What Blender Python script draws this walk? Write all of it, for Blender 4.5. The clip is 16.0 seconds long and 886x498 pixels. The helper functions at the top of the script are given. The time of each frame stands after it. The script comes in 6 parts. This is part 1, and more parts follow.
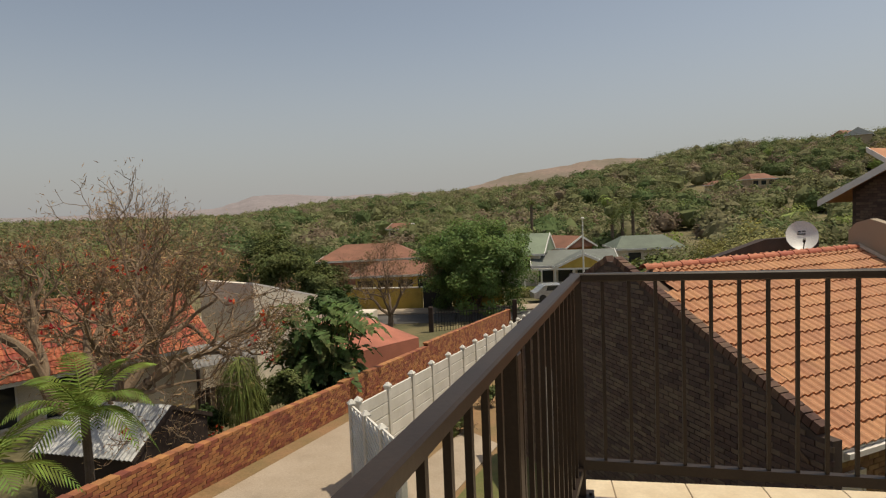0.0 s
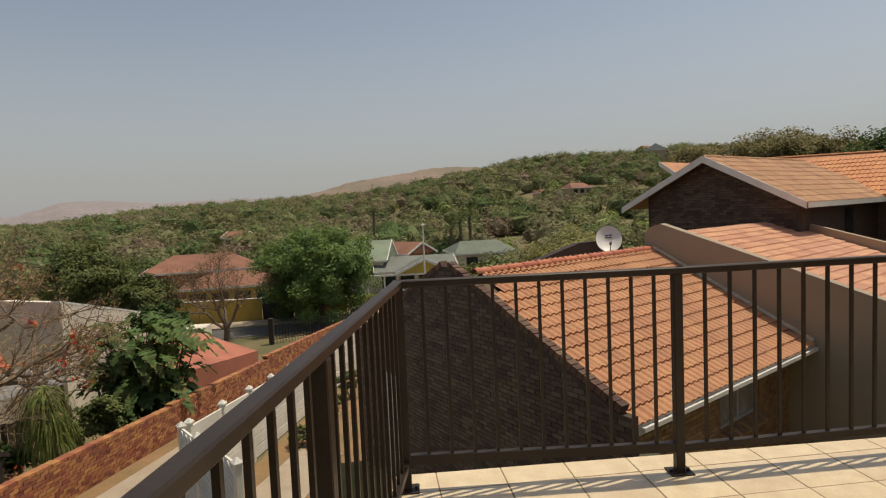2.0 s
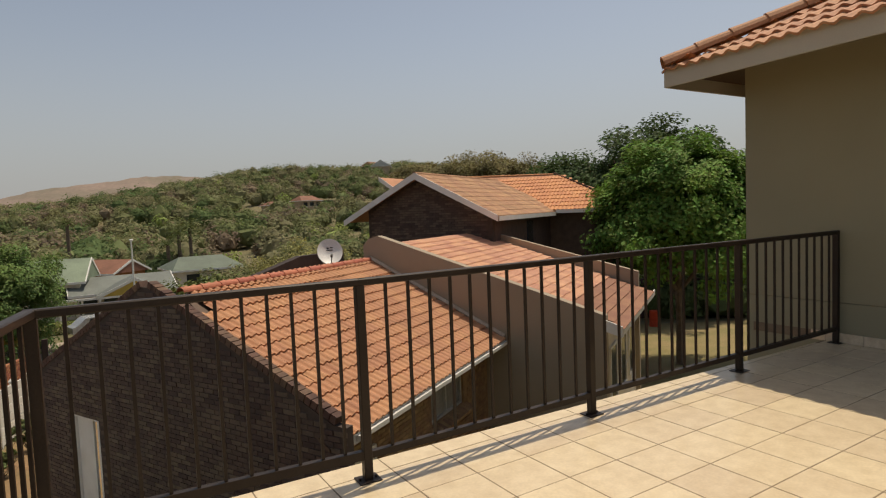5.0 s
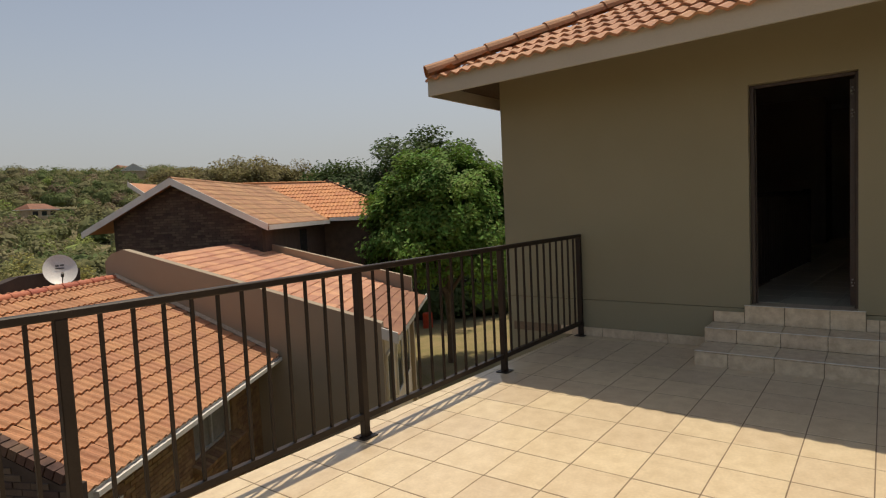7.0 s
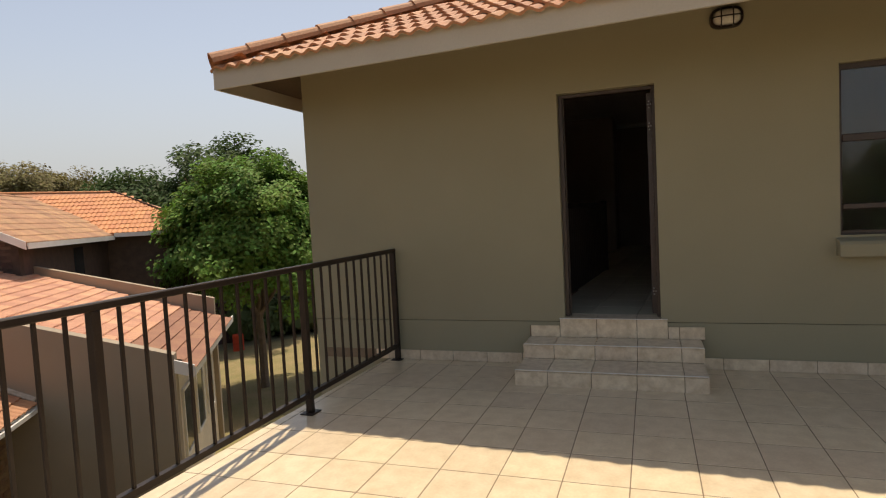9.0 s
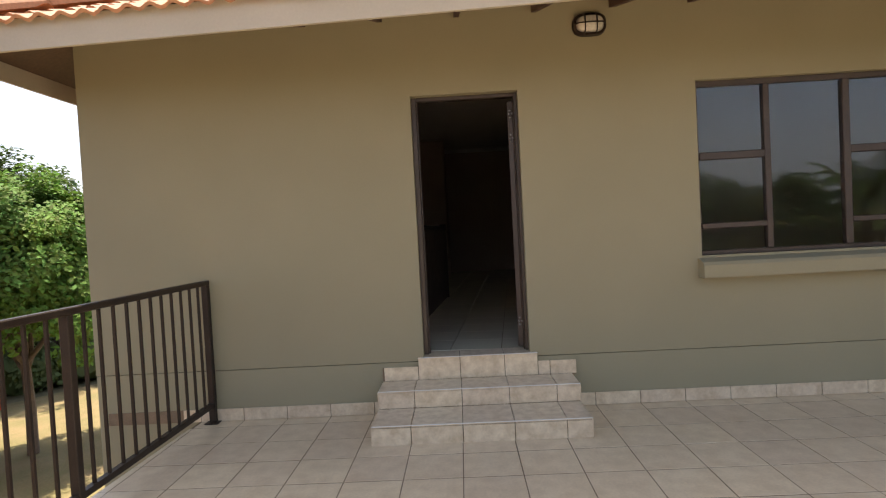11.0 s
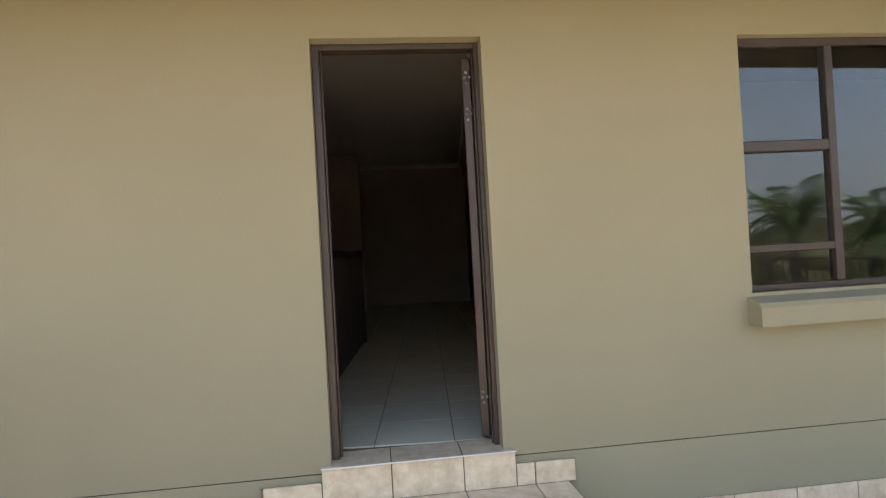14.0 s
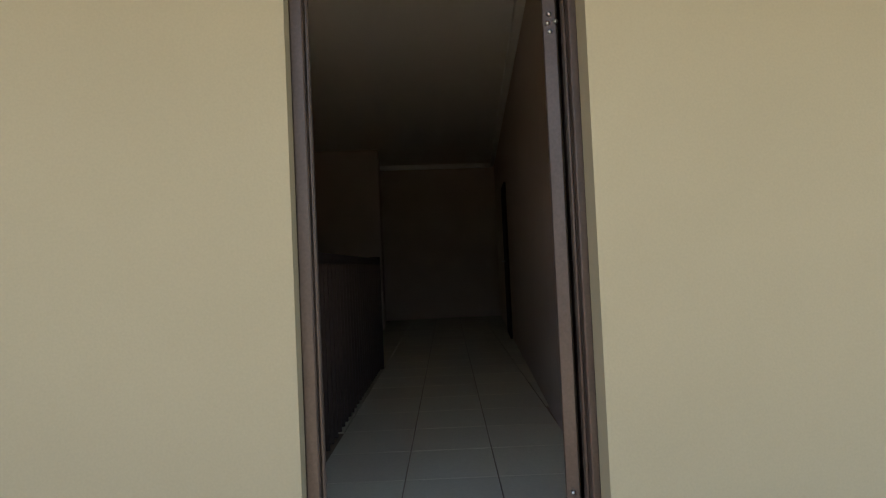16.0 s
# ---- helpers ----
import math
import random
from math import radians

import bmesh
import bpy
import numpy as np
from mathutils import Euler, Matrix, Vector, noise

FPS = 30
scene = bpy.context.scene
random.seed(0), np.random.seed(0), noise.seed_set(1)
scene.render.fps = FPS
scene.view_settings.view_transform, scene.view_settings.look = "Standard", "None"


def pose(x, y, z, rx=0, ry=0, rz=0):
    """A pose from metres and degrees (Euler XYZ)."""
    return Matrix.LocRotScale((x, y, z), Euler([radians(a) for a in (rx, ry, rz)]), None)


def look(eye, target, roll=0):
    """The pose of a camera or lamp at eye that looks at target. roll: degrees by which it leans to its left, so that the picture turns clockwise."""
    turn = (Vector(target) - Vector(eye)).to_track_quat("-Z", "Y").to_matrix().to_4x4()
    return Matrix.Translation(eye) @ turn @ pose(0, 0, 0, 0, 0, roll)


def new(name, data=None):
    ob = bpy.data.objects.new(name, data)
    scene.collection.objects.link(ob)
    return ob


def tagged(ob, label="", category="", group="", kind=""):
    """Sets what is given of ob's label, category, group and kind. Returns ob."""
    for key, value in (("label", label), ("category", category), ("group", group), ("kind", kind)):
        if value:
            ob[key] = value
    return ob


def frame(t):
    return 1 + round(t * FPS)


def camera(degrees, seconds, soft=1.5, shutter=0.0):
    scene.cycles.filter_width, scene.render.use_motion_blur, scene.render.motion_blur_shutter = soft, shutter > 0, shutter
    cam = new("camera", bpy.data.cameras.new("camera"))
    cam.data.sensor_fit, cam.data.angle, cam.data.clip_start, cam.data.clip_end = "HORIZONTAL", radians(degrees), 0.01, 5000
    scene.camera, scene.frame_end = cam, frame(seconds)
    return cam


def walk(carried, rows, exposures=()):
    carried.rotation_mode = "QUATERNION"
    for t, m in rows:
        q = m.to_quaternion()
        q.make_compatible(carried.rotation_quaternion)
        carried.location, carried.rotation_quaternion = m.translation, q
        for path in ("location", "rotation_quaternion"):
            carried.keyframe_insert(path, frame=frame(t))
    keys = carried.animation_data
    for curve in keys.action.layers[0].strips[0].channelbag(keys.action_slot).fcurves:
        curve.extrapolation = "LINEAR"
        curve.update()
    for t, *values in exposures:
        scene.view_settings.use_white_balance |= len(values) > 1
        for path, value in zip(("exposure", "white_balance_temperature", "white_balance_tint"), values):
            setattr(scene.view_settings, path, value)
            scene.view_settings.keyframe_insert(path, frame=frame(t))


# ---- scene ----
cam = camera(73.5, 16.0, soft=1.2)
PATH = [
    (0, (0.547, 0.686, 1.483), (0.244, 2.658, 1.349), -2.3),
    (0.5, (0.571, 0.645, 1.49), (0.421, 2.634, 1.356), -2.3),
    (1, (0.587, 0.619, 1.495), (0.572, 2.614, 1.361), -2.2),
    (1.5, (0.609, 0.583, 1.502), (0.712, 2.576, 1.368), -2.2),
    (2, (0.651, 0.567, 1.5), (0.871, 2.551, 1.367), -2.5),
    (2.5, (0.695, 0.565, 1.503), (1.035, 2.531, 1.37), -2.6),
    (3, (0.731, 0.561, 1.498), (1.204, 2.5, 1.367), -2.5),
    (3.5, (0.786, 0.587, 1.49), (1.395, 2.488, 1.361), -2.3),
    (4, (0.836, 0.583, 1.481), (1.579, 2.435, 1.355), -2.3),
    (4.5, (0.881, 0.57, 1.489), (1.775, 2.354, 1.362), -2.3),
    (7, (1.235, 0.802, 1.485), (2.833, 1.997, 1.351), -2.7),
    (7.5, (1.351, 0.879, 1.513), (3.039, 1.943, 1.373), -2.8),
    (8, (1.497, 0.953, 1.509), (3.266, 1.877, 1.371), -3.0),
    (8.5, (1.683, 1.032, 1.486), (3.519, 1.815, 1.352), -2.9),
    (9, (1.892, 1.053, 1.479), (3.776, 1.714, 1.356), -3.0),
    (9.5, (2.079, 1.174, 1.454), (4.01, 1.683, 1.348), -2.9),
    (10, (2.282, 1.285, 1.436), (4.251, 1.625, 1.343), -2.9),
    (12.5, (3.575, 1.643, 1.43), (5.568, 1.472, 1.411), -3.3),
    (13, (3.88, 1.622, 1.436), (5.87, 1.42, 1.427), -3.3),
    (13.5, (4.197, 1.568, 1.417), (6.186, 1.353, 1.431), -3.3),
    (14, (4.523, 1.573, 1.42), (6.509, 1.338, 1.44), -3.2),
    (14.5, (4.864, 1.611, 1.391), (6.846, 1.344, 1.438), -2.8),
    (15, (5.19, 1.592, 1.398), (7.174, 1.343, 1.445), -2.8),
    (15.5, (5.516, 1.579, 1.402), (7.505, 1.379, 1.455), -2.8),
    (16, (5.80, 1.553, 1.401), (7.792, 1.389, 1.461), -2.6),
]
walk(cam, [(t, look(eye, target, roll)) for t, eye, target, roll in PATH],
     exposures=[(0, 0.0, 7600, 8), (4.5, 0.0, 7600, 9), (7, 0.04, 7550, 10), (8.5, 0.3, 7500, 10), (9.5, 0.68, 7600, 13), (10.2, 1.08, 7400, 15), (12.3, 2.0, 6750, 9), (14, 2.24, 6600, 8), (15.3, 2.29, 6550, 7), (16, 2.35, 6500, 6)])

# ---- world and sun ----
SUN = Vector((0.34, 0.10, 1.0)).normalized()
world = bpy.data.worlds.new("sky")
scene.world = world
world.use_nodes = True
wn = world.node_tree
sky = wn.nodes.new("ShaderNodeTexSky")
sky.sky_type = "NISHITA"
sky.sun_disc = False
sky.sun_elevation = math.asin(SUN.z)
sky.sun_rotation = math.atan2(SUN.x, SUN.y)
sky.altitude = 1200
sky.air_density, sky.dust_density, sky.ozone_density = 1.0, 3.5, 0.6
haze = wn.nodes.new("ShaderNodeHueSaturation")
haze.inputs["Saturation"].default_value = 0.8
wn.links.new(sky.outputs[0], haze.inputs["Color"])
dust = wn.nodes.new("ShaderNodeMix")
dust.data_type = "RGBA"
dust.inputs["B"].default_value = (3.0, 3.2, 3.65, 1)
wco, wxyz, wr = wn.nodes.new("ShaderNodeTexCoord"), wn.nodes.new("ShaderNodeSeparateXYZ"), wn.nodes.new("ShaderNodeMapRange")
wr.interpolation_type = "SMOOTHSTEP"
wr.inputs["From Min"].default_value, wr.inputs["From Max"].default_value = -0.04, 0.33
wr.inputs["To Min"].default_value, wr.inputs["To Max"].default_value = 0.95, 0.02
wn.links.new(wco.outputs["Generated"], wxyz.inputs[0]), wn.links.new(wxyz.outputs["Z"], wr.inputs["Value"])
wn.links.new(wr.outputs[0], dust.inputs["Factor"]), wn.links.new(haze.outputs[0], dust.inputs["A"])
wn.links.new(dust.outputs["Result"], wn.nodes["Background"].inputs[0])
wn.nodes["Background"].inputs[1].default_value = 0.113
sun = new("sun", bpy.data.lights.new("sun", "SUN"))
sun.data.energy, sun.data.angle, sun.data.color = 3.35, radians(0.6), (1.0, 0.95, 0.86)
sun.matrix_world = look(SUN * 50, (0, 0, 0))

# ---- materials ----
def mat(name, base, rough=0.7, metal=0.0, var=None, scale=6.0, fine=60.0, bump=0.15, depth=0.01, island=0.0, obrand=0.0, stain=0.0, spec=0.5, grain=0.14):
    """Two scales of colour variation over the base, fine relief and random shifts per object or island."""
    m = bpy.data.materials.new(name)
    m.use_nodes = True
    n, l = m.node_tree.nodes, m.node_tree.links
    p = n["Principled BSDF"]
    p.inputs["Roughness"].default_value, p.inputs["Metallic"].default_value = rough, metal
    p.inputs["Specular IOR Level"].default_value = spec
    co = n.new("ShaderNodeTexCoord")
    geo = n.new("ShaderNodeNewGeometry")
    big, small = n.new("ShaderNodeTexNoise"), n.new("ShaderNodeTexNoise")
    big.inputs["Scale"].default_value, small.inputs["Scale"].default_value = scale, fine
    big.inputs["Detail"].default_value, small.inputs["Detail"].default_value = 5, 4
    l.new(geo.outputs["Position"], big.inputs["Vector"]), l.new(geo.outputs["Position"], small.inputs["Vector"])
    other = var or tuple(c * 0.72 for c in base)
    mix = n.new("ShaderNodeMix")
    mix.data_type = "RGBA"
    mix.inputs["A"].default_value, mix.inputs["B"].default_value = (*base, 1), (*other, 1)
    ramp = n.new("ShaderNodeMapRange")
    ramp.inputs["From Min"].default_value, ramp.inputs["From Max"].default_value = 0.35, 0.68
    l.new(big.outputs["Fac"], ramp.inputs["Value"])
    l.new(ramp.outputs[0], mix.inputs["Factor"])
    out = mix.outputs["Result"]
    hsv = n.new("ShaderNodeHueSaturation")
    vmath = n.new("ShaderNodeMapRange")
    vmath.inputs["To Min"].default_value, vmath.inputs["To Max"].default_value = 1 - grain, 1 + grain
    l.new(small.outputs["Fac"], vmath.inputs["Value"])
    vmath.inputs["From Min"].default_value, vmath.inputs["From Max"].default_value = 0.3, 0.7
    l.new(out, hsv.inputs["Color"]), l.new(vmath.outputs[0], hsv.inputs["Value"])
    out = hsv.outputs["Color"]
    for amount, source in ((island, geo.outputs["Random Per Island"]), (obrand, n.new("ShaderNodeObjectInfo").outputs["Random"])):
        if amount:
            h2, mr = n.new("ShaderNodeHueSaturation"), n.new("ShaderNodeMapRange")
            mr.inputs["To Min"].default_value, mr.inputs["To Max"].default_value = 1 - amount, 1 + amount
            l.new(source, mr.inputs["Value"]), l.new(mr.outputs[0], h2.inputs["Value"]), l.new(out, h2.inputs["Color"])
            mh = n.new("ShaderNodeMapRange")
            mh.inputs["To Min"].default_value, mh.inputs["To Max"].default_value = 0.5 - amount * 0.06, 0.5 + amount * 0.06
            l.new(source, mh.inputs["Value"]), l.new(mh.outputs[0], h2.inputs["Hue"])
            out = h2.outputs["Color"]
    if stain:
        st, sr, sm = n.new("ShaderNodeTexNoise"), n.new("ShaderNodeMapRange"), n.new("ShaderNodeMix")
        st.inputs["Scale"].default_value, st.inputs["Detail"].default_value = 1.3, 8
        sr.inputs["From Min"].default_value, sr.inputs["From Max"].default_value, sr.inputs["To Max"].default_value = 0.55, 0.75, stain
        sm.data_type, sm.inputs["B"].default_value = "RGBA", (*(c * 0.45 for c in base), 1)
        l.new(geo.outputs["Position"], st.inputs["Vector"]), l.new(st.outputs["Fac"], sr.inputs["Value"])
        l.new(sr.outputs[0], sm.inputs["Factor"]), l.new(out, sm.inputs["A"])
        out = sm.outputs["Result"]
    l.new(out, p.inputs["Base Color"])
    if bump:
        b = n.new("ShaderNodeBump")
        b.inputs["Strength"].default_value, b.inputs["Distance"].default_value = bump, depth
        l.new(small.outputs["Fac"], b.inputs["Height"]), l.new(b.outputs[0], p.inputs["Normal"])
    return m

def leafmat(name, base, amount=0.35, trans=0.25):
    m = mat(name, base, 0.7, spec=0.2, island=amount, bump=0, scale=0.6, fine=9, var=tuple(c * f for c, f in zip(base, (1.35, 1.2, 0.9))))
    n, l = m.node_tree.nodes, m.node_tree.links
    p = n["Principled BSDF"]
    t, x = n.new("ShaderNodeBsdfTranslucent"), n.new("ShaderNodeMixShader")
    l.new(p.inputs["Base Color"].links[0].from_socket, t.inputs["Color"])
    x.inputs[0].default_value = trans
    l.new(p.outputs[0], x.inputs[1]), l.new(t.outputs[0], x.inputs[2]), l.new(x.outputs[0], n["Material Output"].inputs[0])
    return m

def glassmat(name, tint=(0.9, 0.95, 0.95)):
    m = bpy.data.materials.new(name)
    m.use_nodes = True
    n, l = m.node_tree.nodes, m.node_tree.links
    p = n["Principled BSDF"]
    p.inputs["Base Color"].default_value = (*tint, 1)
    p.inputs["Roughness"].default_value, p.inputs["Transmission Weight"].default_value, p.inputs["IOR"].default_value = 0.0, 1.0, 1.5
    return m

M_WALL = mat("khaki_plaster", (0.298, 0.263, 0.168), 0.85, var=(0.318, 0.281, 0.181), scale=1.2, fine=140, bump=0.12, depth=0.003, grain=0.03)
M_PLINTH = mat("green_grey_plaster", (0.30, 0.268, 0.172), 0.85, var=(0.318, 0.284, 0.184), scale=1.2, fine=140, bump=0.12, depth=0.003, grain=0.03)
M_GREYWALL = mat("taupe_plaster", (0.31, 0.25, 0.185), 0.9, scale=0.8, fine=120, bump=0.25, depth=0.004, var=(0.35, 0.285, 0.21), grain=0.03)
M_TILE = mat("beige_floor_tile", (0.695, 0.56, 0.385), 0.3, var=(0.60, 0.465, 0.305), scale=9, fine=60, bump=0.05, depth=0.003, obrand=0.06, grain=0.06, stain=0.12)
M_STEPTILE = mat("pink_beige_tile", (0.75, 0.62, 0.45), 0.3, var=(0.58, 0.45, 0.30), scale=16, fine=75, bump=0.05, depth=0.003, obrand=0.06, grain=0.06)
M_GROUT = mat("brown_grout", (0.25, 0.178, 0.116), 0.95, fine=150)
M_INTILE = mat("white_floor_tile", (0.76, 0.72, 0.55), 0.22, var=(0.73, 0.67, 0.53), scale=2, bump=0.02, obrand=0.04, grain=0.03)
M_INWALL = mat("interior_paint", (0.50, 0.41, 0.345), 0.8, scale=1, fine=120, bump=0.1, var=(0.54, 0.45, 0.375), grain=0.03)
M_INCEIL = mat("ceiling_paint", (0.78, 0.74, 0.68), 0.85, scale=1, fine=120, bump=0.08, var=(0.8, 0.76, 0.7), grain=0.03)
M_RAIL = mat("dark_brown_enamel", (0.026, 0.017, 0.0125), 0.42, var=(0.036, 0.024, 0.017), scale=5, fine=90, bump=0.12, depth=0.002, spec=0.25)
M_FRAME = mat("bronze_aluminium", (0.07, 0.05, 0.04), 0.4, metal=0.3, var=(0.085, 0.062, 0.05), scale=4, fine=100, bump=0.04)
M_STEEL = mat("steel", (0.6, 0.6, 0.6), 0.3, metal=1.0, bump=0)
M_WHITE = mat("white_paint", (0.80, 0.78, 0.74), 0.6, scale=2, fine=70, bump=0.08, var=(0.72, 0.69, 0.64), stain=0.25, grain=0.03)
M_FASCIA = mat("cream_fascia", (0.50, 0.44, 0.35), 0.6, scale=2, fine=70, bump=0.06, var=(0.47, 0.41, 0.32), grain=0.03)
M_SOFFIT = mat("brown_timber", (0.11, 0.06, 0.035), 0.7, scale=3, fine=40)
M_ROOF = mat("terracotta_tile", (0.50, 0.235, 0.118), 0.75, var=(0.41, 0.185, 0.092), scale=2.2, fine=45, bump=0.3, depth=0.004, island=0.07, obrand=0.07, stain=0.25)
M_ROOFBRIGHT = mat("bright_terracotta_tile", (0.60, 0.255, 0.105), 0.75, var=(0.53, 0.215, 0.09), scale=2.2, fine=45, bump=0.3, depth=0.004, island=0.07)
M_ROOFPALE = mat("pale_terracotta_tile", (0.62, 0.32, 0.20), 0.75, var=(0.54, 0.26, 0.16), scale=1.5, fine=45, bump=0.3, depth=0.004, island=0.12, obrand=0.12)
M_OLDROOF = mat("mottled_old_tile", (0.47, 0.25, 0.135), 0.8, var=(0.35, 0.19, 0.105), scale=1.3, fine=30, bump=0.3, depth=0.004, island=0.12, stain=0.4)
M_RIDGE = mat("red_ridge_tile", (0.50, 0.15, 0.085), 0.7, scale=4, fine=50, bump=0.2, obrand=0.1)
M_REDROOF = mat("red_clay_tile", (0.40, 0.105, 0.055), 0.8, var=(0.30, 0.085, 0.045), scale=1.1, fine=20, island=0.2, stain=0.3)
M_GABLE = mat("clinker_brick", (0.108, 0.068, 0.052), 0.85, var=(0.075, 0.048, 0.039), scale=5, fine=70, bump=0.4, depth=0.006, island=0.35, obrand=0.35)
M_COPING = mat("brown_coping_brick", (0.145, 0.08, 0.054), 0.9, var=(0.075, 0.042, 0.032), scale=6, fine=60, bump=0.4, depth=0.006, obrand=0.3)
M_MORTAR = mat("dark_mortar", (0.078, 0.054, 0.043), 0.95, fine=120)
M_REDBRICK = mat("rustic_red_brick", (0.37, 0.138, 0.062), 0.9, var=(0.24, 0.09, 0.047), scale=4, fine=50, bump=0.5, depth=0.008, island=0.35)
M_REDMORTAR = mat("red_mortar", (0.16, 0.075, 0.045), 0.95, fine=80)
M_PRECAST = mat("whitewashed_concrete", (0.72, 0.70, 0.645), 0.85, var=(0.60, 0.58, 0.52), scale=1.5, fine=55, bump=0.3, depth=0.005, obrand=0.06, stain=0.2)
M_DRIVE = mat("concrete_drive", (0.40, 0.325, 0.25), 0.9, var=(0.34, 0.27, 0.2), scale=0.7, fine=30, bump=0.25, stain=0.35)
M_SOIL = mat("dry_grass_ground", (0.19, 0.15, 0.075), 0.95, var=(0.105, 0.10, 0.045), scale=0.35, fine=9, bump=0.5, depth=0.05)
M_YARD = mat("brown_yard_soil", (0.27, 0.155, 0.078), 0.95, var=(0.19, 0.135, 0.06), scale=0.9, fine=16, bump=0.6, depth=0.03, stain=0.3)
M_YARDGRASS = mat("yard_lawn_green", (0.105, 0.125, 0.035), 0.95, var=(0.16, 0.14, 0.055), scale=1.4, fine=22, bump=0.7, depth=0.04)
M_ASPHALT = mat("dusty_asphalt", (0.115, 0.108, 0.102), 0.9, fine=40, scale=0.5, bump=0.2)
M_LAWN = mat("patchy_lawn", (0.20, 0.165, 0.062), 0.95, var=(0.27, 0.195, 0.09), scale=0.9, fine=18, bump=0.6, depth=0.04)
M_IRON = mat("weathered_iron_sheet", (0.50, 0.505, 0.50), 0.5, metal=0.1, var=(0.46, 0.45, 0.43), scale=1.2, fine=25, bump=0.1, stain=0.4)
M_SHED = mat("dark_timber", (0.045, 0.028, 0.022), 0.85, scale=3, fine=30, bump=0.4, island=0.2)
M_BARK = mat("grey_bark", (0.19, 0.138, 0.098), 0.95, var=(0.12, 0.088, 0.064), scale=4, fine=30, bump=0.7, depth=0.02)
M_PINK = mat("salmon_plaster", (0.45, 0.16, 0.105), 0.9, scale=0.8, fine=30, stain=0.2)
M_CREAM = mat("cream_plaster", (0.78, 0.70, 0.58), 0.9, scale=0.6, fine=40, stain=0.15)
M_OCHRE = mat("ochre_beige_plaster", (0.50, 0.39, 0.27), 0.9, scale=0.8, fine=40)
M_DULLBRICK = mat("dull_brown_brick", (0.30, 0.185, 0.13), 0.9, scale=1.5, fine=12)
M_YELLOW = mat("yellow_plaster", (0.60, 0.42, 0.10), 0.9, scale=0.8, fine=40)
M_GREENROOF = mat("green_sheet_roof", (0.135, 0.165, 0.125), 0.75, scale=0.6, fine=10, stain=0.2)
M_DULLRED = mat("faded_red_roof", (0.27, 0.12, 0.075), 0.85, scale=0.5, fine=6, stain=0.3)
M_DARKGLASS = mat("dark_pane", (0.03, 0.035, 0.04), 0.08, bump=0, scale=1)
M_GLASS = glassmat("clear_glass")
M_DISH = mat("white_dish", (0.72, 0.71, 0.68), 0.45, scale=2, fine=50, bump=0.02, var=(0.66, 0.65, 0.62))
M_BLACK = mat("black_plastic", (0.02, 0.02, 0.022), 0.5, bump=0)
M_LAMPGLASS = mat("frosted_lamp_glass", (0.62, 0.58, 0.5), 0.25, bump=0, var=(0.58, 0.54, 0.46))
# Dry grass tan, its base colour paled slightly to stand for distance haze.
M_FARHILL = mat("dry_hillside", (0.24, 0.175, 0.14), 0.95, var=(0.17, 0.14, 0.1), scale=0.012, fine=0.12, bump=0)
L_DARK = leafmat("dark_green_leaf", (0.058, 0.098, 0.036))
L_MID = leafmat("mid_green_leaf", (0.115, 0.145, 0.058))
L_BRIGHT = leafmat("bright_green_leaf", (0.125, 0.225, 0.05), 0.42)
L_OLIVE = leafmat("olive_leaf", (0.19, 0.172, 0.085))
L_DRY = leafmat("dry_twig_brown", (0.21, 0.15, 0.095), 0.3, 0.1)
# Distance haze is put into the plateau's pale grey-mauve base colour.
M_FARHAZE = mat("haze_tinted_plateau", (0.27, 0.235, 0.235), 0.95, var=(0.23, 0.2, 0.2), scale=0.006, fine=0.06, bump=0)
L_RED = leafmat("red_flower", (0.45, 0.05, 0.03), 0.3)
L_SHADE = leafmat("shade_tree_leaf", (0.125, 0.20, 0.068))
M_OLDIRON = mat("rusty_grey_iron", (0.24, 0.235, 0.225), 0.7, var=(0.17, 0.155, 0.14), scale=1.2, fine=25, bump=0.1, stain=0.4)
M_BROWNBRICK = mat("brown_face_brick", (0.33, 0.20, 0.11), 0.9, var=(0.21, 0.12, 0.07), scale=7, fine=60, bump=0.4, depth=0.006, island=0.2, obrand=0.2)
M_FLASH = mat("beige_mortar", (0.62, 0.50, 0.38), 0.9, var=(0.46, 0.36, 0.26), scale=9, fine=40, bump=0.5, depth=0.01)
M_CURTAIN = mat("net_curtain_pane", (0.38, 0.37, 0.35), 0.2, var=(0.24, 0.24, 0.235), scale=3, fine=30, bump=0)
L_PALM = leafmat("palm_green", (0.14, 0.205, 0.05))
M_NEWTILE = mat("brown_ribbed_tile", (0.31, 0.135, 0.075), 0.75, var=(0.25, 0.105, 0.06), scale=2.5, fine=45, bump=0.3, depth=0.004, island=0.1, obrand=0.08)
M_GREYROOF = mat("grey_green_sheet_roof", (0.165, 0.18, 0.16), 0.7, scale=0.6, fine=10, stain=0.2)
M_PALEGREEN = mat("pale_green_sheet_roof", (0.20, 0.25, 0.17), 0.7, scale=0.6, fine=10, stain=0.15)
M_CORALBARK = mat("pale_brown_bark", (0.25, 0.175, 0.115), 0.95, var=(0.17, 0.12, 0.08), scale=4, fine=30, bump=0.6, depth=0.02)
L_TWIG = leafmat("pale_twig_brown", (0.36, 0.245, 0.15), 0.3, 0.2)
L_THORN = leafmat("yellow_olive_leaf", (0.29, 0.285, 0.12), 0.3, 0.3)
L_PONY = leafmat("pony_tail_green", (0.19, 0.235, 0.08))
L_STREL = leafmat("banana_leaf_green", (0.08, 0.135, 0.05))

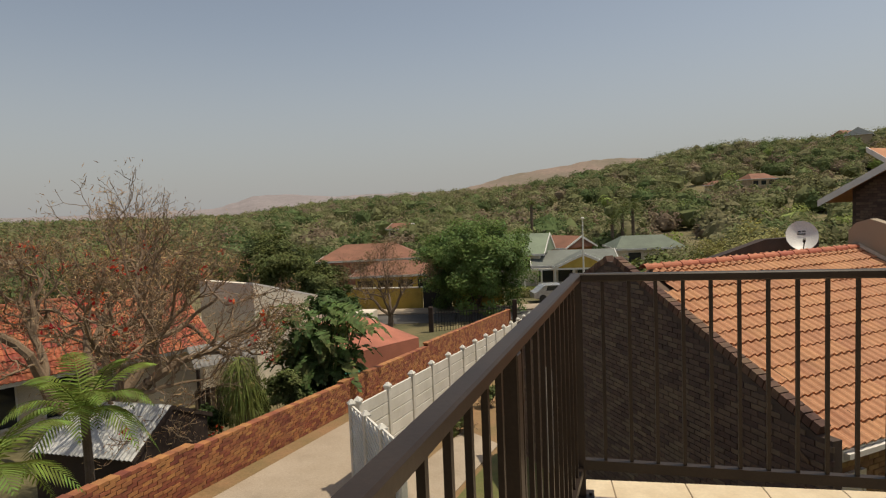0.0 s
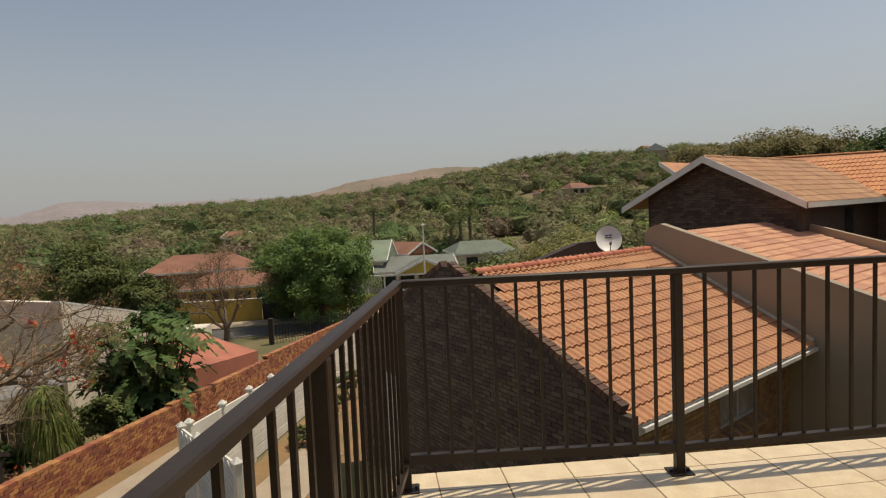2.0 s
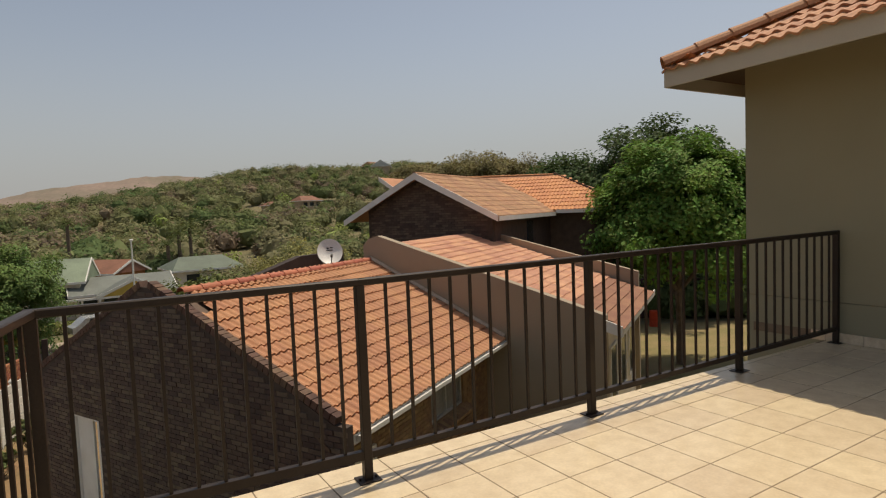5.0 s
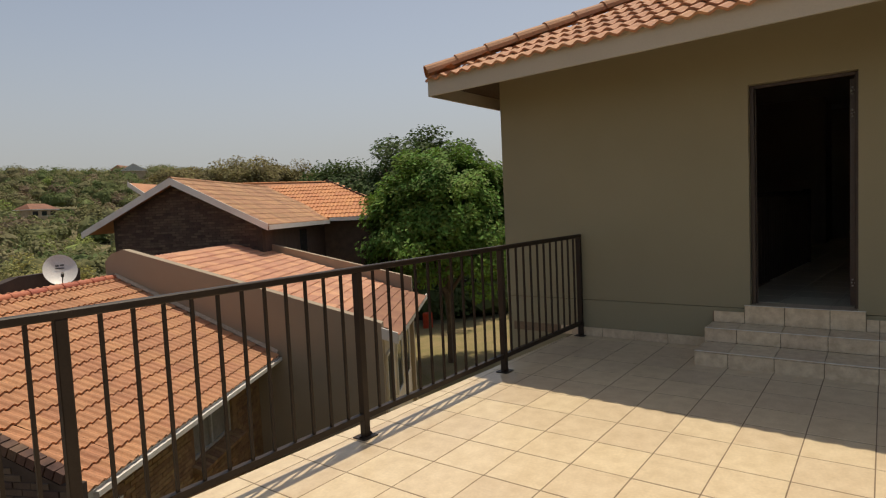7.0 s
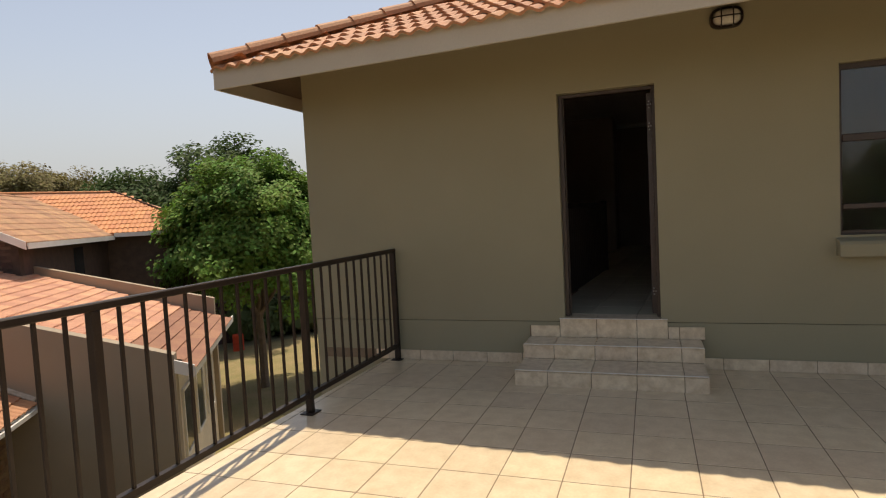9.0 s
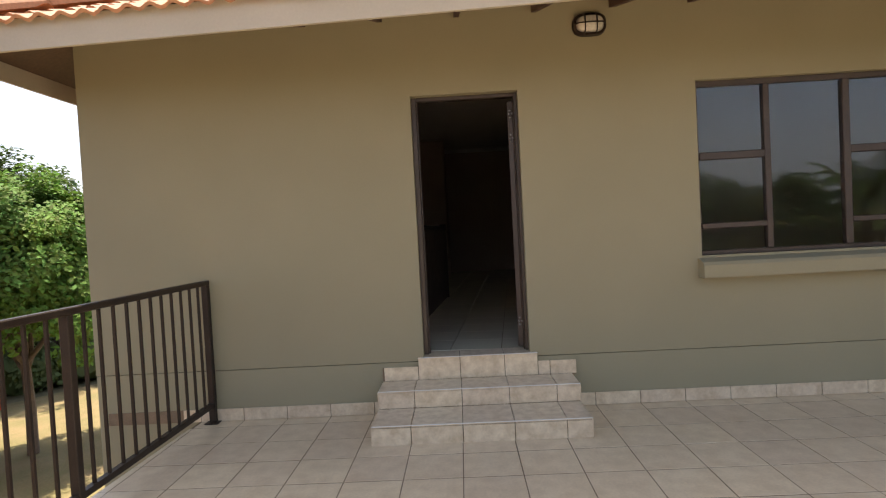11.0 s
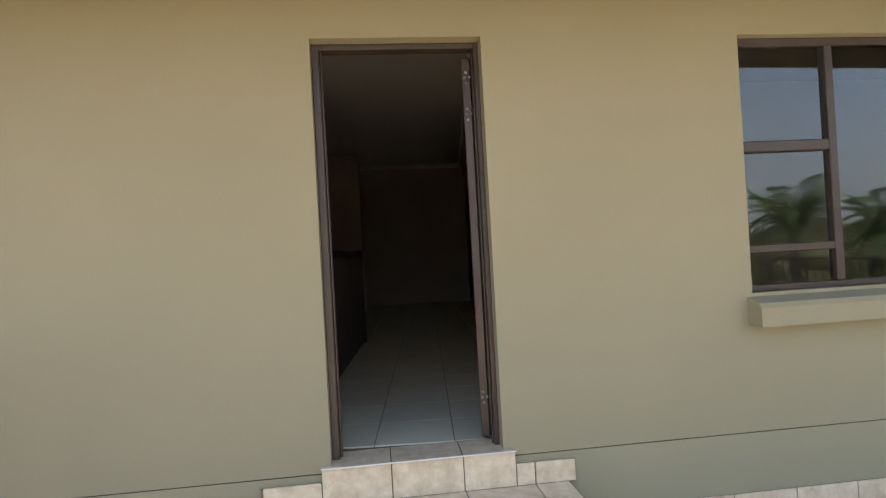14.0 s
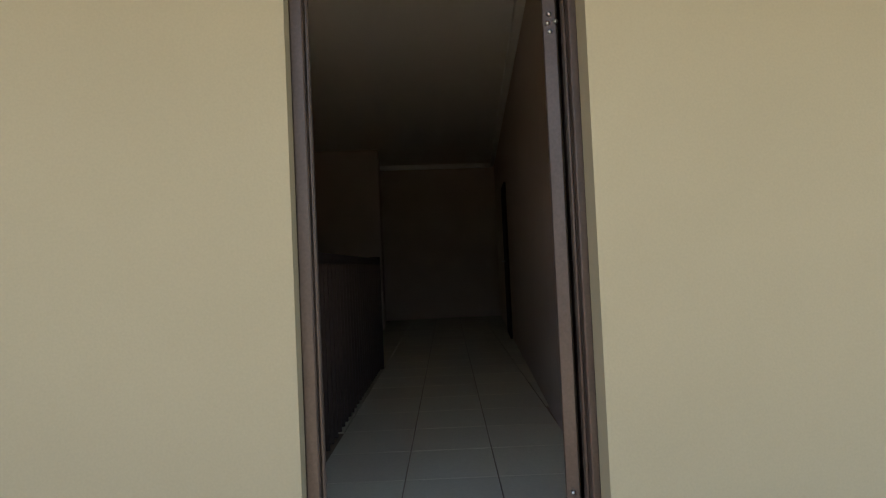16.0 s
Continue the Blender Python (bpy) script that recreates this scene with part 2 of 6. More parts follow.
# ---- mesh helpers ----
def mesh(name, verts, faces, material, smooth=False):
    me = bpy.data.meshes.new(name)
    me.from_pydata([tuple(v) for v in verts], [], faces)
    me.materials.append(material)
    if smooth:
        me.polygons.foreach_set("use_smooth", [True] * len(me.polygons))
    me.update()
    return me

def bm_mesh(name, bm, material, smooth=False):
    bmesh.ops.recalc_face_normals(bm, faces=bm.faces)
    me = bpy.data.meshes.new(name)
    bm.to_mesh(me)
    bm.free()
    me.materials.append(material)
    if smooth:
        me.polygons.foreach_set("use_smooth", [True] * len(me.polygons))
    return me

def part(name, bm, material, parent, label="", smooth=False):
    me = bm if isinstance(bm, bpy.types.Mesh) else bm_mesh(name, bm, material, smooth)
    ob = new(name, me)
    if parent:
        ob.parent = parent
    if label:
        tagged(ob, label)
    return ob

def thing(name, at=(0, 0, 0), label="", category="", group="", kind="", turn=0):
    ob = new(name)
    ob.empty_display_size = 0.1
    ob.matrix_world = pose(*at, 0, 0, turn)
    return tagged(ob, label, category, group, kind)

def structure(name, bm, material, label="", category="", smooth=False):
    me = bm if isinstance(bm, bpy.types.Mesh) else bm_mesh(name, bm, material, smooth)
    return tagged(new(name, me), label, category, kind="structure")

def box(bm, lo, hi, m=None, bevel=0.0):
    c = [(a + b) / 2 for a, b in zip(lo, hi)]
    s = [abs(b - a) for a, b in zip(lo, hi)]
    made = bmesh.ops.create_cube(bm, size=1, matrix=(m or Matrix()) @ Matrix.LocRotScale(c, None, s))
    if bevel:
        es = {e for v in made["verts"] for e in v.link_edges}
        bmesh.ops.bevel(bm, geom=list(es), offset=bevel, segments=1, affect="EDGES")
    return bm

def boxes(*list_, bevel=0.0, m=None):
    bm = bmesh.new()
    for lo, hi in list_:
        box(bm, lo, hi, m, bevel)
    return bm

def tube(bm, pts, r0, r1=None, sides=8, cap=True):
    """A tube along a line of points that tapers from r0 to r1."""
    r1 = r0 if r1 is None else r1
    pts = [Vector(p) for p in pts]
    rings = []
    for i, p in enumerate(pts):
        t = (pts[min(i + 1, len(pts) - 1)] - pts[max(i - 1, 0)]).normalized()
        a = t.orthogonal().normalized() if not rings else (axis - t * axis.dot(t)).normalized()
        axis = a
        b = t.cross(a)
        r = r0 + (r1 - r0) * i / max(1, len(pts) - 1)
        rings.append([bm.verts.new(p + (a * math.cos(k * math.tau / sides) + b * math.sin(k * math.tau / sides)) * r) for k in range(sides)])
    for q, w in zip(rings, rings[1:]):
        for k in range(sides):
            bm.faces.new((q[k], q[(k + 1) % sides], w[(k + 1) % sides], w[k]))
    if cap:
        bm.faces.new(rings[0][::-1]), bm.faces.new(rings[-1])
    return bm

def prism(bm, outline, depth):
    """A solid from an outline of 3D points, pushed along the vector depth."""
    d = Vector(depth)
    a = [bm.verts.new(Vector(p)) for p in outline]
    b = [bm.verts.new(Vector(p) + d) for p in outline]
    bm.faces.new(a), bm.faces.new(b[::-1])
    for i in range(len(a)):
        j = (i + 1) % len(a)
        bm.faces.new((a[i], b[i], b[j], a[j]))
    return bm

def leaves_mesh(name, pts, size, material, rng, stretch=1.6, bend=0.25, facing=None):
    """A cloud of small folded leaves, one at each point."""
    pts = np.asarray(pts, float)
    n = len(pts)
    a = rng.normal(size=(n, 3))
    if facing is not None:
        w = facing + rng.normal(0, 0.45, (n, 3))
        w /= np.linalg.norm(w, axis=1)[:, None]
        a = np.cross(w, a)
    a /= np.linalg.norm(a, axis=1)[:, None]
    b = np.cross(a, rng.normal(size=(n, 3)) if facing is None else w)
    b /= np.linalg.norm(b, axis=1)[:, None]
    c = np.cross(a, b)
    s = size * rng.uniform(0.6, 1.4, (n, 1))
    v = np.empty((n, 6, 3))
    v[:, 0] = pts - a * s * stretch / 2
    v[:, 1] = pts + b * s * 0.42 - c * s * bend * 0.6 - a * s * 0.1
    v[:, 2] = pts + b * s * 0.36 - c * s * bend * 0.6 + a * s * 0.3
    v[:, 3] = pts + a * s * stretch / 2
    v[:, 4] = pts - b * s * 0.36 - c * s * bend * 0.6 + a * s * 0.3
    v[:, 5] = pts - b * s * 0.42 - c * s * bend * 0.6 - a * s * 0.1
    f = np.array([[0, 1, 2, 3], [0, 3, 4, 5]])[None] + (np.arange(n) * 6)[:, None, None]
    me = bpy.data.meshes.new(name)
    me.vertices.add(n * 6)
    me.vertices.foreach_set("co", v.ravel())
    f = f.reshape(-1, 4)
    me.loops.add(f.size)
    me.loops.foreach_set("vertex_index", f.ravel().astype(np.int32))
    me.polygons.add(len(f))
    me.polygons.foreach_set("loop_start", np.arange(0, f.size, 4, dtype=np.int32))
    me.update(calc_edges=True)
    me.materials.append(material)
    return me

def crown_points(rng, centre, radius, clumps, per, flat=0.8, hollow=0.55, clump=0.28):
    """Points for leaves: clumps spread over an uneven crown, each with a shell of leaves."""
    out = []
    for _ in range(clumps):
        d = rng.normal(size=3)
        d /= np.linalg.norm(d)
        if d[2] < -0.45:
            d[2] *= -0.5
        r = radius * rng.uniform(hollow, 1.0) * rng.uniform(0.8, 1.12)
        c = np.array(centre) + d * r * np.array((1, 1, flat))
        q = rng.normal(size=(per, 3))
        q /= np.linalg.norm(q, axis=1)[:, None]
        out.append(c + q * radius * clump * rng.uniform(0.4, 1.0, (per, 1)) * np.array((1, 1, 0.75)))
    return np.vstack(out)

def outward(pts, centre, lift=0.55):
    """The way that leaves of a crown face: out from its middle and up."""
    d = np.asarray(pts) - np.asarray(centre)
    return d / np.linalg.norm(d, axis=1)[:, None] + np.array((0, 0, lift))

RNG = np.random.default_rng(7)

# ---- ground: one sheet to the horizon ----
C8, S8 = math.cos(radians(80)), math.sin(radians(80))
SKY_AZ = [-40, 20, 32, 48, 56, 62, 65, 72, 75, 77, 79, 83, 87, 92, 98, 103, 108, 114, 118, 136, 160, 200]
SKY_EL = [2.0, 2.2, 2.6, 3.0, 3.5, 3.85, 3.6, 3.75, 3.75, 3.4, 3.0, 2.4, 1.8, 1.15, 0.95, 0.7, 0.55, 0.0, -0.5, -0.4, 0.0, 0.2]

def slope(x, y):
    return -4.26 - 0.0864 * ((x + 3.2) * C8 + (y - 12.4) * S8)

def ground_z(x, y):
    r = math.hypot(x, y)
    az = math.degrees(math.atan2(y, x))
    if az < -90:
        az += 360
    side = (x + 6.38) * S8 - (y - 12.4) * C8
    near = max(-6.7, min(-3.3, slope(x, y)) - 0.9 * min(1.0, max(0.0, (-side - 0.5) / 3)))
    ridge = 1.5 + 380 * math.tan(radians(float(np.interp(az, SKY_AZ, SKY_EL))))
    t = min(1.0, max(0.0, (r - 75) / 305))
    rise = t * t * (3 - 2 * t)
    if r > 380:
        return ridge - (r - 380) * 0.035
    return near + (ridge - near) * rise

def polar_ground():
    rs = [0.5, 3, 6, 9, 12, 15, 18, 21, 24, 27, 30, 34, 38, 42, 47, 52, 58, 65, 75, 90, 110, 135, 165, 200, 240, 290, 340, 380, 450, 600, 900, 1800, 4000]
    n = 120
    verts = [(r * math.cos(a * math.tau / n), r * math.sin(a * math.tau / n), max(-40.0, ground_z(r * math.cos(a * math.tau / n), r * math.sin(a * math.tau / n)))) for r in rs for a in range(n)]
    faces = [(i * n + a, i * n + (a + 1) % n, (i + 1) * n + (a + 1) % n, (i + 1) * n + a) for i in range(len(rs) - 1) for a in range(n)]
    faces.append(tuple(range(n - 1, -1, -1)))
    return mesh("ground", verts, faces, M_SOIL, True)

structure("ground", polar_ground(), M_SOIL, "dry yellow-brown grass and bare soil ground", "ground")

def draped(name, outline, material, lift, label, category, step=1.5, z=None):
    """A strip that lies on the ground: two edges, each a pair of ends, split along their length."""
    (a0, a1), (b0, b1) = outline
    n = max(2, int((Vector(a1) - Vector(a0)).length / step))
    bm = bmesh.new()
    rows = []
    for i in range(n + 1):
        row = []
        for j in range(5):
            p = Vector(a0).lerp(Vector(a1), i / n).lerp(Vector(b0).lerp(Vector(b1), i / n), j / 4)
            row.append(bm.verts.new((p.x, p.y, (ground_z(p.x, p.y) if z is None else z) + lift)))
        rows.append(row)
    for q, w in zip(rows, rows[1:]):
        for j in range(4):
            bm.faces.new((q[j], q[j + 1], w[j + 1], w[j]))
    top = list(bm.faces)
    made = bmesh.ops.extrude_face_region(bm, geom=top)
    for v in (v for v in made["geom"] if isinstance(v, bmesh.types.BMVert)):
        v.co.z -= 0.3
    return structure(name, bm, material, label, category)

V80 = Vector((C8, S8))
def along(x0, y0, s):
    return (x0 + V80.x * s, y0 + V80.y * s)

draped("driveway", ((along(-5.75, 12.4, -16), along(-5.75, 12.4, 27)), (along(-3.2, 12.4, -16), along(-3.2, 12.4, 27))), M_DRIVE, 0.05, "pale worn concrete driveway strip between two walls", "driveway")
draped("soil_strip", ((along(-6.25, 12.4, -16), along(-6.25, 12.4, 26)), (along(-5.70, 12.4, -16), along(-5.70, 12.4, 26))), M_YARD, 0.04, "bare brown soil strip along a brick wall", "soil")
draped("yard", ((along(-3.0, 12.4, -2), along(-3.0, 12.4, 22)), (along(2.5, 12.4, -2), along(2.5, 12.4, 22))), M_YARD, 0.03, "bare brown soil yard with thin grass beside a fence", "yard")
draped("concrete_path", ((along(-2.55, 12.4, -1.6), along(-2.2, 12.4, 4.2)), (along(-1.2, 12.4, -1.6), along(-1.0, 12.4, 3.0))), M_DRIVE, 0.05, "grey concrete slab path across the yard", "path")
draped("yard_grass", ((along(-1.1, 12.4, -3.0), along(-0.9, 12.4, 2.2)), (along(1.4, 12.4, -3.0), along(1.4, 12.4, 2.2))), M_YARDGRASS, 0.06, "small patch of green lawn in the yard", "lawn")
R0, RD, RN = Vector((-8.0, 42.3)), Vector((0.99, 0.14)), Vector((-0.14, 0.99))
draped("road", ((R0 - RD * 40 + RN * 0.1, R0 + RD * 70 + RN * 0.1), (R0 - RD * 40 + RN * 3.6, R0 + RD * 70 + RN * 3.6)), M_ASPHALT, 0.04, "grey asphalt street beyond the gardens", "road")
draped("pavement", ((R0 - RD * 40 + RN * 3.62, R0 + RD * 70 + RN * 3.62), (R0 - RD * 40 + RN * 5.9, R0 + RD * 70 + RN * 5.9)), M_DRIVE, 0.16, "pale dusty pavement with a kerb beside the street", "pavement")
draped("lawn", (((13.5, 5.5), (34, 18.5)), ((10.5, 10.0), (24, 30))), M_LAWN, 0.05, "patchy dry yellow-green lawn in the shade of a tree", "lawn")

# ---- terrace ----
def rail_x(y):
    return 0.755 + (y - 3.58) * 0.1908

Y0, Y1, XW = -4.0, 3.80, 7.42
def back_y(x):
    return 3.865 - 0.031 * (x - 0.78)
bm = bmesh.new()
prism(bm, [(rail_x(Y0) - 0.12, Y0, -0.0016), (XW + 0.0, Y0, -0.0016), (XW + 0.0, back_y(XW), -0.0016), (rail_x(Y1) - 0.12, back_y(0.7), -0.0016)], (0, 0, -0.30))
structure("terrace_floor", bm, M_GROUT, "tiled roof terrace slab with brown grout", "floor")
bm = bmesh.new()
prism(bm, [(rail_x(Y0) - 0.05, Y0 + 0.1, -0.32), (XW, Y0 + 0.1, -0.32), (XW, back_y(XW) - 0.08, -0.32), (rail_x(Y1) - 0.05, back_y(0.7) - 0.08, -0.32)], (0, 0, -3.9))
structure("terrace_base", bm, M_WALL, "khaki plastered storey under the terrace", "wall")

# ---- house wall with door and window openings ----
DY0, DY1, DZ0, DZ1 = 0.985, 1.825, 0.44, 2.497
WY0, WY1, WZ0, WZ1 = -2.10, -0.385, 1.13, 2.49
TOP, PL = 3.18, 0.41
bm = boxes(((XW, DY1, PL), (7.66, 4.48, TOP)), ((XW, DY0, DZ1), (7.66, DY1, TOP)), ((XW, WY1, PL), (7.66, DY0, TOP)),
           ((XW, WY0, WZ1), (7.66, WY1, TOP)), ((XW, WY0, PL), (7.66, WY1, WZ0)), ((XW, -6.0, PL), (7.66, WY0, TOP)))
structure("wall_east", bm, M_WALL, "khaki plastered house wall with a doorway and a window", "wall")
structure("plinth", boxes(((XW + 0.003, -6.0, -4), (7.66, 4.477, PL - 0.006))), M_PLINTH, "grey-green plastered plinth under a scored line", "wall")
structure("wall_north", boxes(((7.66, 4.24, -4), (18.2, 4.48, TOP))), M_WALL, "khaki plastered side wall of the house", "wall")

# eave, fascia and soffit
def eave_x(y):
    return 6.60 + 0.07 * (y - 4.9)
EZ = 2.75
bm = bmesh.new()
prism(bm, [(eave_x(-6), -6, EZ), (eave_x(4.92), 4.92, EZ), (eave_x(4.92), 4.92, EZ + 0.2), (eave_x(-6), -6, EZ + 0.2)], (0.025, 0, 0))
prism(bm, [(eave_x(4.92) + 0.025, 4.92, EZ), (18.5, 4.92, EZ), (18.5, 4.92, EZ + 0.2), (eave_x(4.92) + 0.025, 4.92, EZ + 0.2)], (0, -0.025, 0))
structure("fascia", bm, M_FASCIA, "cream painted fascia board under the roof edge", "fascia")
PITCH = radians(25)
TP = math.tan(PITCH)
bm = bmesh.new()
RX, RYN = 12.3, 4.92 - 5.7
prism(bm, [(eave_x(-6) + 0.03, -6, EZ + 0.14), (eave_x(4.9) + 0.03, 4.89, EZ + 0.14), (RX, RYN, EZ + 0.14 + 5.7 * TP), (RX, -6, EZ + 0.14 + 5.7 * TP)], (0, 0, 0.05))
prism(bm, [(eave_x(4.9) + 0.03, 4.89, EZ + 0.14), (18.5, 4.89, EZ + 0.14), (18.5, RYN, EZ + 0.14 + 5.7 * TP), (RX, RYN, EZ + 0.14 + 5.7 * TP)], (0, 0, 0.05))
prism(bm, [(18.6, -6, EZ + 0.1), (RX, -6, EZ + 0.14 + 5.7 * TP), (RX, RYN, EZ + 0.14 + 5.7 * TP), (18.6, RYN, EZ + 0.1)], (0, 0, 0.05))
structure("roof_deck", bm, M_SOFFIT, "dark brown timber soffit boards under the roof", "roof")
rafter = None
for i in range(18):
    y = 4.45 - i * 0.6
    bm = bmesh.new()
    prism(bm, [(eave_x(y) + 0.03, y, EZ + 0.02), (XW + 0.0, y, EZ + 0.10 + 0.8 * TP - 0.14), (XW + 0.0, y, EZ + 0.12 + 0.8 * TP), (eave_x(y) + 0.03, y, EZ + 0.12)], (0, -0.04, 0))
    tagged(part("rafter", bm, M_SOFFIT, None), "dark brown timber rafter under the eave", "rafter", "eave rafters", "structure")

# ---- interior corridor behind the door ----
FZ, CZ = 0.428, 3.36
def cor_r(x):
    return 0.66 - 0.135 * (x - 9.0)
structure("corridor_floor", boxes(((7.50, -1.2, FZ - 0.25), (17.5, 4.2, FZ - 0.008))), M_GROUT, "corridor floor slab", "floor")
structure("ceiling", boxes(((7.66, -5.9, CZ), (17.5, 4.24, CZ + 0.1))), M_INCEIL, "pale painted corridor ceiling", "ceiling")
bm = bmesh.new()
prism(bm, [(7.66, cor_r(7.66), FZ - 0.2), (17.3, cor_r(17.3), FZ - 0.2), (17.3, cor_r(17.3), CZ), (7.66, cor_r(7.66), CZ)], (0, -0.15, 0))
structure("wall_corridor_right", bm, M_INWALL, "brown painted corridor wall", "wall")
structure("wall_corridor_end", boxes(((17.12, -1.2, FZ - 0.2), (17.3, 4.2, CZ))), M_INWALL, "dim corridor end wall", "wall")
structure("cornice", boxes(((17.02, -0.4, CZ - 0.08), (17.118, 2.2, CZ - 0.002))), M_WHITE, "white cornice at the corridor end", "trim")
bm = bmesh.new()
prism(bm, [(7.67, cor_r(7.67) + 0.001, CZ - 0.08), (17.0, cor_r(17.0) + 0.001, CZ - 0.08), (17.0, cor_r(17.0) + 0.001, CZ - 0.002), (7.67, cor_r(7.67) + 0.001, CZ - 0.002)], (0, 0.07, 0))
structure("cornice_side", bm, M_WHITE, "white cornice along the corridor wall", "trim")
structure("wall_corridor_left", boxes(((15.5, 1.76, FZ - 0.2), (17.12, 1.95, CZ)), ((7.66, 3.2, FZ - 0.2), (15.5, 3.38, CZ)), ((15.5, 1.95, FZ - 0.2), (15.6, 3.38, CZ))), M_INWALL, "brown painted wall beside the stairwell", "wall")
structure("room_behind_window", boxes(((7.66, -5.95, FZ - 0.2), (11.5, -5.8, CZ)), ((11.4, -5.8, FZ - 0.2), (11.5, 0.2, CZ)), ((7.66, -5.8, FZ - 0.2), (11.4, -1.22, FZ))), M_INWALL, "dim bare room behind the window", "room")

# dark interior door at the end of the corridor
bm = bmesh.new()
ix = 14.25
prism(bm, [(ix, cor_r(ix) + 0.03, FZ), (ix - 0.8, cor_r(ix - 0.8) + 0.03, FZ), (ix - 0.8, cor_r(ix - 0.8) + 0.03, FZ + 2.05), (ix, cor_r(ix) + 0.03, FZ + 2.05)], (0, -0.024, 0))
door2 = thing("interior_door", (ix, cor_r(ix), FZ), "dark brown interior door in the corridor wall", "door")
d2 = part("door_leaf", bm, M_SHED, None)
d2.parent = door2
d2.matrix_parent_inverse = door2.matrix_world.inverted()
hb = part("handle", boxes(((ix - 0.72, cor_r(ix) + 0.15, FZ + 1.0), (ix - 0.60, cor_r(ix) + 0.17, FZ + 1.02))), M_STEEL, door2, "steel lever handle")
hb.matrix_parent_inverse = door2.matrix_world.inverted()

def keep(parent, *obs):
    """Hang parts that were built in world places under a thing."""
    bpy.context.view_layer.update()
    for o in obs:
        o.parent = parent
        o.matrix_parent_inverse = parent.matrix_world.inverted()
    return parent

# stair balustrade inside
stair = thing("stair_balustrade", (9.15, 1.99, FZ), "dark timber stair balustrade beside the corridor", "balustrade")
def sr(x):
    return 1.99 - 0.086 * (x - 9.15)
bm = bmesh.new()
prism(bm, [(8.2, sr(8.2), FZ + 1.02), (11.7, sr(11.7), FZ + 1.02), (11.7, sr(11.7), FZ + 1.08), (8.2, sr(8.2), FZ + 1.08)], (0, -0.06, 0))
obs = [part("handrail", bm, M_SHED, None)]
obs.append(part("newel", boxes(((11.66, sr(11.7) - 0.07, FZ), (11.76, sr(11.7) + 0.03, FZ + 1.1))), M_SHED, None))
for i in range(28):
    x = 8.25 + i * 0.122
    obs.append(part("spindle", boxes(((x, sr(x) - 0.045, FZ), (x + 0.03, sr(x) - 0.015, FZ + 1.02))), M_SHED, None))
keep(stair, *obs)

# ---- terrace door: frame and open leaf ----
door = thing("door_1", (7.5, DY0, DZ0), "bronze aluminium door frame with its leaf swung open inward", "door", kind="structure")
fx0, fx1 = 7.50, 7.58
obs = [part("jamb", boxes(((fx0, DY1 - 0.038, DZ0), (fx1, DY1, DZ1)), ((fx0 + 0.03, DY1 - 0.05, DZ0), (fx1 - 0.02, DY1 - 0.038, DZ1 - 0.03)), bevel=0.004), M_FRAME, None),
       part("jamb", boxes(((fx0, DY0, DZ0), (fx1, DY0 + 0.024, DZ1)), ((fx0 + 0.03, DY0 + 0.024, DZ0), (fx1 - 0.02, DY0 + 0.032, DZ1 - 0.03)), bevel=0.003), M_FRAME, None),
       part("head", boxes(((fx0, DY0 + 0.024, DZ1 - 0.03), (fx1, DY1 - 0.038, DZ1)), bevel=0.004), M_FRAME, None)]
lm = pose(7.625, DY0 + 0.07, DZ0 + 0.012, 0, 0, -18.5)
leaf = part("door_leaf", boxes(((0, -0.045, 0), (0.1, 0, 2.0)), ((0.68, -0.045, 0), (0.78, 0, 2.0)), ((0.1, -0.045, 0), (0.68, 0, 0.12)), ((0.1, -0.045, 1.88), (0.68, 0, 2.0)), ((0.1, -0.045, 0.95), (0.68, 0, 1.03)), bevel=0.004, m=lm), M_FRAME, None)
pane = part("glass_pane", boxes(((0.1, -0.026, 0.12), (0.68, -0.02, 0.95)), ((0.1, -0.026, 1.03), (0.68, -0.02, 1.88)), m=lm), M_DARKGLASS, None)
obs += [leaf, pane]
for z in (2.35, 2.155, 0.66):
    bm = bmesh.new()
    for dx, dz in ((0, 0.028), (0.006, 0), (0, -0.028), (-0.02, 0.002)):
        bmesh.ops.create_uvsphere(bm, u_segments=8, v_segments=5, radius=0.0085, matrix=lm @ Matrix.Translation((-0.002, -0.0225 + dx * 1.0, z - DZ0 - 0.012 + dz)))
    obs.append(part("hinge_screws", bm, M_STEEL, None, "bright steel hinge rivets", True))
keep(door, *obs)

# ---- window ----
win = thing("window_1", (7.48, WY1, WZ0), "bronze aluminium window of three columns with reflecting panes", "window", kind="structure")
wx0, wx1 = 7.475, 7.53
W = [WY1, -0.92, -0.967, -1.525, -1.58, WY0]
obs = [part("window_frame", boxes(((wx0, WY0, WZ1 - 0.045), (wx1, WY1, WZ1)), ((wx0, WY0, WZ0), (wx1, WY1, WZ0 + 0.035)), ((wx0, WY1 - 0.03, WZ0 + 0.035), (wx1, WY1, WZ1 - 0.045)), ((wx0, WY0, WZ0 + 0.035), (wx1, WY0 + 0.03, WZ1 - 0.045)), bevel=0.004), M_FRAME, None)]
for a, b in ((W[1], W[2]), (W[3], W[4])):
    obs.append(part("mullion", boxes(((wx0 - 0.008, b, WZ0 + 0.035), (wx1, a, WZ1 - 0.045)), bevel=0.005), M_FRAME, None))
panes = []
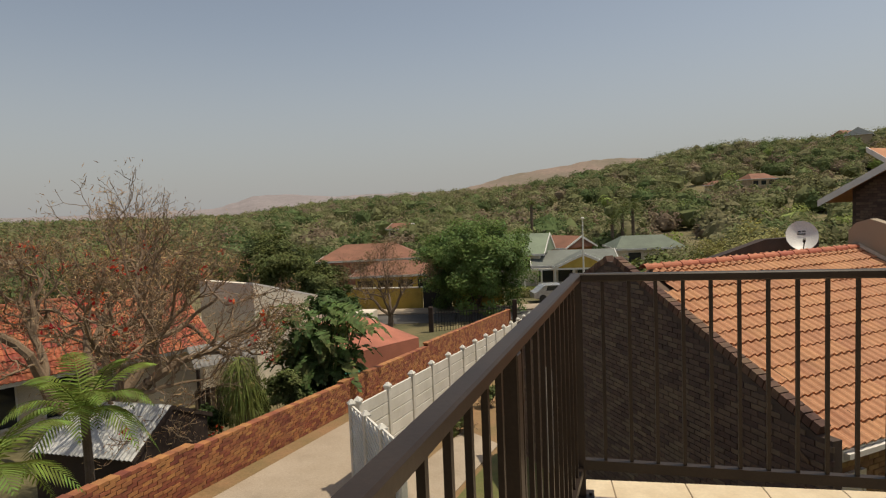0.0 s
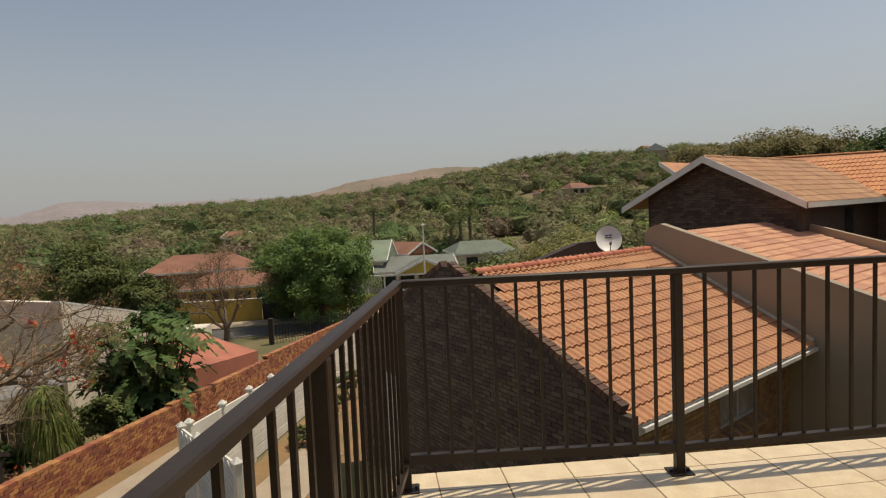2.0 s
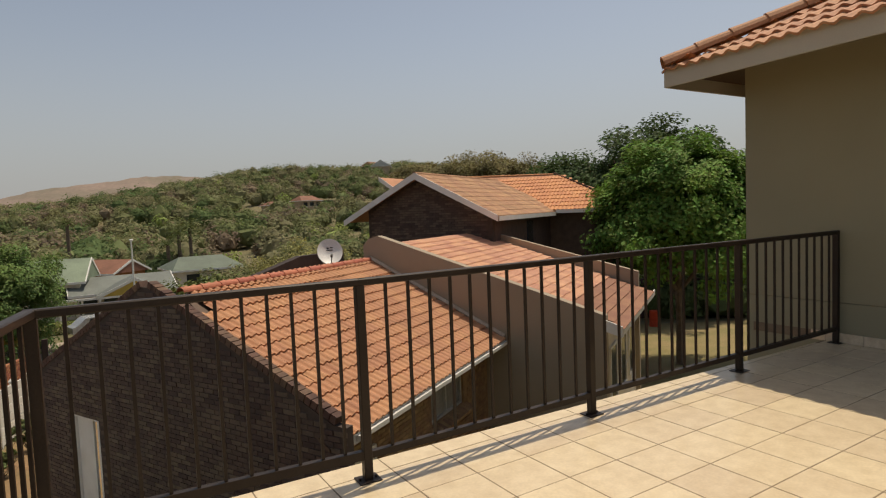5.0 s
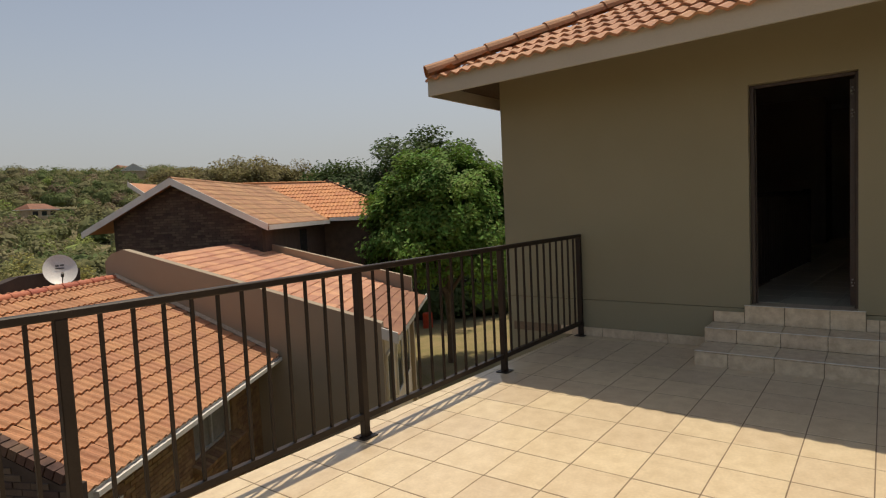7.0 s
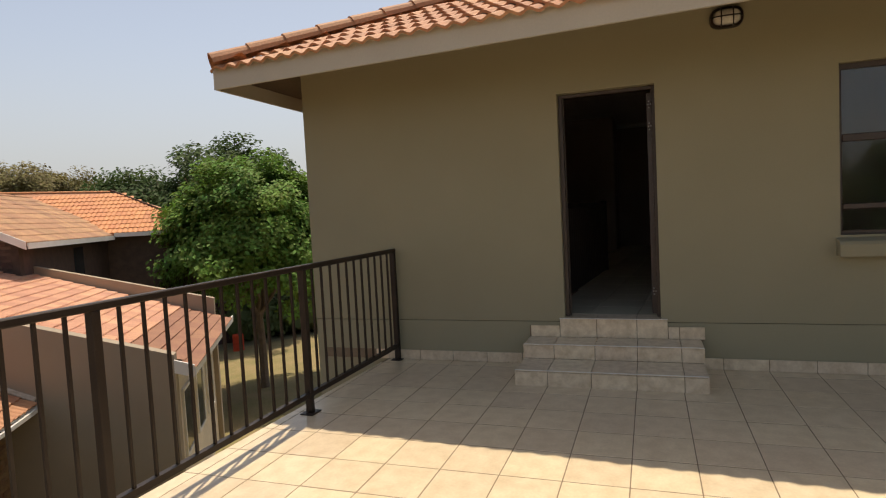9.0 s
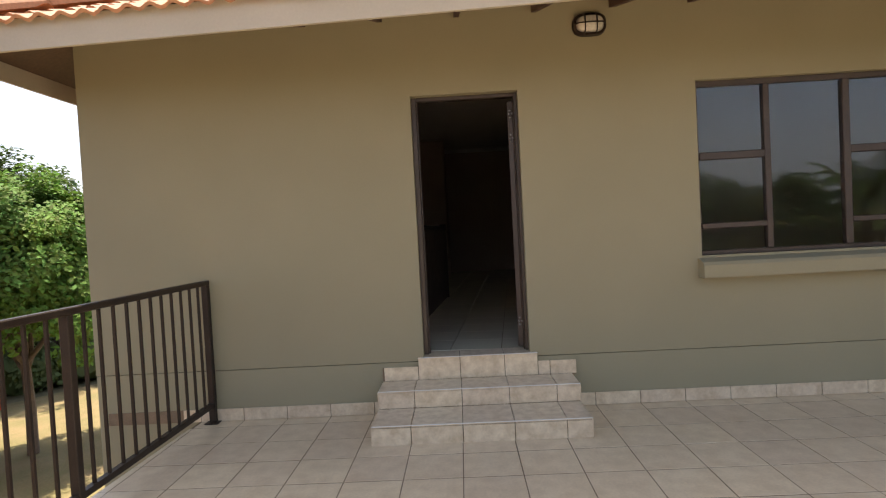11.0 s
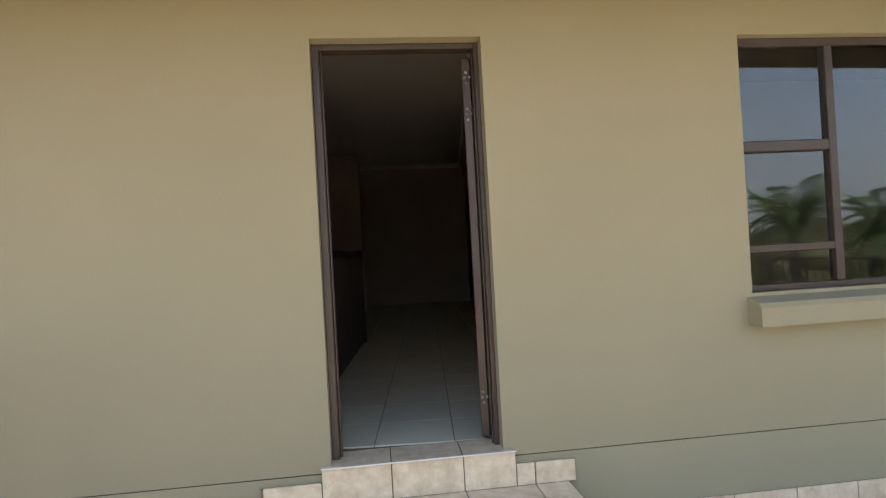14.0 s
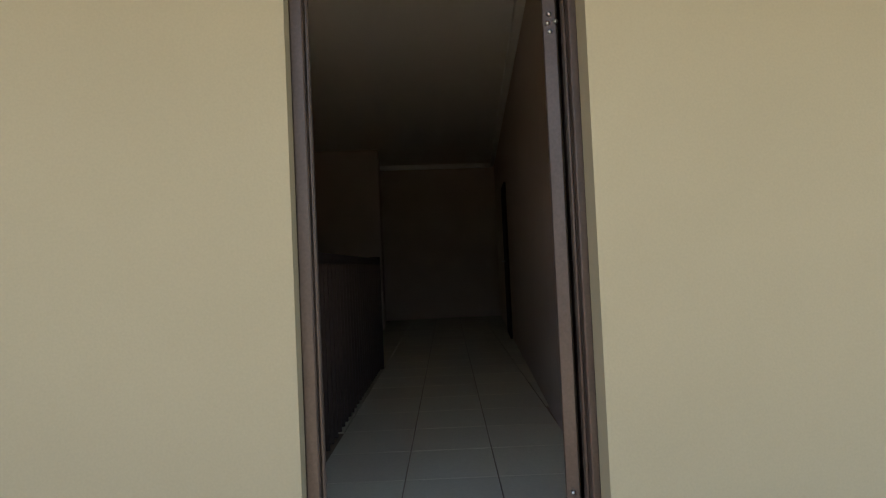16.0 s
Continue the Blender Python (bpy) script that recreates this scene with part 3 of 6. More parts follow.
for a, b in ((W[0] - 0.03, W[1]), (W[4], W[5] + 0.03)):
    for z0, z1 in ((1.875, 1.935), (1.335, 1.38)):
        obs.append(part("transom", boxes(((wx0 - 0.006, b, z0), (wx1, a, z1)), bevel=0.006), M_FRAME, None))
    for z0, z1 in ((1.935, 2.445), (1.38, 1.875), (1.165, 1.335)):
        panes.append((b, z0, a, z1))
panes.append((W[3], WZ0 + 0.035, W[2], 2.445))
for b, z0, a, z1 in panes:
    g = part("pane", boxes(((wx0 + 0.02, b, z0), (wx0 + 0.026, a, z1))), M_GLASS, None)
    g.visible_shadow = False
    obs.append(g)
keep(win, *obs)
bm = bmesh.new()
prism(bm, [(XW - 0.11, WY1 + 0.03, 0.965), (7.472, WY1 + 0.03, 0.965), (7.472, WY1 + 0.03, 1.128), (XW - 0.09, WY1 + 0.03, 1.085), (XW - 0.11, WY1 + 0.03, 1.06)], (0, WY0 - WY1 - 0.06, 0))
structure("window_sill", bm, M_WALL, "khaki plastered window sill", "sill")

# ---- bulkhead lamp ----
lamp = thing("bulkhead_lamp", (XW, 0.41, 2.955), "oval bulkhead lamp with a dark wire cage, unlit", "lamp")
def oval(bm, w, h, x0, x1, n=28, shrink=1.0):
    rings = []
    for x, s in ((x0, 1.0), (x1, shrink)):
        ring = []
        for k in range(n):
            a = k * math.tau / n
            ca, sa = math.cos(a), math.sin(a)
            ring.append(bm.verts.new((x, s * w * math.copysign(abs(ca) ** 0.6, ca), s * h * math.copysign(abs(sa) ** 0.7, sa))))
        rings.append(ring)
    for k in range(n):
        bm.faces.new((rings[0][k], rings[0][(k + 1) % n], rings[1][(k + 1) % n], rings[1][k]))
    bm.faces.new(rings[1])
    bm.faces.new(rings[0][::-1])
    return bm
part("housing", oval(bmesh.new(), 0.128, 0.085, 0, -0.045, shrink=0.97), M_RAIL, lamp)
part("diffuser", oval(bmesh.new(), 0.108, 0.066, -0.04, -0.085, shrink=0.78), M_LAMPGLASS, lamp, "frosted glass", True)
bm = bmesh.new()
for y in (-0.045, 0.045):
    tube(bm, [(-0.045, y, 0.075), (-0.085, y, 0.055), (-0.094, y, 0), (-0.085, y, -0.055), (-0.045, y, -0.075)], 0.0055, sides=6)
tube(bm, [(-0.045, -0.118, 0), (-0.085, -0.09, 0), (-0.095, 0, 0), (-0.085, 0.09, 0), (-0.045, 0.118, 0)], 0.0055, sides=6)
part("cage", bm, M_RAIL, lamp, "", True)

# ---- steps ----
steps = thing("entrance_steps", (7.4, 1.41, 0), "three tiled entrance steps in pinkish beige", "steps")
SY0, SY1 = 0.665, 2.157
obs = [part("step_core", boxes(((6.712, SY0 + 0.004, -0.01), (XW, SY1 - 0.004, 0.122)), ((7.102, SY0 + 0.004, 0.122), (XW, SY1 - 0.004, 0.254)), ((7.405, 0.94, 0.254), (7.50, 1.87, 0.43)), ((7.408, SY0 - 0.03, 0.254), (XW, SY1 + 0.0, 0.366))), M_GROUT, None)]
JY = [SY1, 1.887, 1.535, 1.185, 0.836, SY0]
for a, b in zip(JY, JY[1:]):
    for lo, hi in (((6.70, b, 0.0), (6.712, a, 0.118)), ((6.70, b, 0.122), (7.09, a, 0.134)), ((7.09, b, 0.136), (7.102, a, 0.25)), ((7.09, b, 0.252), (7.40, a, 0.264))):
        e = 0.0025
        obs.append(part("step_tile", boxes(((lo[0], lo[1] + e, lo[2]), (hi[0], hi[1] - e, hi[2])), bevel=0.0015), M_STEPTILE, None))
JT = [2.145, 1.872, 1.54, 1.19, 0.93, 0.836, 0.63]
for a, b in zip(JT, JT[1:]):
    z1 = 0.432 if 0.92 < (a + b) / 2 < 1.873 else 0.372
    obs.append(part("riser_tile", boxes(((7.395, b + 0.0025, 0.266), (7.405, a - 0.0025, z1)), bevel=0.0015), M_STEPTILE, None))
for a, b in zip([1.872, 1.54, 1.19, 0.93], [1.54, 1.19, 0.93]):
    obs.append(part("landing_tile", boxes(((7.385, b + 0.0025, 0.432), (7.62, a - 0.0025, 0.442)), bevel=0.0015), M_STEPTILE, None))
for lo, hi in (((6.712, SY1 - 0.004, 0), (7.40, SY1 + 0.006, 0.12)), ((7.10, SY1 - 0.004, 0.122), (7.40, SY1 + 0.006, 0.252)), ((6.712, SY0 - 0.006, 0), (7.40, SY0 + 0.004, 0.12)), ((7.10, SY0 - 0.006, 0.122), (7.40, SY0 + 0.004, 0.252))):
    obs.append(part("side_tile", boxes((lo, hi)), M_STEPTILE, None))
for x, z, a, b in ((6.697, 0.130, SY0, SY1), (7.087, 0.260, SY0, SY1), (7.382, 0.438, 0.93, 1.872)):
    obs.append(part("nosing_strip", boxes(((x, a, z), (x + 0.006, b, z + 0.006))), M_WHITE, None, "thin pale edge strip"))
keep(steps, *obs)

# ---- balustrade ----
def post_at(name, x, y, parent, angle=0, plate=True):
    m = pose(x, y, 0, 0, 0, angle)
    p = part("post", boxes(((-0.025, -0.025, 0), (0.025, 0.025, 1.10)), bevel=0.004, m=m), M_RAIL, None)
    q = part("base_plate", boxes(((-0.065, -0.055, 0.001), (0.065, 0.055, 0.009)), bevel=0.002, m=m), M_RAIL, None)
    bolts = [part("bolt", tube(bmesh.new(), [m @ Vector((dx, 0, 0.009)), m @ Vector((dx, 0, 0.02))], 0.009, sides=6), M_RAIL, None) for dx in (-0.048, 0.048)]
    return [p, q, *bolts]

def balustrade(name, a, b, posts, bars, label, skip_first=False, low=(0.163, 0.163), deep=0.038):
    """A straight run: posts at the given fractions, with so many bars in each bay."""
    a, b = Vector((*a, 0)), Vector((*b, 0))
    d = (b - a).normalized()
    ang = math.degrees(math.atan2(d.y, d.x))
    L = (b - a).length
    top = thing(name, (*a.xy, 0), label, "balustrade")
    m = pose(a.x, a.y, 0, 0, 0, ang)
    obs = [part("handrail", boxes(((-0.03, -0.025, 1.098), (L + 0.03, 0.025, 1.138)), bevel=0.006, m=m), M_RAIL, None),
           part("bottom_rail", prism(bmesh.new(), [m @ Vector(q) for q in ((0, -0.019, low[0] - deep), (L, -0.019, low[1] - deep), (L, -0.019, low[1]), (0, -0.019, low[0]))], m.to_3x3() @ Vector((0, 0.038, 0))), M_RAIL, None)]
    for i, s in enumerate(posts):
        if not (skip_first and i == 0):
            p = a + d * s
            obs += post_at("post", p.x, p.y, top, ang)
    me = bm_mesh("bar", boxes(((-0.008, -0.008, 0.16), (0.008, 0.008, 1.10))), M_RAIL)
    for s0, s1 in zip(posts, posts[1:]):
        for k in range(1, bars):
            o = new("bar", me)
            o.matrix_world = m @ Matrix.Translation((s0 + (s1 - s0) * k / bars, 0, 0))
            obs.append(o)
    keep(top, *obs)
    return top

balustrade("corner_balustrade", (0.748, 3.68), (2.26, 3.587), [0, 1.498], 12, "dark brown welded steel balustrade section at the corner", low=(0.196, 0.172), deep=0.05)
balustrade("terrace_balustrade", (2.26, 3.587), (7.39, 3.53), [0, 1.72, 3.49, 5.13], 12, "dark brown welded steel balustrade with thin upright bars", True)
balustrade("side_balustrade", (0.742, 3.65), (rail_x(-3.9), -3.9), [0, 1.44, 2.99, 4.54, 6.09, 7.65], 12, "dark brown welded steel balustrade along the drive side", True)
balustrade("south_balustrade", (rail_x(-3.9) + 0.06, -3.9), (7.38, -3.9), [0, 1.7, 3.4, 5.1, 6.8, 7.98], 12, "dark brown welded steel balustrade across the terrace end", True)

# ---- annexe, wing and neighbouring house share one set of axes ----
EO, DD, UU = Vector((9.10, 11.09, 0)), Vector((0.844, 0.536, 0)), Vector((0.536, -0.844, 0))
def ax(a, u, z):
    return EO + DD * a + UU * u + Vector((0, 0, z))
AX = Matrix(((DD.x, -UU.x, 0, EO.x), (DD.y, -UU.y, 0, EO.y), (0, 0, 1, 0), (0, 0, 0, 1)))  # local: a, -u, z

def tile_mesh(name, w, l, material, rolls=2, amp=0.03, n=12, lip=0.03):
    """One roof tile: rolls across its width, with a thick front edge."""
    v, f = [], []
    for y, dz in ((0, 0.0), (l, -lip)):
        for i in range(n + 1):
            s = i / n
            v.append(((s - 0.5) * w, y, dz + amp * (0.5 - 0.5 * math.cos(math.tau * rolls * s)) + 0.03))
    for i in range(n + 1):
        v.append((v[i][0], 0.0, v[i][2] - 0.024))
    for i in range(n):
        f += [(i, i + 1, n + 2 + i, n + 1 + i), (2 * n + 2 + i, 2 * n + 3 + i, i + 1, i)]
    return mesh(name, v, f, material, False)

def lay_tiles(parent, mesh_, origin, across, upslope, cols, rows, w, l, inside=None, limit=320, jitter=0.004, pieces="roof_tile"):
    """Tiles over a sloping plane; the nearest are parts, the rest one joined part."""
    across, upslope = Vector(across).normalized(), Vector(upslope).normalized()
    normal = across.cross(upslope)
    if normal.z < 0:
        normal = -normal
    rot = Matrix((across, upslope, normal)).transposed().to_4x4()
    spots = []
    for r in range(rows):
        for c in range(cols):
            p = Vector(origin) + across * ((c + 0.5) * w) + upslope * (r * l) + normal * random.uniform(-jitter, jitter)
            if inside is None or inside((c + 0.5) * w, (r + 0.5) * l):
                spots.append(p)
    mine = []
    for p in spots[:limit]:
        o = new(pieces, mesh_)
        o.matrix_world = Matrix.Translation(p) @ rot @ pose(0, 0, 0, random.uniform(-0.5, 0.5), 0, random.uniform(-0.5, 0.5))
        mine.append(o)
    rest = spots[limit:]
    if rest:
        co = np.array([v.co for v in mesh_.vertices])
        fs = [tuple(p.vertices) for p in mesh_.polygons]
        R = np.array(rot.to_3x3())
        V, F = [], []
        for i, p in enumerate(rest):
            V.append(co @ R.T + np.array(p))
            F += [tuple(k + i * len(co) for k in q) for q in fs]
        mine.append(tagged(new("roof_tiles", mesh("roof_tiles", np.vstack(V), F, mesh_.materials[0])), kind="stuff"))
    keep(parent, *mine)

def half_round(bm, p, q, r, n=8):
    """A half-round ridge tile from p to q."""
    p, q = Vector(p), Vector(q)
    d = (q - p).normalized()
    s = d.cross(Vector((0, 0, 1))).normalized()
    u = s.cross(d)
    rings = []
    for at, rr in ((p, r * 1.12), (q, r * 0.95)):
        rings.append([bm.verts.new(at + s * math.cos(math.pi * k / n) * rr + u * math.sin(math.pi * k / n) * rr) for k in range(n + 1)])
    inner = [bm.verts.new(v.co * 1.0 - u * 0.02) for v in rings[0]]
    for k in range(n):
        bm.faces.new((rings[0][k], rings[0][k + 1], rings[1][k + 1], rings[1][k]))
        bm.faces.new((inner[k], inner[k + 1], rings[0][k + 1], rings[0][k]))
    return bm

def ridge_run(parent, p, q, r, material, step=0.40, name="ridge_tile"):
    p, q = Vector(p), Vector(q)
    n = max(1, int((q - p).length / step))
    made = [part(name, half_round(bmesh.new(), p.lerp(q, i / n), p.lerp(q, (i + 1.08) / n), r), material, None) for i in range(n)]
    keep(parent, *made)

AE, AR, AU = -1.5, 0.32, -3.55   # eave height, ridge height, ridge offset
annexe = thing("annexe", ax(-3, -3, -4.3), "low annexe with an orange tiled roof and dark clinker gable", "building")
bm = bmesh.new()
prism(bm, [ax(-6.55, -0.11, AE - 0.035), ax(0, -0.11, AE - 0.035), ax(0, AU, AR - 0.09), ax(-5.7, AU, AR - 0.09)], (0, 0, 0.05))
prism(bm, [ax(-5.7, AU, AR - 0.09), ax(0, AU, AR - 0.09), ax(0, 2 * AU, AE - 0.09), ax(-4.9, 2 * AU, AE - 0.09)], (0, 0, 0.05))
obs = [part("roof_deck", bm, M_SOFFIT, None)]
bm = bmesh.new()
prism(bm, [ax(-6.3, -0.10, AE - 0.11), ax(0.0, -0.10, AE - 0.11), ax(0.0, -0.10, AE + 0.03), ax(-6.3, -0.10, AE + 0.03)], UU * 0.03)
obs.append(part("fascia", bm, M_WHITE, None, "white fascia board"))
bm = bmesh.new()
prism(bm, [ax(-6.3, -0.55, -4.4), ax(-2.85, -0.55, -4.4), ax(-2.85, -0.55, AE - 0.1), ax(-6.3, -0.55, AE - 0.1)], -UU * 0.2)
prism(bm, [ax(-2.85, -0.55, -4.4), ax(-1.35, -0.55, -4.4), ax(-1.35, -0.55, -2.55), ax(-2.85, -0.55, -2.55)], -UU * 0.2)
prism(bm, [ax(-2.85, -0.55, -1.75), ax(-1.35, -0.55, -1.75), ax(-1.35, -0.55, AE - 0.1), ax(-2.85, -0.55, AE - 0.1)], -UU * 0.2)
prism(bm, [ax(-1.35, -0.55, -4.4), ax(0, -0.55, -4.4), ax(0, -0.55, AE - 0.1), ax(-1.35, -0.55, AE - 0.1)], -UU * 0.2)
obs.append(part("front_wall", bm, M_BROWNBRICK, None, "brown face brick front wall"))
bm = bmesh.new()
prism(bm, [ax(-6.0, -0.065, AE - 0.08), ax(-6.0, 0.0, AE - 0.06), ax(-6.0, 0.0, AE + 0.005), ax(-6.0, -0.065, AE + 0.0)], DD * 6.0)
obs.append(part("gutter", bm, M_WHITE, None, "white box gutter"))
keep(annexe, *obs)
# window under the annexe eave
w0, w1, wz0, wz1 = -2.85, -1.35, -2.55, -1.75
wm = (w0 + w1) / 2
aw = part("window", boxes(((w0, 0.60, wz0), (w0 + 0.05, 0.68, wz1)), ((w1 - 0.05, 0.60, wz0), (w1, 0.68, wz1)), ((w0 + 0.05, 0.60, wz0), (w1 - 0.05, 0.68, wz0 + 0.05)), ((w0 + 0.05, 0.60, wz1 - 0.05), (w1 - 0.05, 0.68, wz1)), ((wm - 0.025, 0.60, wz0 + 0.05), (wm + 0.025, 0.68, wz1 - 0.05)), m=AX), M_IRON, None, "grey steel window frame")
ap = part("pane", boxes(((w0 + 0.05, 0.645, wz0 + 0.05), (wm - 0.025, 0.65, wz1 - 0.05)), ((wm + 0.025, 0.645, wz0 + 0.05), (w1 - 0.05, 0.65, wz1 - 0.05)), m=AX), M_CURTAIN, None)
asl = [part("sill_brick", boxes(((-0.05, -0.17, -0.045), (0.05, 0.10, 0.045)), bevel=0.006, m=AX @ pose(-2.93 + k * 0.111, 0.52, -2.62, 22, 0, 0)), M_BROWNBRICK, None) for k in range(16)]
keep(annexe, aw, ap, *asl, part("door", boxes(((-5.75, 0.5, -4.4), (-5.69, 0.56, -2.1)), ((-4.91, 0.5, -4.4), (-4.85, 0.56, -2.1)), ((-5.69, 0.5, -2.16), (-4.91, 0.56, -2.1)), ((-5.69, 0.515, -4.4), (-4.91, 0.552, -2.16)), m=AX), M_WHITE, None, "white painted door under the eave"))
# gable wall
GA = Vector((math.cos(radians(116)), math.sin(radians(116)), 0))
GN = Vector((GA.y, -GA.x, 0))
GP = Vector((3.60, 7.59, 0))
def ga(s, z, out=0.0):
    return GP + GA * s - GN * out + Vector((0, 0, z - 0.04))
GAB = [(-0.16, -4.6), (-0.16, -1.12), (0.06, -1.12), (3.85, 0.53), (4.15, 0.53), (7.95, -1.32), (7.95, -4.6)]
DOOR0, DOOR1, DOORZ = 5.72, 6.62, -1.97
bm = bmesh.new()
prism(bm, [ga(-0.15, -4.6), ga(-0.15, -1.14), ga(0.06, -1.14), ga(3.85, 0.50), ga(4.15, 0.50), ga(DOOR0, -0.28), ga(DOOR0, -4.6)], GN * 0.13)
prism(bm, [ga(DOOR0, DOORZ), ga(DOOR0, -0.28), ga(DOOR1, -0.72), ga(DOOR1, DOORZ)], GN * 0.13)
prism(bm, [ga(DOOR1, -4.6), ga(DOOR1, -0.72), ga(7.95, -1.36), ga(7.95, -4.6)], GN * 0.13)
gw = part("gable_wall", bm, M_MORTAR, None, "dark clinker brick gable wall")
fr = part("door_frame", boxes(((DOOR0, 0, -4.6), (DOOR0 + 0.06, 0.12, DOORZ)), ((DOOR1 - 0.06, 0, -4.6), (DOOR1, 0.12, DOORZ)), ((DOOR0 + 0.06, 0, DOORZ - 0.06), (DOOR1 - 0.06, 0.12, DOORZ)), m=Matrix(((GA.x, GN.x, 0, GP.x), (GA.y, GN.y, 0, GP.y), (0, 0, 1, 0), (0, 0, 0, 1)))), M_WHITE, None, "white steel door frame")
dl = part("door_leaf", boxes(((DOOR0 + 0.3, 0.05, -4.2), (DOOR1 - 0.06, 0.09, DOORZ - 0.06)), m=Matrix(((GA.x, GN.x, 0, GP.x), (GA.y, GN.y, 0, GP.y), (0, 0, 1, 0), (0, 0, 0, 1)))), M_WHITE, None, "white painted door leaf")
keep(annexe, gw, fr, dl)

# parapet walls and roof of the wing
wing = thing("wing", ax(3, 0, -4.4), "lean-to wing with pale orange tiles between taupe parapets", "building")
bm = bmesh.new()
prism(bm, [ax(0.01, -3.77, -4.6), ax(0.01, -3.77, 0.70), ax(0.01, -3.62, 0.86), ax(0.01, -3.35, 0.94), ax(0.01, 2.17, -0.84), ax(0.01, 2.17, -4.6)], DD * 0.24)
pa = part("parapet", bm, M_GREYWALL, None)
bm = bmesh.new()
prism(bm, [ax(5.45, -2.62, -4.6), ax(5.45, -2.62, 0.80), ax(5.45, 2.12, -0.50), ax(5.45, 2.12, -4.6)], DD * 0.2)
pb = part("parapet", bm, M_GREYWALL, None)
bm = bmesh.new()
prism(bm, [ax(0.26, 2.0, -4.6), ax(5.44, 2.0, -4.6), ax(5.44, 2.0, -1.0), ax(0.26, 2.0, -1.0)], -UU * 0.2)
pc = part("end_wall", bm, M_CREAM, None, "cream plastered wall under the eave")
bm = bmesh.new()
prism(bm, [ax(0.255, -3.03, 0.66), ax(5.445, -3.03, 0.66), ax(5.445, 2.5, -1.17), ax(0.255, 2.5, -1.17)], (0, 0, 0.05))
pd = part("roof_deck", bm, M_SOFFIT, None)
bm = bmesh.new()
prism(bm, [ax(-0.05, 2.5, -1.24), ax(5.9, 2.5, -1.24), ax(5.9, 2.5, -1.08), ax(-0.05, 2.5, -1.08)], UU * 0.03)
prism(bm, [ax(-0.07, 2.18, -1.16), ax(-0.07, 2.52, -1.27), ax(-0.07, 2.52, -1.04), ax(-0.07, 2.18, -0.92)], DD * 0.04)
pe = part("fascia", bm, M_WHITE, None, "white fascia board")
wins = []
for a in (1.2, 2.6, 4.0):
    wins.append(part("window", boxes(((a, -2.05, -3.2), (a + 0.9, -2.0, -3.14)), ((a, -2.05, -1.86), (a + 0.9, -2.0, -1.8)), ((a, -2.05, -3.14), (a + 0.06, -2.0, -1.86)), ((a + 0.84, -2.05, -3.14), (a + 0.9, -2.0, -1.86)), m=AX), M_WHITE, None, "white window frame"))
    wins.append(part("pane", boxes(((a + 0.06, -2.03, -3.14), (a + 0.84, -2.02, -1.86)), m=AX), M_DARKGLASS, None))
keep(wing, pa, pb, pc, pd, pe, *wins)

# coping flashing between annexe roof and parapet
bm = bmesh.new()
prism(bm, [ax(-0.09, -0.08, AE + 0.10), ax(0.008, -0.08, AE + 0.14), ax(0.008, AU, AR + 0.10), ax(-0.09, AU, AR + 0.07)], (0, 0, 0.02))
keep(annexe, part("flashing", bm, M_FLASH, None, "whitish mortar flashing"))

# neighbouring two-storey house
house = thing("brick_house", ax(8, -4, -4.4), "two-storey dark brick house with orange tiled roof and white boards", "house")
NA, NZ, NE = -4.54, 2.72, 1.27
bm = bmesh.new()
prism(bm, [ax(4.73, -6.6, -4.5), ax(4.73, -6.6, 1.6), ax(4.73, NA, 2.6), ax(4.73, -2.09, 1.35), ax(4.73, -2.09, -4.5)], DD * 0.22)
n1 = part("gable_wall", bm, M_MORTAR, None, "dark brown brick gable wall")
bm = bmesh.new()
prism(bm, [ax(4.95, -2.09, -4.5), ax(11.4, -2.09, -4.5), ax(11.4, -2.09, 1.3), ax(4.95, -2.09, 1.3)], -UU * 0.22)
prism(bm, [ax(11.4, -9, -4.5), ax(11.4, 0.7, -4.5), ax(11.4, 0.7, 1.3), ax(11.4, -9, 1.3)], DD * 0.22)
n2 = part("side_wall", bm, M_GABLE, None)
def slab(a0, u0, z0, a1, u1, z1, a2, u2, z2, a3, u3, z3, material, name="roof_deck"):
    bm = bmesh.new()
    prism(bm, [ax(a0, u0, z0), ax(a1, u1, z1), ax(a2, u2, z2), ax(a3, u3, z3)], (0, 0, -0.06))
    return part(name, bm, material, None)
n3 = slab(4.33, -1.75, NE, 12.0, -1.75, NE, 12.0, NA, NZ, 4.33, NA, NZ, M_ROOF, "roof_slope")
n4 = slab(4.33, -7.33, NE, 12.0, -7.33, NE, 12.0, NA, NZ, 4.33, NA, NZ, M_ROOF, "roof_slope")
bm = bmesh.new()
for u1 in (-1.75, -7.33):
    prism(bm, [ax(4.30, u1, NE - 0.16), ax(4.30, u1, NE + 0.03), ax(4.30, NA, NZ + 0.03), ax(4.30, NA, NZ - 0.18)], DD * 0.03)
prism(bm, [ax(4.33, -1.73, NE - 0.14), ax(10.9, -1.73, NE - 0.14), ax(10.9, -1.73, NE + 0.0), ax(4.33, -1.73, NE + 0.0)], UU * 0.03)
n5 = part("barge_board", bm, M_WHITE, None, "white painted barge board")
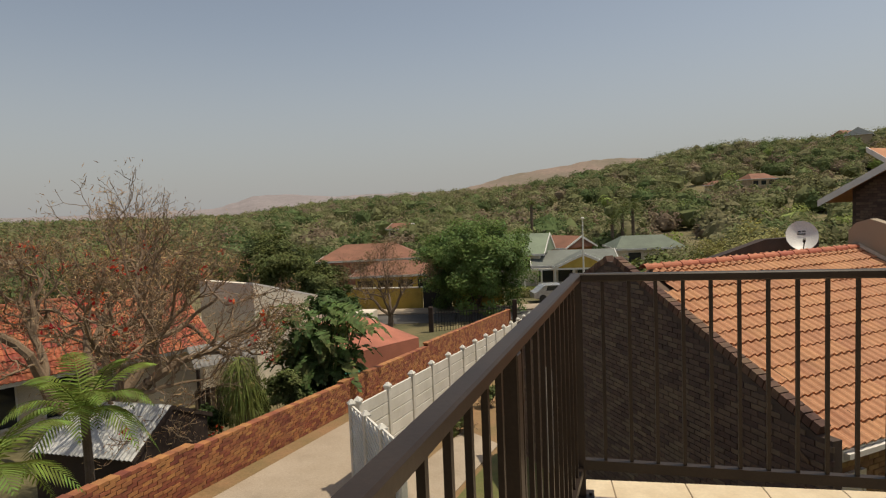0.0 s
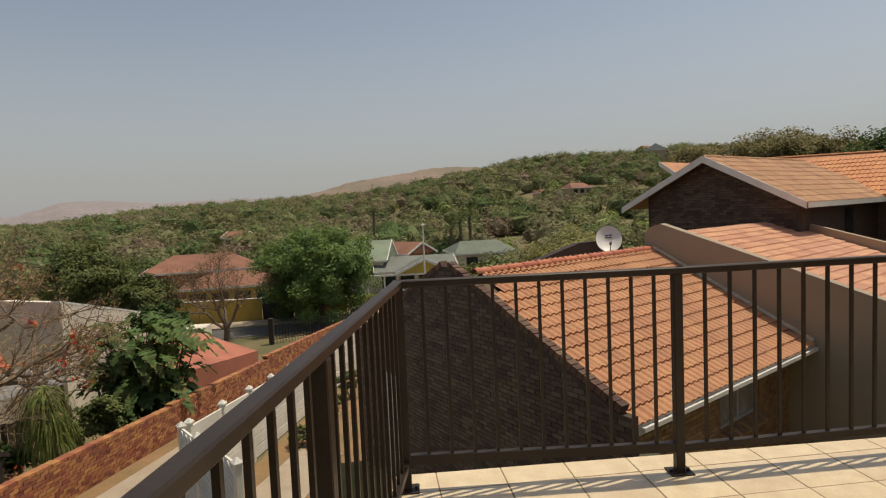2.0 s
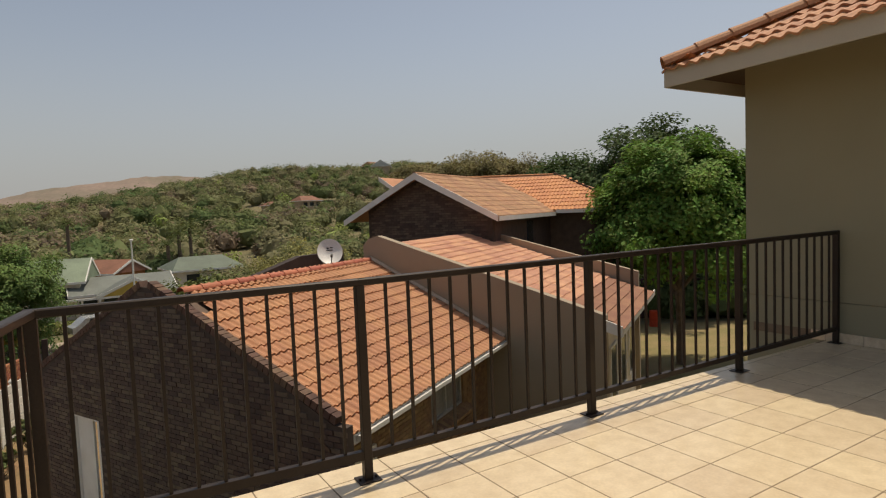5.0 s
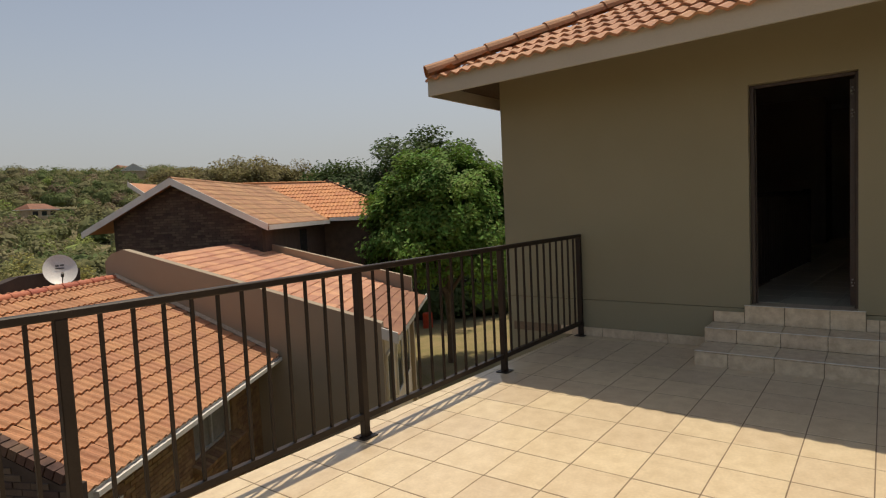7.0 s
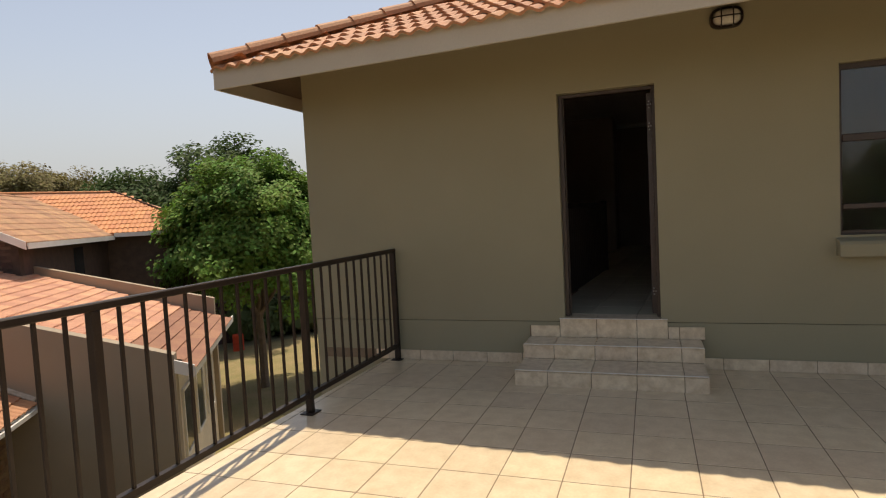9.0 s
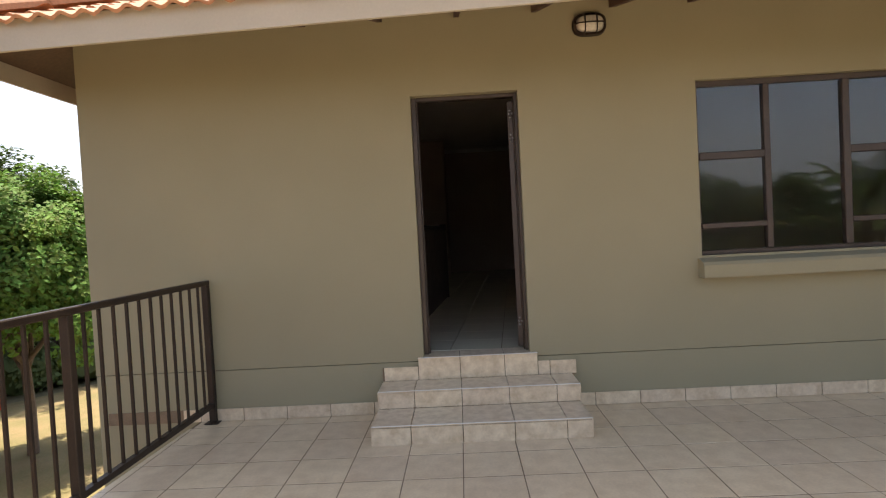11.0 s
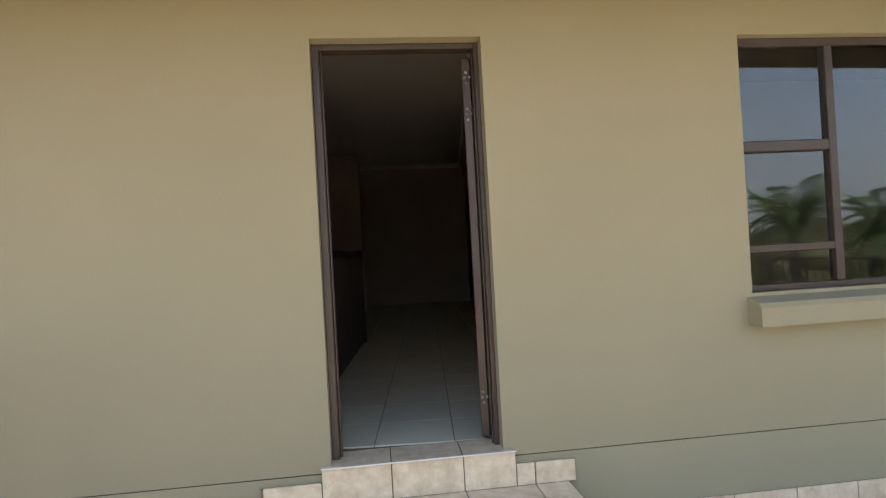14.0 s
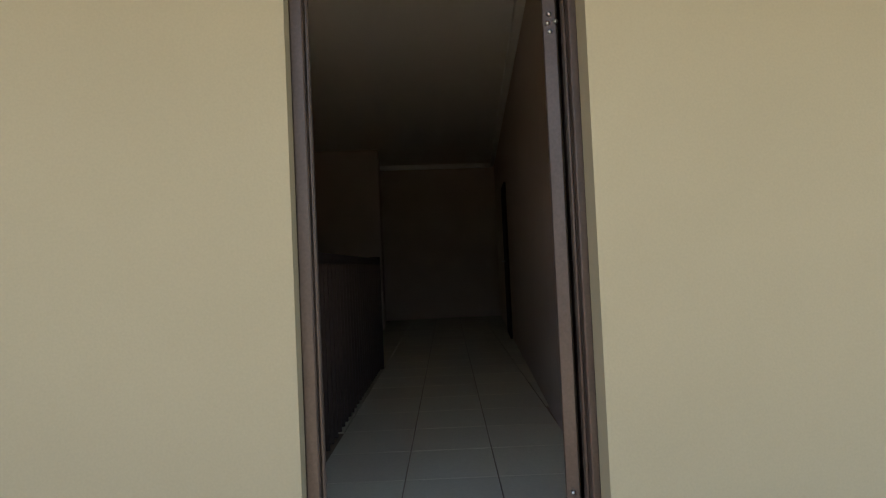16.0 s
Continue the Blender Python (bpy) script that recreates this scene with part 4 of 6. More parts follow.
# main roof behind, its slope facing the terrace
n6 = slab(10.85, -8.6, 1.36, 10.85, 1.2, 1.36, 14.2, -2.7, 2.94, 14.2, -8.6, 3.1, M_ROOF, "roof_slope")
n7 = slab(14.2, -8.6, 3.1, 14.2, -2.7, 2.94, 17.5, 1.2, 1.36, 17.5, -8.6, 1.36, M_ROOF, "roof_slope")
n8 = slab(10.85, 1.2, 1.36, 17.5, 1.2, 1.36, 14.2, -2.7, 2.94, 14.2, -2.75, 2.96, M_ROOF, "roof_slope")
bm = bmesh.new()
prism(bm, [ax(10.85, -8.63, 1.2), ax(10.85, -8.63, 1.42), ax(14.2, -8.63, 3.2), ax(14.2, -8.63, 3.0)], UU * 0.03)
n9 = part("barge_board", bm, M_WHITE, None, "white painted barge board")
bm = bmesh.new()
prism(bm, [ax(10.82, -1.7, 1.22), ax(10.82, 1.2, 1.22), ax(10.82, 1.2, 1.36), ax(10.82, -1.7, 1.36)], DD * 0.03)
n10 = part("fascia", bm, M_WHITE, None, "white fascia board")
nh = part("hip_board", prism(bmesh.new(), [ax(10.82, 1.25, 1.36), ax(14.2, -2.65, 2.96), ax(14.2, -2.65, 3.06), ax(10.82, 1.25, 1.46)], DD * 0.1), M_SOFFIT, None, "dark hip edge")
n11 = part("window", boxes(((8.2, 2.06, -0.1), (8.9, 2.1, 1.0)), m=AX), M_DARKGLASS, None)
n12 = slab(10.9, -9.9, 3.14, 17.0, -9.9, 3.14, 17.0, -8.4, 2.1, 10.9, -8.4, 2.1, M_ROOF, "roof_slope")
bm = bmesh.new()
prism(bm, [ax(10.86, -9.9, 2.98), ax(10.86, -9.9, 3.18), ax(10.86, -8.4, 2.14), ax(10.86, -8.4, 1.94)], DD * 0.03)
n13 = part("barge_board", bm, M_WHITE, None, "white painted barge board")
keep(house, nh, n12, n13, n1, n2, n3, n4, n5, n6, n7, n8, n9, n10, n11)
TNB = tile_mesh("roof_tile", 0.33, 0.36, M_OLDROOF, amp=0.035, lip=0.02)
sp = (ax(4.33, NA, NZ) - ax(4.33, -1.75, NE))
lay_tiles(house, TNB, ax(4.33, -1.75, NE - 0.02), DD, sp, 23, int(sp.length / 0.345), 0.33, 0.345, limit=0)
sp = (ax(14.2, 0, 3.0) - ax(10.85, 0, 1.36))
TNC = tile_mesh("roof_tile", 0.33, 0.36, M_ROOFBRIGHT, amp=0.026, lip=0.022)
lay_tiles(house, TNC, ax(10.85, -8.6, 1.34), UU, sp, 30, int(sp.length / 0.345), 0.33, 0.345, limit=0, inside=lambda x, y: x < 9.8 - y * 1.02)
ridge_run(house, ax(4.3, NA, NZ), ax(11.9, NA, NZ), 0.06, M_OLDROOF)
ridge_run(house, ax(14.2, -8.6, 3.1), ax(14.2, -2.7, 2.94), 0.06, M_ROOFBRIGHT)

# ---- satellite dish ----
dish = thing("satellite_dish", (6.48, 15.02, 0.54), "white satellite dish on a wall bracket behind the annexe roof", "satellite dish")
bm = bmesh.new()
face = (Vector((0.9, 0.6, 1.4)) - Vector((6.48, 15.02, 0.54))).normalized()
face = (face + Vector((0.12, 0.0, 0.42))).normalized()
side = face.cross(Vector((0, 0, 1))).normalized()
upv = side.cross(face)
rings = []
for rr in (0.0, 0.1, 0.2, 0.3, 0.39):
    dz = 0.09 * (rr / 0.39) ** 2
    rings.append([bm.verts.new((side * math.cos(k * math.tau / 32) * rr * 0.82 + upv * math.sin(k * math.tau / 32) * rr * 0.91) * 1.0 + face * dz) for k in range(32)] if rr else [bm.verts.new((0, 0, 0))])
for k in range(32):
    bm.faces.new((rings[0][0], rings[1][k], rings[1][(k + 1) % 32]))
for q, w in zip(rings[1:], rings[2:]):
    for k in range(32):
        bm.faces.new((q[k], w[k], w[(k + 1) % 32], q[(k + 1) % 32]))
back = bmesh.ops.duplicate(bm, geom=bm.faces[:])
for v in (v for v in back["geom"] if isinstance(v, bmesh.types.BMVert)):
    v.co -= face * 0.008
part("reflector", bm, M_DISH, dish, "", True)
bm = bmesh.new()
for dx, dy, w, h in ((-0.05, 0.13, 0.07, 0.03), (0.04, 0.12, 0.06, 0.035), (-0.09, 0.16, 0.03, 0.02), (0.09, 0.16, 0.03, 0.02), (0.0, 0.06, 0.17, 0.028)):
    c = side * dx + upv * dy + face * 0.022
    vs = [bm.verts.new(c + side * sx * w / 2 + upv * sy * h / 2) for sx, sy in ((-1, -1), (1, -1), (1, 1), (-1, 1))]
    bm.faces.new(vs)
part("emblem", bm, M_BLACK, dish, "dark printed bars")
bm = bmesh.new()
tube(bm, [-face * 0.02, -face * 0.1 - upv * 0.1, Vector((0.08, -0.1, -0.75))], 0.022, sides=8)
part("mast", bm, M_IRON, dish)
part("feed_arm", tube(tube(bmesh.new(), [-upv * 0.38, face * 0.32 - upv * 0.26], 0.012, sides=6), [face * 0.27 - upv * 0.23, face * 0.36 - upv * 0.20], 0.03, sides=8), M_BLACK, dish, "black feed arm and horn")
bm = bmesh.new()
pts = [Vector((0.05, -0.05, -0.3)) + (Vector((1.25, -0.35, 0.12))) * t + Vector((0, 0, -0.22)) * math.sin(math.pi * t) for t in np.linspace(0, 1, 12)]
tube(bm, pts, 0.008, sides=5)
part("cable", bm, M_WHITE, dish, "white slack cable")
# dark wall behind the dish
structure("wall_behind_dish", prism(bmesh.new(), [ax(-4.6, -5.0, -4.5), ax(0.9, -5.0, -4.5), ax(0.9, -5.0, 0.52), ax(-0.9, -5.0, 0.52), ax(-4.6, -5.0, -0.2)], -UU * 0.2), M_SHED, "dark timber screen wall behind the annexe", "wall")

# ---- precast fence ----
FP, FV = Vector((-3.17, 12.38, -4.26)), Vector((0.26, 1.477, -0.1296))
FH = 1.80
fence = thing("precast_fence", FP, "whitewashed precast concrete panel fence along the driveway", "fence")
fd = FV.xy.normalized()
fn = Vector((fd.y, -fd.x, 0))
obs = []
pbm = bmesh.new()
box(pbm, (-0.06, -0.06, -0.3), (0.06, 0.06, FH + 0.05), None, 0.01)
post_me = bm_mesh("post", pbm, M_PRECAST)
pbm = bmesh.new()
bmesh.ops.create_cone(pbm, cap_ends=True, segments=4, radius1=0.115, radius2=0.03, depth=0.07, matrix=pose(0, 0, FH + 0.085, 0, 0, 45))
box(pbm, (-0.08, -0.08, FH + 0.02), (0.08, 0.08, FH + 0.05))
cap_me = bm_mesh("cap", pbm, M_PRECAST)
ang = math.degrees(math.atan2(fd.y, fd.x))
L = FV.length
pbm = bmesh.new()
box(pbm, (-0.71, -0.022, 0.0), (0.71, 0.022, 0.278), None, 0.012)
panel_me = bm_mesh("panel", pbm, M_PRECAST)
sl = math.degrees(math.atan2(FV.z, FV.xy.length))
for i in range(24):
    p = FP + FV * i
    for me, nm in ((post_me, "post"), (cap_me, "cap")):
        o = new(nm, me)
        o.matrix_world = pose(p.x, p.y, p.z, 0, 0, ang)
        obs.append(o)
    if i < 23:
        for k in range(6):
            o = new("panel", panel_me)
            m = FP + FV * (i + 0.5)
            o.matrix_world = pose(m.x, m.y, m.z + 0.29 * k + 0.03, 0, 0, ang) @ pose(0, 0, 0, 0, -sl, 0)
            obs.append(o)
keep(fence, *obs)
side_fence = thing("side_fence", FP, "short whitewashed fence with slanting ribs at the drive's end", "fence")
q0, q1 = Vector((-3.25, 12.20, -4.26)), Vector((-1.7, 9.95, -4.1))
sd = (q1 - q0).normalized()
obs = []
for i in range(4):
    p = q0.lerp(q1, i / 3)
    for me, nm in ((post_me, "post"), (cap_me, "cap")):
        o = new(nm, me)
        o.matrix_world = pose(p.x, p.y, p.z - 0.02 * i, 0, 0, math.degrees(math.atan2(sd.y, sd.x)))
        obs.append(o)
    if i < 3:
        m = q0.lerp(q1, (i + 0.5) / 3)
        R = pose(m.x, m.y, m.z, 0, 0, math.degrees(math.atan2(sd.y, sd.x)))
        hw = (q1 - q0).length / 6 - 0.05
        obs.append(part("panel", boxes(((-hw, -0.02, 0), (hw, 0.02, FH - 0.02)), m=R), M_PRECAST, None))
        bm = bmesh.new()
        for k in range(16):
            z = 0.1 + k * 0.13
            a, b = Vector((-hw, -0.03, z)), Vector((hw, -0.03, z - 0.45))
            if z > FH - 0.05:
                a = Vector((-hw + (z - FH + 0.05) / 0.45 * 2 * hw, -0.03, FH - 0.05))
            if b.z < 0.03:
                b = Vector((hw - (0.03 - b.z) / 0.45 * 2 * hw, -0.03, 0.03))
            if (b - a).length > 0.05 and a.x < hw:
                tube(bm, [R @ a, R @ b], 0.022, sides=4)
        obs.append(tagged(part("ribs", bm, M_PRECAST, None), kind="stuff"))
keep(side_fence, *obs)

# ---- rustic brick wall ----
def brick_run(rng, p0, p1, height, material, thick=0.22, bl=0.225, bh=0.078, rough=0.008, seed=0, tops=None):
    """Bricks of a wall joined in one mesh: a little uneven, in stretcher bond."""
    p0, p1 = Vector(p0), Vector(p1)
    d = Vector(((p1 - p0).x, (p1 - p0).y, 0))
    L = d.length
    d.normalize()
    n = Vector((d.y, -d.x, 0))
    V, F = [], []
    for r in range(int(height / bh)):
        s = -bl / 2 * (r % 2)
        while s < L:
            t = (s + bl / 2) / L
            base = p0.lerp(p1, min(1, max(0, t)))
            z = base.z + r * bh
            if tops is None or r * bh < tops(t):
                j = rng.uniform(-rough, rough, 6)
                a, b = s + 0.006 + j[0] * 0.4, s + bl - 0.006 + j[1] * 0.4
                o = thick / 2 + j[2]
                z0, z1 = z + 0.006 + j[3] * 0.3, z + bh - 0.006 + j[4] * 0.3
                k = len(V)
                for x in (a, b):
                    for w in (-o, o):
                        for zz in (z0, z1):
                            V.append(Vector((p0.x, p0.y, 0)) + d * x + n * w + Vector((0, 0, zz)))
                F += [(k, k + 1, k + 3, k + 2), (k + 4, k + 6, k + 7, k + 5), (k, k + 4, k + 5, k + 1), (k + 2, k + 3, k + 7, k + 6), (k + 1, k + 5, k + 7, k + 3)]
            s += bl
    return mesh("bricks", V, F, material)

bw = thing("brick_garden_wall", (-6.4, 12.4, -4.3), "rough red-brown brick garden wall stepping down the drive", "wall")
W0 = [(-16, -1, 1.12), (-1, 5.6, 1.06), (5.6, 13, 1.14), (13, 29, 1.25)]
obs = []
for s0, s1, h in W0:
    a, b = along(-6.38, 12.4, s0), along(-6.38, 12.4, s1)
    za, zb = slope(*a) - 0.05, slope(*b) - 0.05
    obs.append(tagged(part("bricks", brick_run(RNG, (*a, za), (*b, zb), h, M_REDBRICK), M_REDBRICK, None), kind="stuff"))
    bm = bmesh.new()
    prism(bm, [(*a, za - 0.4), (*b, zb - 0.4), (*b, zb + h - 0.09), (*a, za + h - 0.09)], (0.19, -0.033, 0))
    for v in bm.verts:
        v.co += Vector((-0.094, 0.016, 0))
    obs.append(part("mortar_core", bm, M_REDMORTAR, None))
    for e, ze in (((b, zb),) if s1 == 29 else ()):
        obs.append(part("pier", boxes(((e[0] - 0.17, e[1] - 0.17, ze - 0.4), (e[0] + 0.17, e[1] + 0.17, ze + h + 0.0)), bevel=0.01), M_REDBRICK, None))
keep(bw, *obs)

# ---- vegetation ----
def branch(bm, rng, p, d, length, r, depth, tips, spread=0.55, lift=0.12, minr=0.008, split=(2, 3), crook=0.22):
    """Limbs that fork and taper; the ends are gathered in tips."""
    pts, q, v = [p], Vector(p), Vector(d).normalized()
    for _ in range(4):
        v = (v + Vector(rng.normal(0, crook, 3)) + Vector((0, 0, lift * 0.5))).normalized()
        q = q + v * (length / 4)
        pts.append(q.copy())
    r1 = max(minr, r * 0.66)
    tube(bm, pts, r, r1, sides=7 if r > 0.06 else (5 if r > 0.02 else 3), cap=False)
    tips.append((q.copy(), v.copy(), depth))
    if depth > 0:
        for _ in range(rng.integers(split[0], split[1] + 1)):
            w = (v + Vector(rng.normal(0, spread, 3)) + Vector((0, 0, lift))).normalized()
            branch(bm, rng, q, w, length * rng.uniform(0.62, 0.86), r1 * rng.uniform(0.62, 0.85), depth - 1, tips, spread, lift, minr, split, crook)
        if rng.uniform() < 0.6:
            w = (v + Vector(rng.normal(0, spread * 1.5, 3))).normalized()
            branch(bm, rng, pts[2], w, length * 0.6, r1 * 0.55, max(0, depth - 2), tips, spread, lift, minr, split, crook)

def leafy_tree(name, at, height, radius, label, leafm, seed, clumps=60, per=110, leaf=0.09, trunk=0.16, flat=0.85, base=0.35, clump=0.28, hollow=0.5, category="tree", skirt=0.62, low=0.35):
    rng = np.random.default_rng(seed)
    t = thing(name, at, label, category)
    bm, tips = bmesh.new(), []
    h0 = height * base
    tube(bm, [(0, 0, -0.3), (0.05, 0.02, h0 * 0.5), (0.0, 0.06, h0)], trunk, trunk * 0.75, sides=8)
    for k in range(6):
        a = k * math.tau / 6 + rng.uniform(-0.4, 0.4)
        branch(bm, rng, Vector((0, 0.06, h0 * rng.uniform(0.8, 1.0))), Vector((math.cos(a), math.sin(a), 0.9)), radius * 0.5, trunk * 0.5, 2, tips)
    part("trunk", bm, M_BARK, t)
    c = (0, 0, height - radius * flat)
    pts = crown_points(rng, c, radius * 0.86, clumps, per, flat, hollow, clump)
    pts = np.vstack([pts, crown_points(rng, (0, 0, h0 + (height - h0) * low), radius * skirt, clumps // 3, per, 0.8, 0.35, clump)])
    part("crown", leaves_mesh("crown", pts, leaf, leafm, rng, facing=outward(pts, (0, 0, h0 + (height - h0) * 0.3))), leafm, t)
    return t

def bare_tree(name, at, height, label, seed, depth=5, trunk=0.28, spread=0.6, buds=0, length=None, lift=0.13):
    rng = np.random.default_rng(seed)
    t = thing(name, at, label, "tree")
    bm, tips = bmesh.new(), []
    L = length or height * 0.27
    tube(bm, [(0, 0, -0.3), (0.04, 0.02, L * 0.45)], trunk * 1.15, trunk * 0.9, sides=9)
    for k in range(4):
        a = k * math.tau / 4 + rng.uniform(-0.5, 0.5)
        branch(bm, rng, Vector((0.04, 0.02, L * 0.42)), Vector((math.cos(a) * 0.8, math.sin(a) * 0.8, 0.8)), L, trunk * 0.6, depth, tips, spread, lift, 0.007)
    part("trunk", bm, M_BARK, t)
    ends = [(p, v) for p, v, d in tips if d <= 2]
    if buds and ends:
        q = np.array([np.array(p) + rng.normal(0, 0.2, 3) for p, v in ends for _ in range(buds)])
        tagged(part("twig_spray", leaves_mesh("twig_spray", q, 0.026, L_DRY, rng, stretch=9.0), L_DRY, t), kind="stuff")
    return t

def frond(bm, rng, root, az, length, rise, droop, leaflets=26, width=0.32, curl=0.0):
    """A feather frond: a bent rib with narrow leaflets on both sides."""
    out = Vector((math.cos(az), math.sin(az), 0))
    side = Vector((-out.y, out.x, 0))
    prev = Vector(root)
    for i in range(leaflets):
        t = (i + 1) / leaflets
        p = Vector(root) + out * length * t * (1 - 0.15 * t) + Vector((0, 0, rise * t - droop * t * t))
        w = width * math.sin(math.pi * min(1, 0.15 + t * 0.85)) * rng.uniform(0.85, 1.1)
        tang = (p - prev).normalized()
        for s in (-1, 1):
            e = p + side * s * w + tang * w * 0.7 - Vector((0, 0, 0.35 * w + curl * w))
            m = p.lerp(e, 0.5) + Vector((0, 0, 0.06 * w))
            b = tang * 0.014
            vs = [bm.verts.new(x) for x in (p - b, m - b * 1.6, e, m + b * 1.6, p + b)]
            bm.faces.new(vs)
        prev = p
    tube(bm, [Vector(root) + out * length * t * (1 - 0.15 * t) + Vector((0, 0, rise * t - droop * t * t)) for t in (0, 0.25, 0.5, 0.75, 1.0)], 0.016, 0.004, sides=4)

def palm(name, at, trunk_h, r, fronds, length, label, seed, droop=1.0, material=None):
    rng = np.random.default_rng(seed)
    t = thing(name, at, label, "palm")
    bm = bmesh.new()
    tube(bm, [(0, 0, -0.2), (0.03, 0, trunk_h * 0.5), (0, 0.02, trunk_h)], r * 1.2, r, sides=10)
    part("trunk", bm, M_BARK, t)
    for k in range(fronds):
        bm = bmesh.new()
        a = k * 2.399 + rng.uniform(-0.2, 0.2)
        f = k / fronds
        frond(bm, rng, (0, 0, trunk_h), a, length * rng.uniform(0.8, 1.05), length * (1.55 - 1.15 * f), length * (0.85 + 0.3 * f) * droop, 24, length * 0.22)
        part("frond", bm, material or L_PALM, t)
    return t

def big_leaf(bm, rng, root, az, stalk, height, blade, width):
    """A paddle leaf: a leaning stalk, then a broad blade that arches over, folded along its rib."""
    out = Vector((math.cos(az), math.sin(az), 0))
    side = Vector((-out.y, out.x, 0))
    top = Vector(root) + out * stalk + Vector((0, 0, height))
    tube(bm, [root, Vector(root) + out * stalk * 0.35 + Vector((0, 0, height * 0.55)), top], 0.035, 0.016, sides=5)
    tilt = rng.uniform(-0.5, 0.5)
    sd = (side + Vector((0, 0, tilt))).normalized()
    def rib(t):
        return top + out * blade * (0.75 * t) + Vector((0, 0, blade * (0.62 * t - 0.85 * t * t)))
    n = 11
    for i in range(n):
        t0, t1 = i / n, (i + 0.93) / n
        tm = (t0 + t1) / 2
        w = width * math.sin(math.pi * (0.07 + 0.9 * tm)) ** 0.6
        for s in (-1, 1):
            ww = w * rng.uniform(0.78, 1.12)
            hang = Vector((0, 0, ww * rng.uniform(-0.35, 0.4))) + out * ww * 0.35
            q = [rib(t0), rib(t1), rib(t1) + sd * s * ww * 0.94 + hang, rib(t0) + sd * s * ww + hang * 0.9]
            bm.faces.new([bm.verts.new(p) for p in q])

def domed_tree(name, at, label, seed, reach, top, fork, trunk, limbs=5, depth=6, flowers=0):
    """A leafless tree of crooked limbs that fork into a wide dome of fine twigs."""
    rng = np.random.default_rng(seed)
    t = thing(name, at, label, "tree")
    bm, tips = bmesh.new(), []
    mid, root = Vector((0, 0, top * 0.52)), Vector((0, 0, fork))
    def limb(p, v, length, r, level):
        pts, q, v = [p], p.copy(), v.normalized()
        for _ in range(4):
            v = (v + Vector(rng.normal(0, 0.24, 3)) + (q - root).normalized() * 0.13 + Vector((0, 0, 0.03))).normalized()
            q = q + v * length / 4
            pts.append(q.copy())
        e = q - mid
        if (e.x / reach) ** 2 + (e.y / reach) ** 2 + (max(0.0, e.z) / (top * 0.48)) ** 2 > 1.0:
            level = min(level, 1)
            r = min(r, 0.045)
        r1 = max(0.007, r * 0.76)
        tube(bm, pts, r, r1, sides=8 if r > 0.08 else (5 if r > 0.025 else 3), cap=False)
        if level <= 1:
            tips.append(q.copy())
        if level > 0:
            for k in range(2 + (rng.uniform() < 0.4)):
                w = v + Vector(rng.normal(0, 0.62, 3))
                limb(q, w, length * rng.uniform(0.64, 0.84), r1 * rng.uniform(0.7, 0.92), level - 1)
            for i in (2, 3):
                if rng.uniform() < 0.5 and level > 1:
                    limb(pts[i], v + Vector(rng.normal(0, 0.95, 3)), length * rng.uniform(0.5, 0.7), r1 * 0.5, level - 2)
    tube(bm, [(0, 0, -0.3), (0.05, 0.0, fork * 0.5), (0, 0.05, fork)], trunk * 1.3, trunk, sides=10)
    for k in range(limbs):
        a = k * math.tau / limbs + rng.uniform(-0.35, 0.35)
        limb(Vector((0, 0.05, fork * rng.uniform(0.7, 1.0))), Vector((math.cos(a), math.sin(a), rng.uniform(0.6, 1.5))), reach * 0.42, trunk * rng.uniform(0.55, 0.7), depth)
    part("trunk", bm, M_CORALBARK, t)
    q = np.array([np.array(p) + rng.normal(0, 0.14, 3) for p in tips for _ in range(3)])
    tagged(part("twig_spray", leaves_mesh("twig_spray", q, 0.02, L_TWIG, rng, stretch=7.0), L_TWIG, t), kind="stuff")
    low = [p for p in tips if p.z < top * 0.75]
    pick = rng.choice(len(low), min(flowers, len(low)), replace=False)
    q = np.array([np.array(low[i]) + rng.normal(0, 0.09, 3) for i in pick for _ in range(9)])
    tagged(part("blossom_spray", leaves_mesh("blossom_spray", q, 0.07, L_RED, rng, stretch=1.8), L_RED, t, "red blossoms"), kind="stuff")
    return t

domed_tree("coral_tree", (-11.5, 15.4, ground_z(-11.5, 15.4)), "wide nearly leafless coral tree with sparse red blossoms", 11, 5.3, 8.3, 1.2, 0.34, depth=7, flowers=70)
bare_tree("street_tree", (-9.7, 41.4, ground_z(-9.7, 41.4)), 6.0, "bare reddish-brown street tree by the road", 5, depth=5, trunk=0.2, buds=6, spread=0.5, length=1.75, lift=0.18)
leafy_tree("shade_tree", (-4.0, 46.3, ground_z(-4.0, 46.3)), 7.9, 5.0, "dense mid-green round-headed tree by the street", L_SHADE, 21, 240, 260, 0.11, 0.2, 0.75, 0.03, clump=0.2, hollow=0.6, skirt=0.88, low=0.2)
leafy_tree("garden_tree", (20.55, 15.05, ground_z(20.55, 15.05)), 9.1, 3.85, "large dense bright green tree on the lawn", L_BRIGHT, 22, 420, 170, 0.105, 0.17, 0.8, 0.34, clump=0.17, hollow=0.6, skirt=1.02, low=0.2)
leafy_tree("tall_dark_tree", (32.8, 25.6, -5.6), 12.9, 6.6, "tall dark green tree behind the bright one", L_DARK, 23, 230, 240, 0.17, 0.3, 0.85, 0.3, clump=0.22)
leafy_tree("dark_tree", (31.0, 31.0, -4.5), 10.2, 5.0, "dark green tree behind the neighbouring house", L_DARK, 24, 110, 180, 0.16, 0.3, 0.7, 0.3)
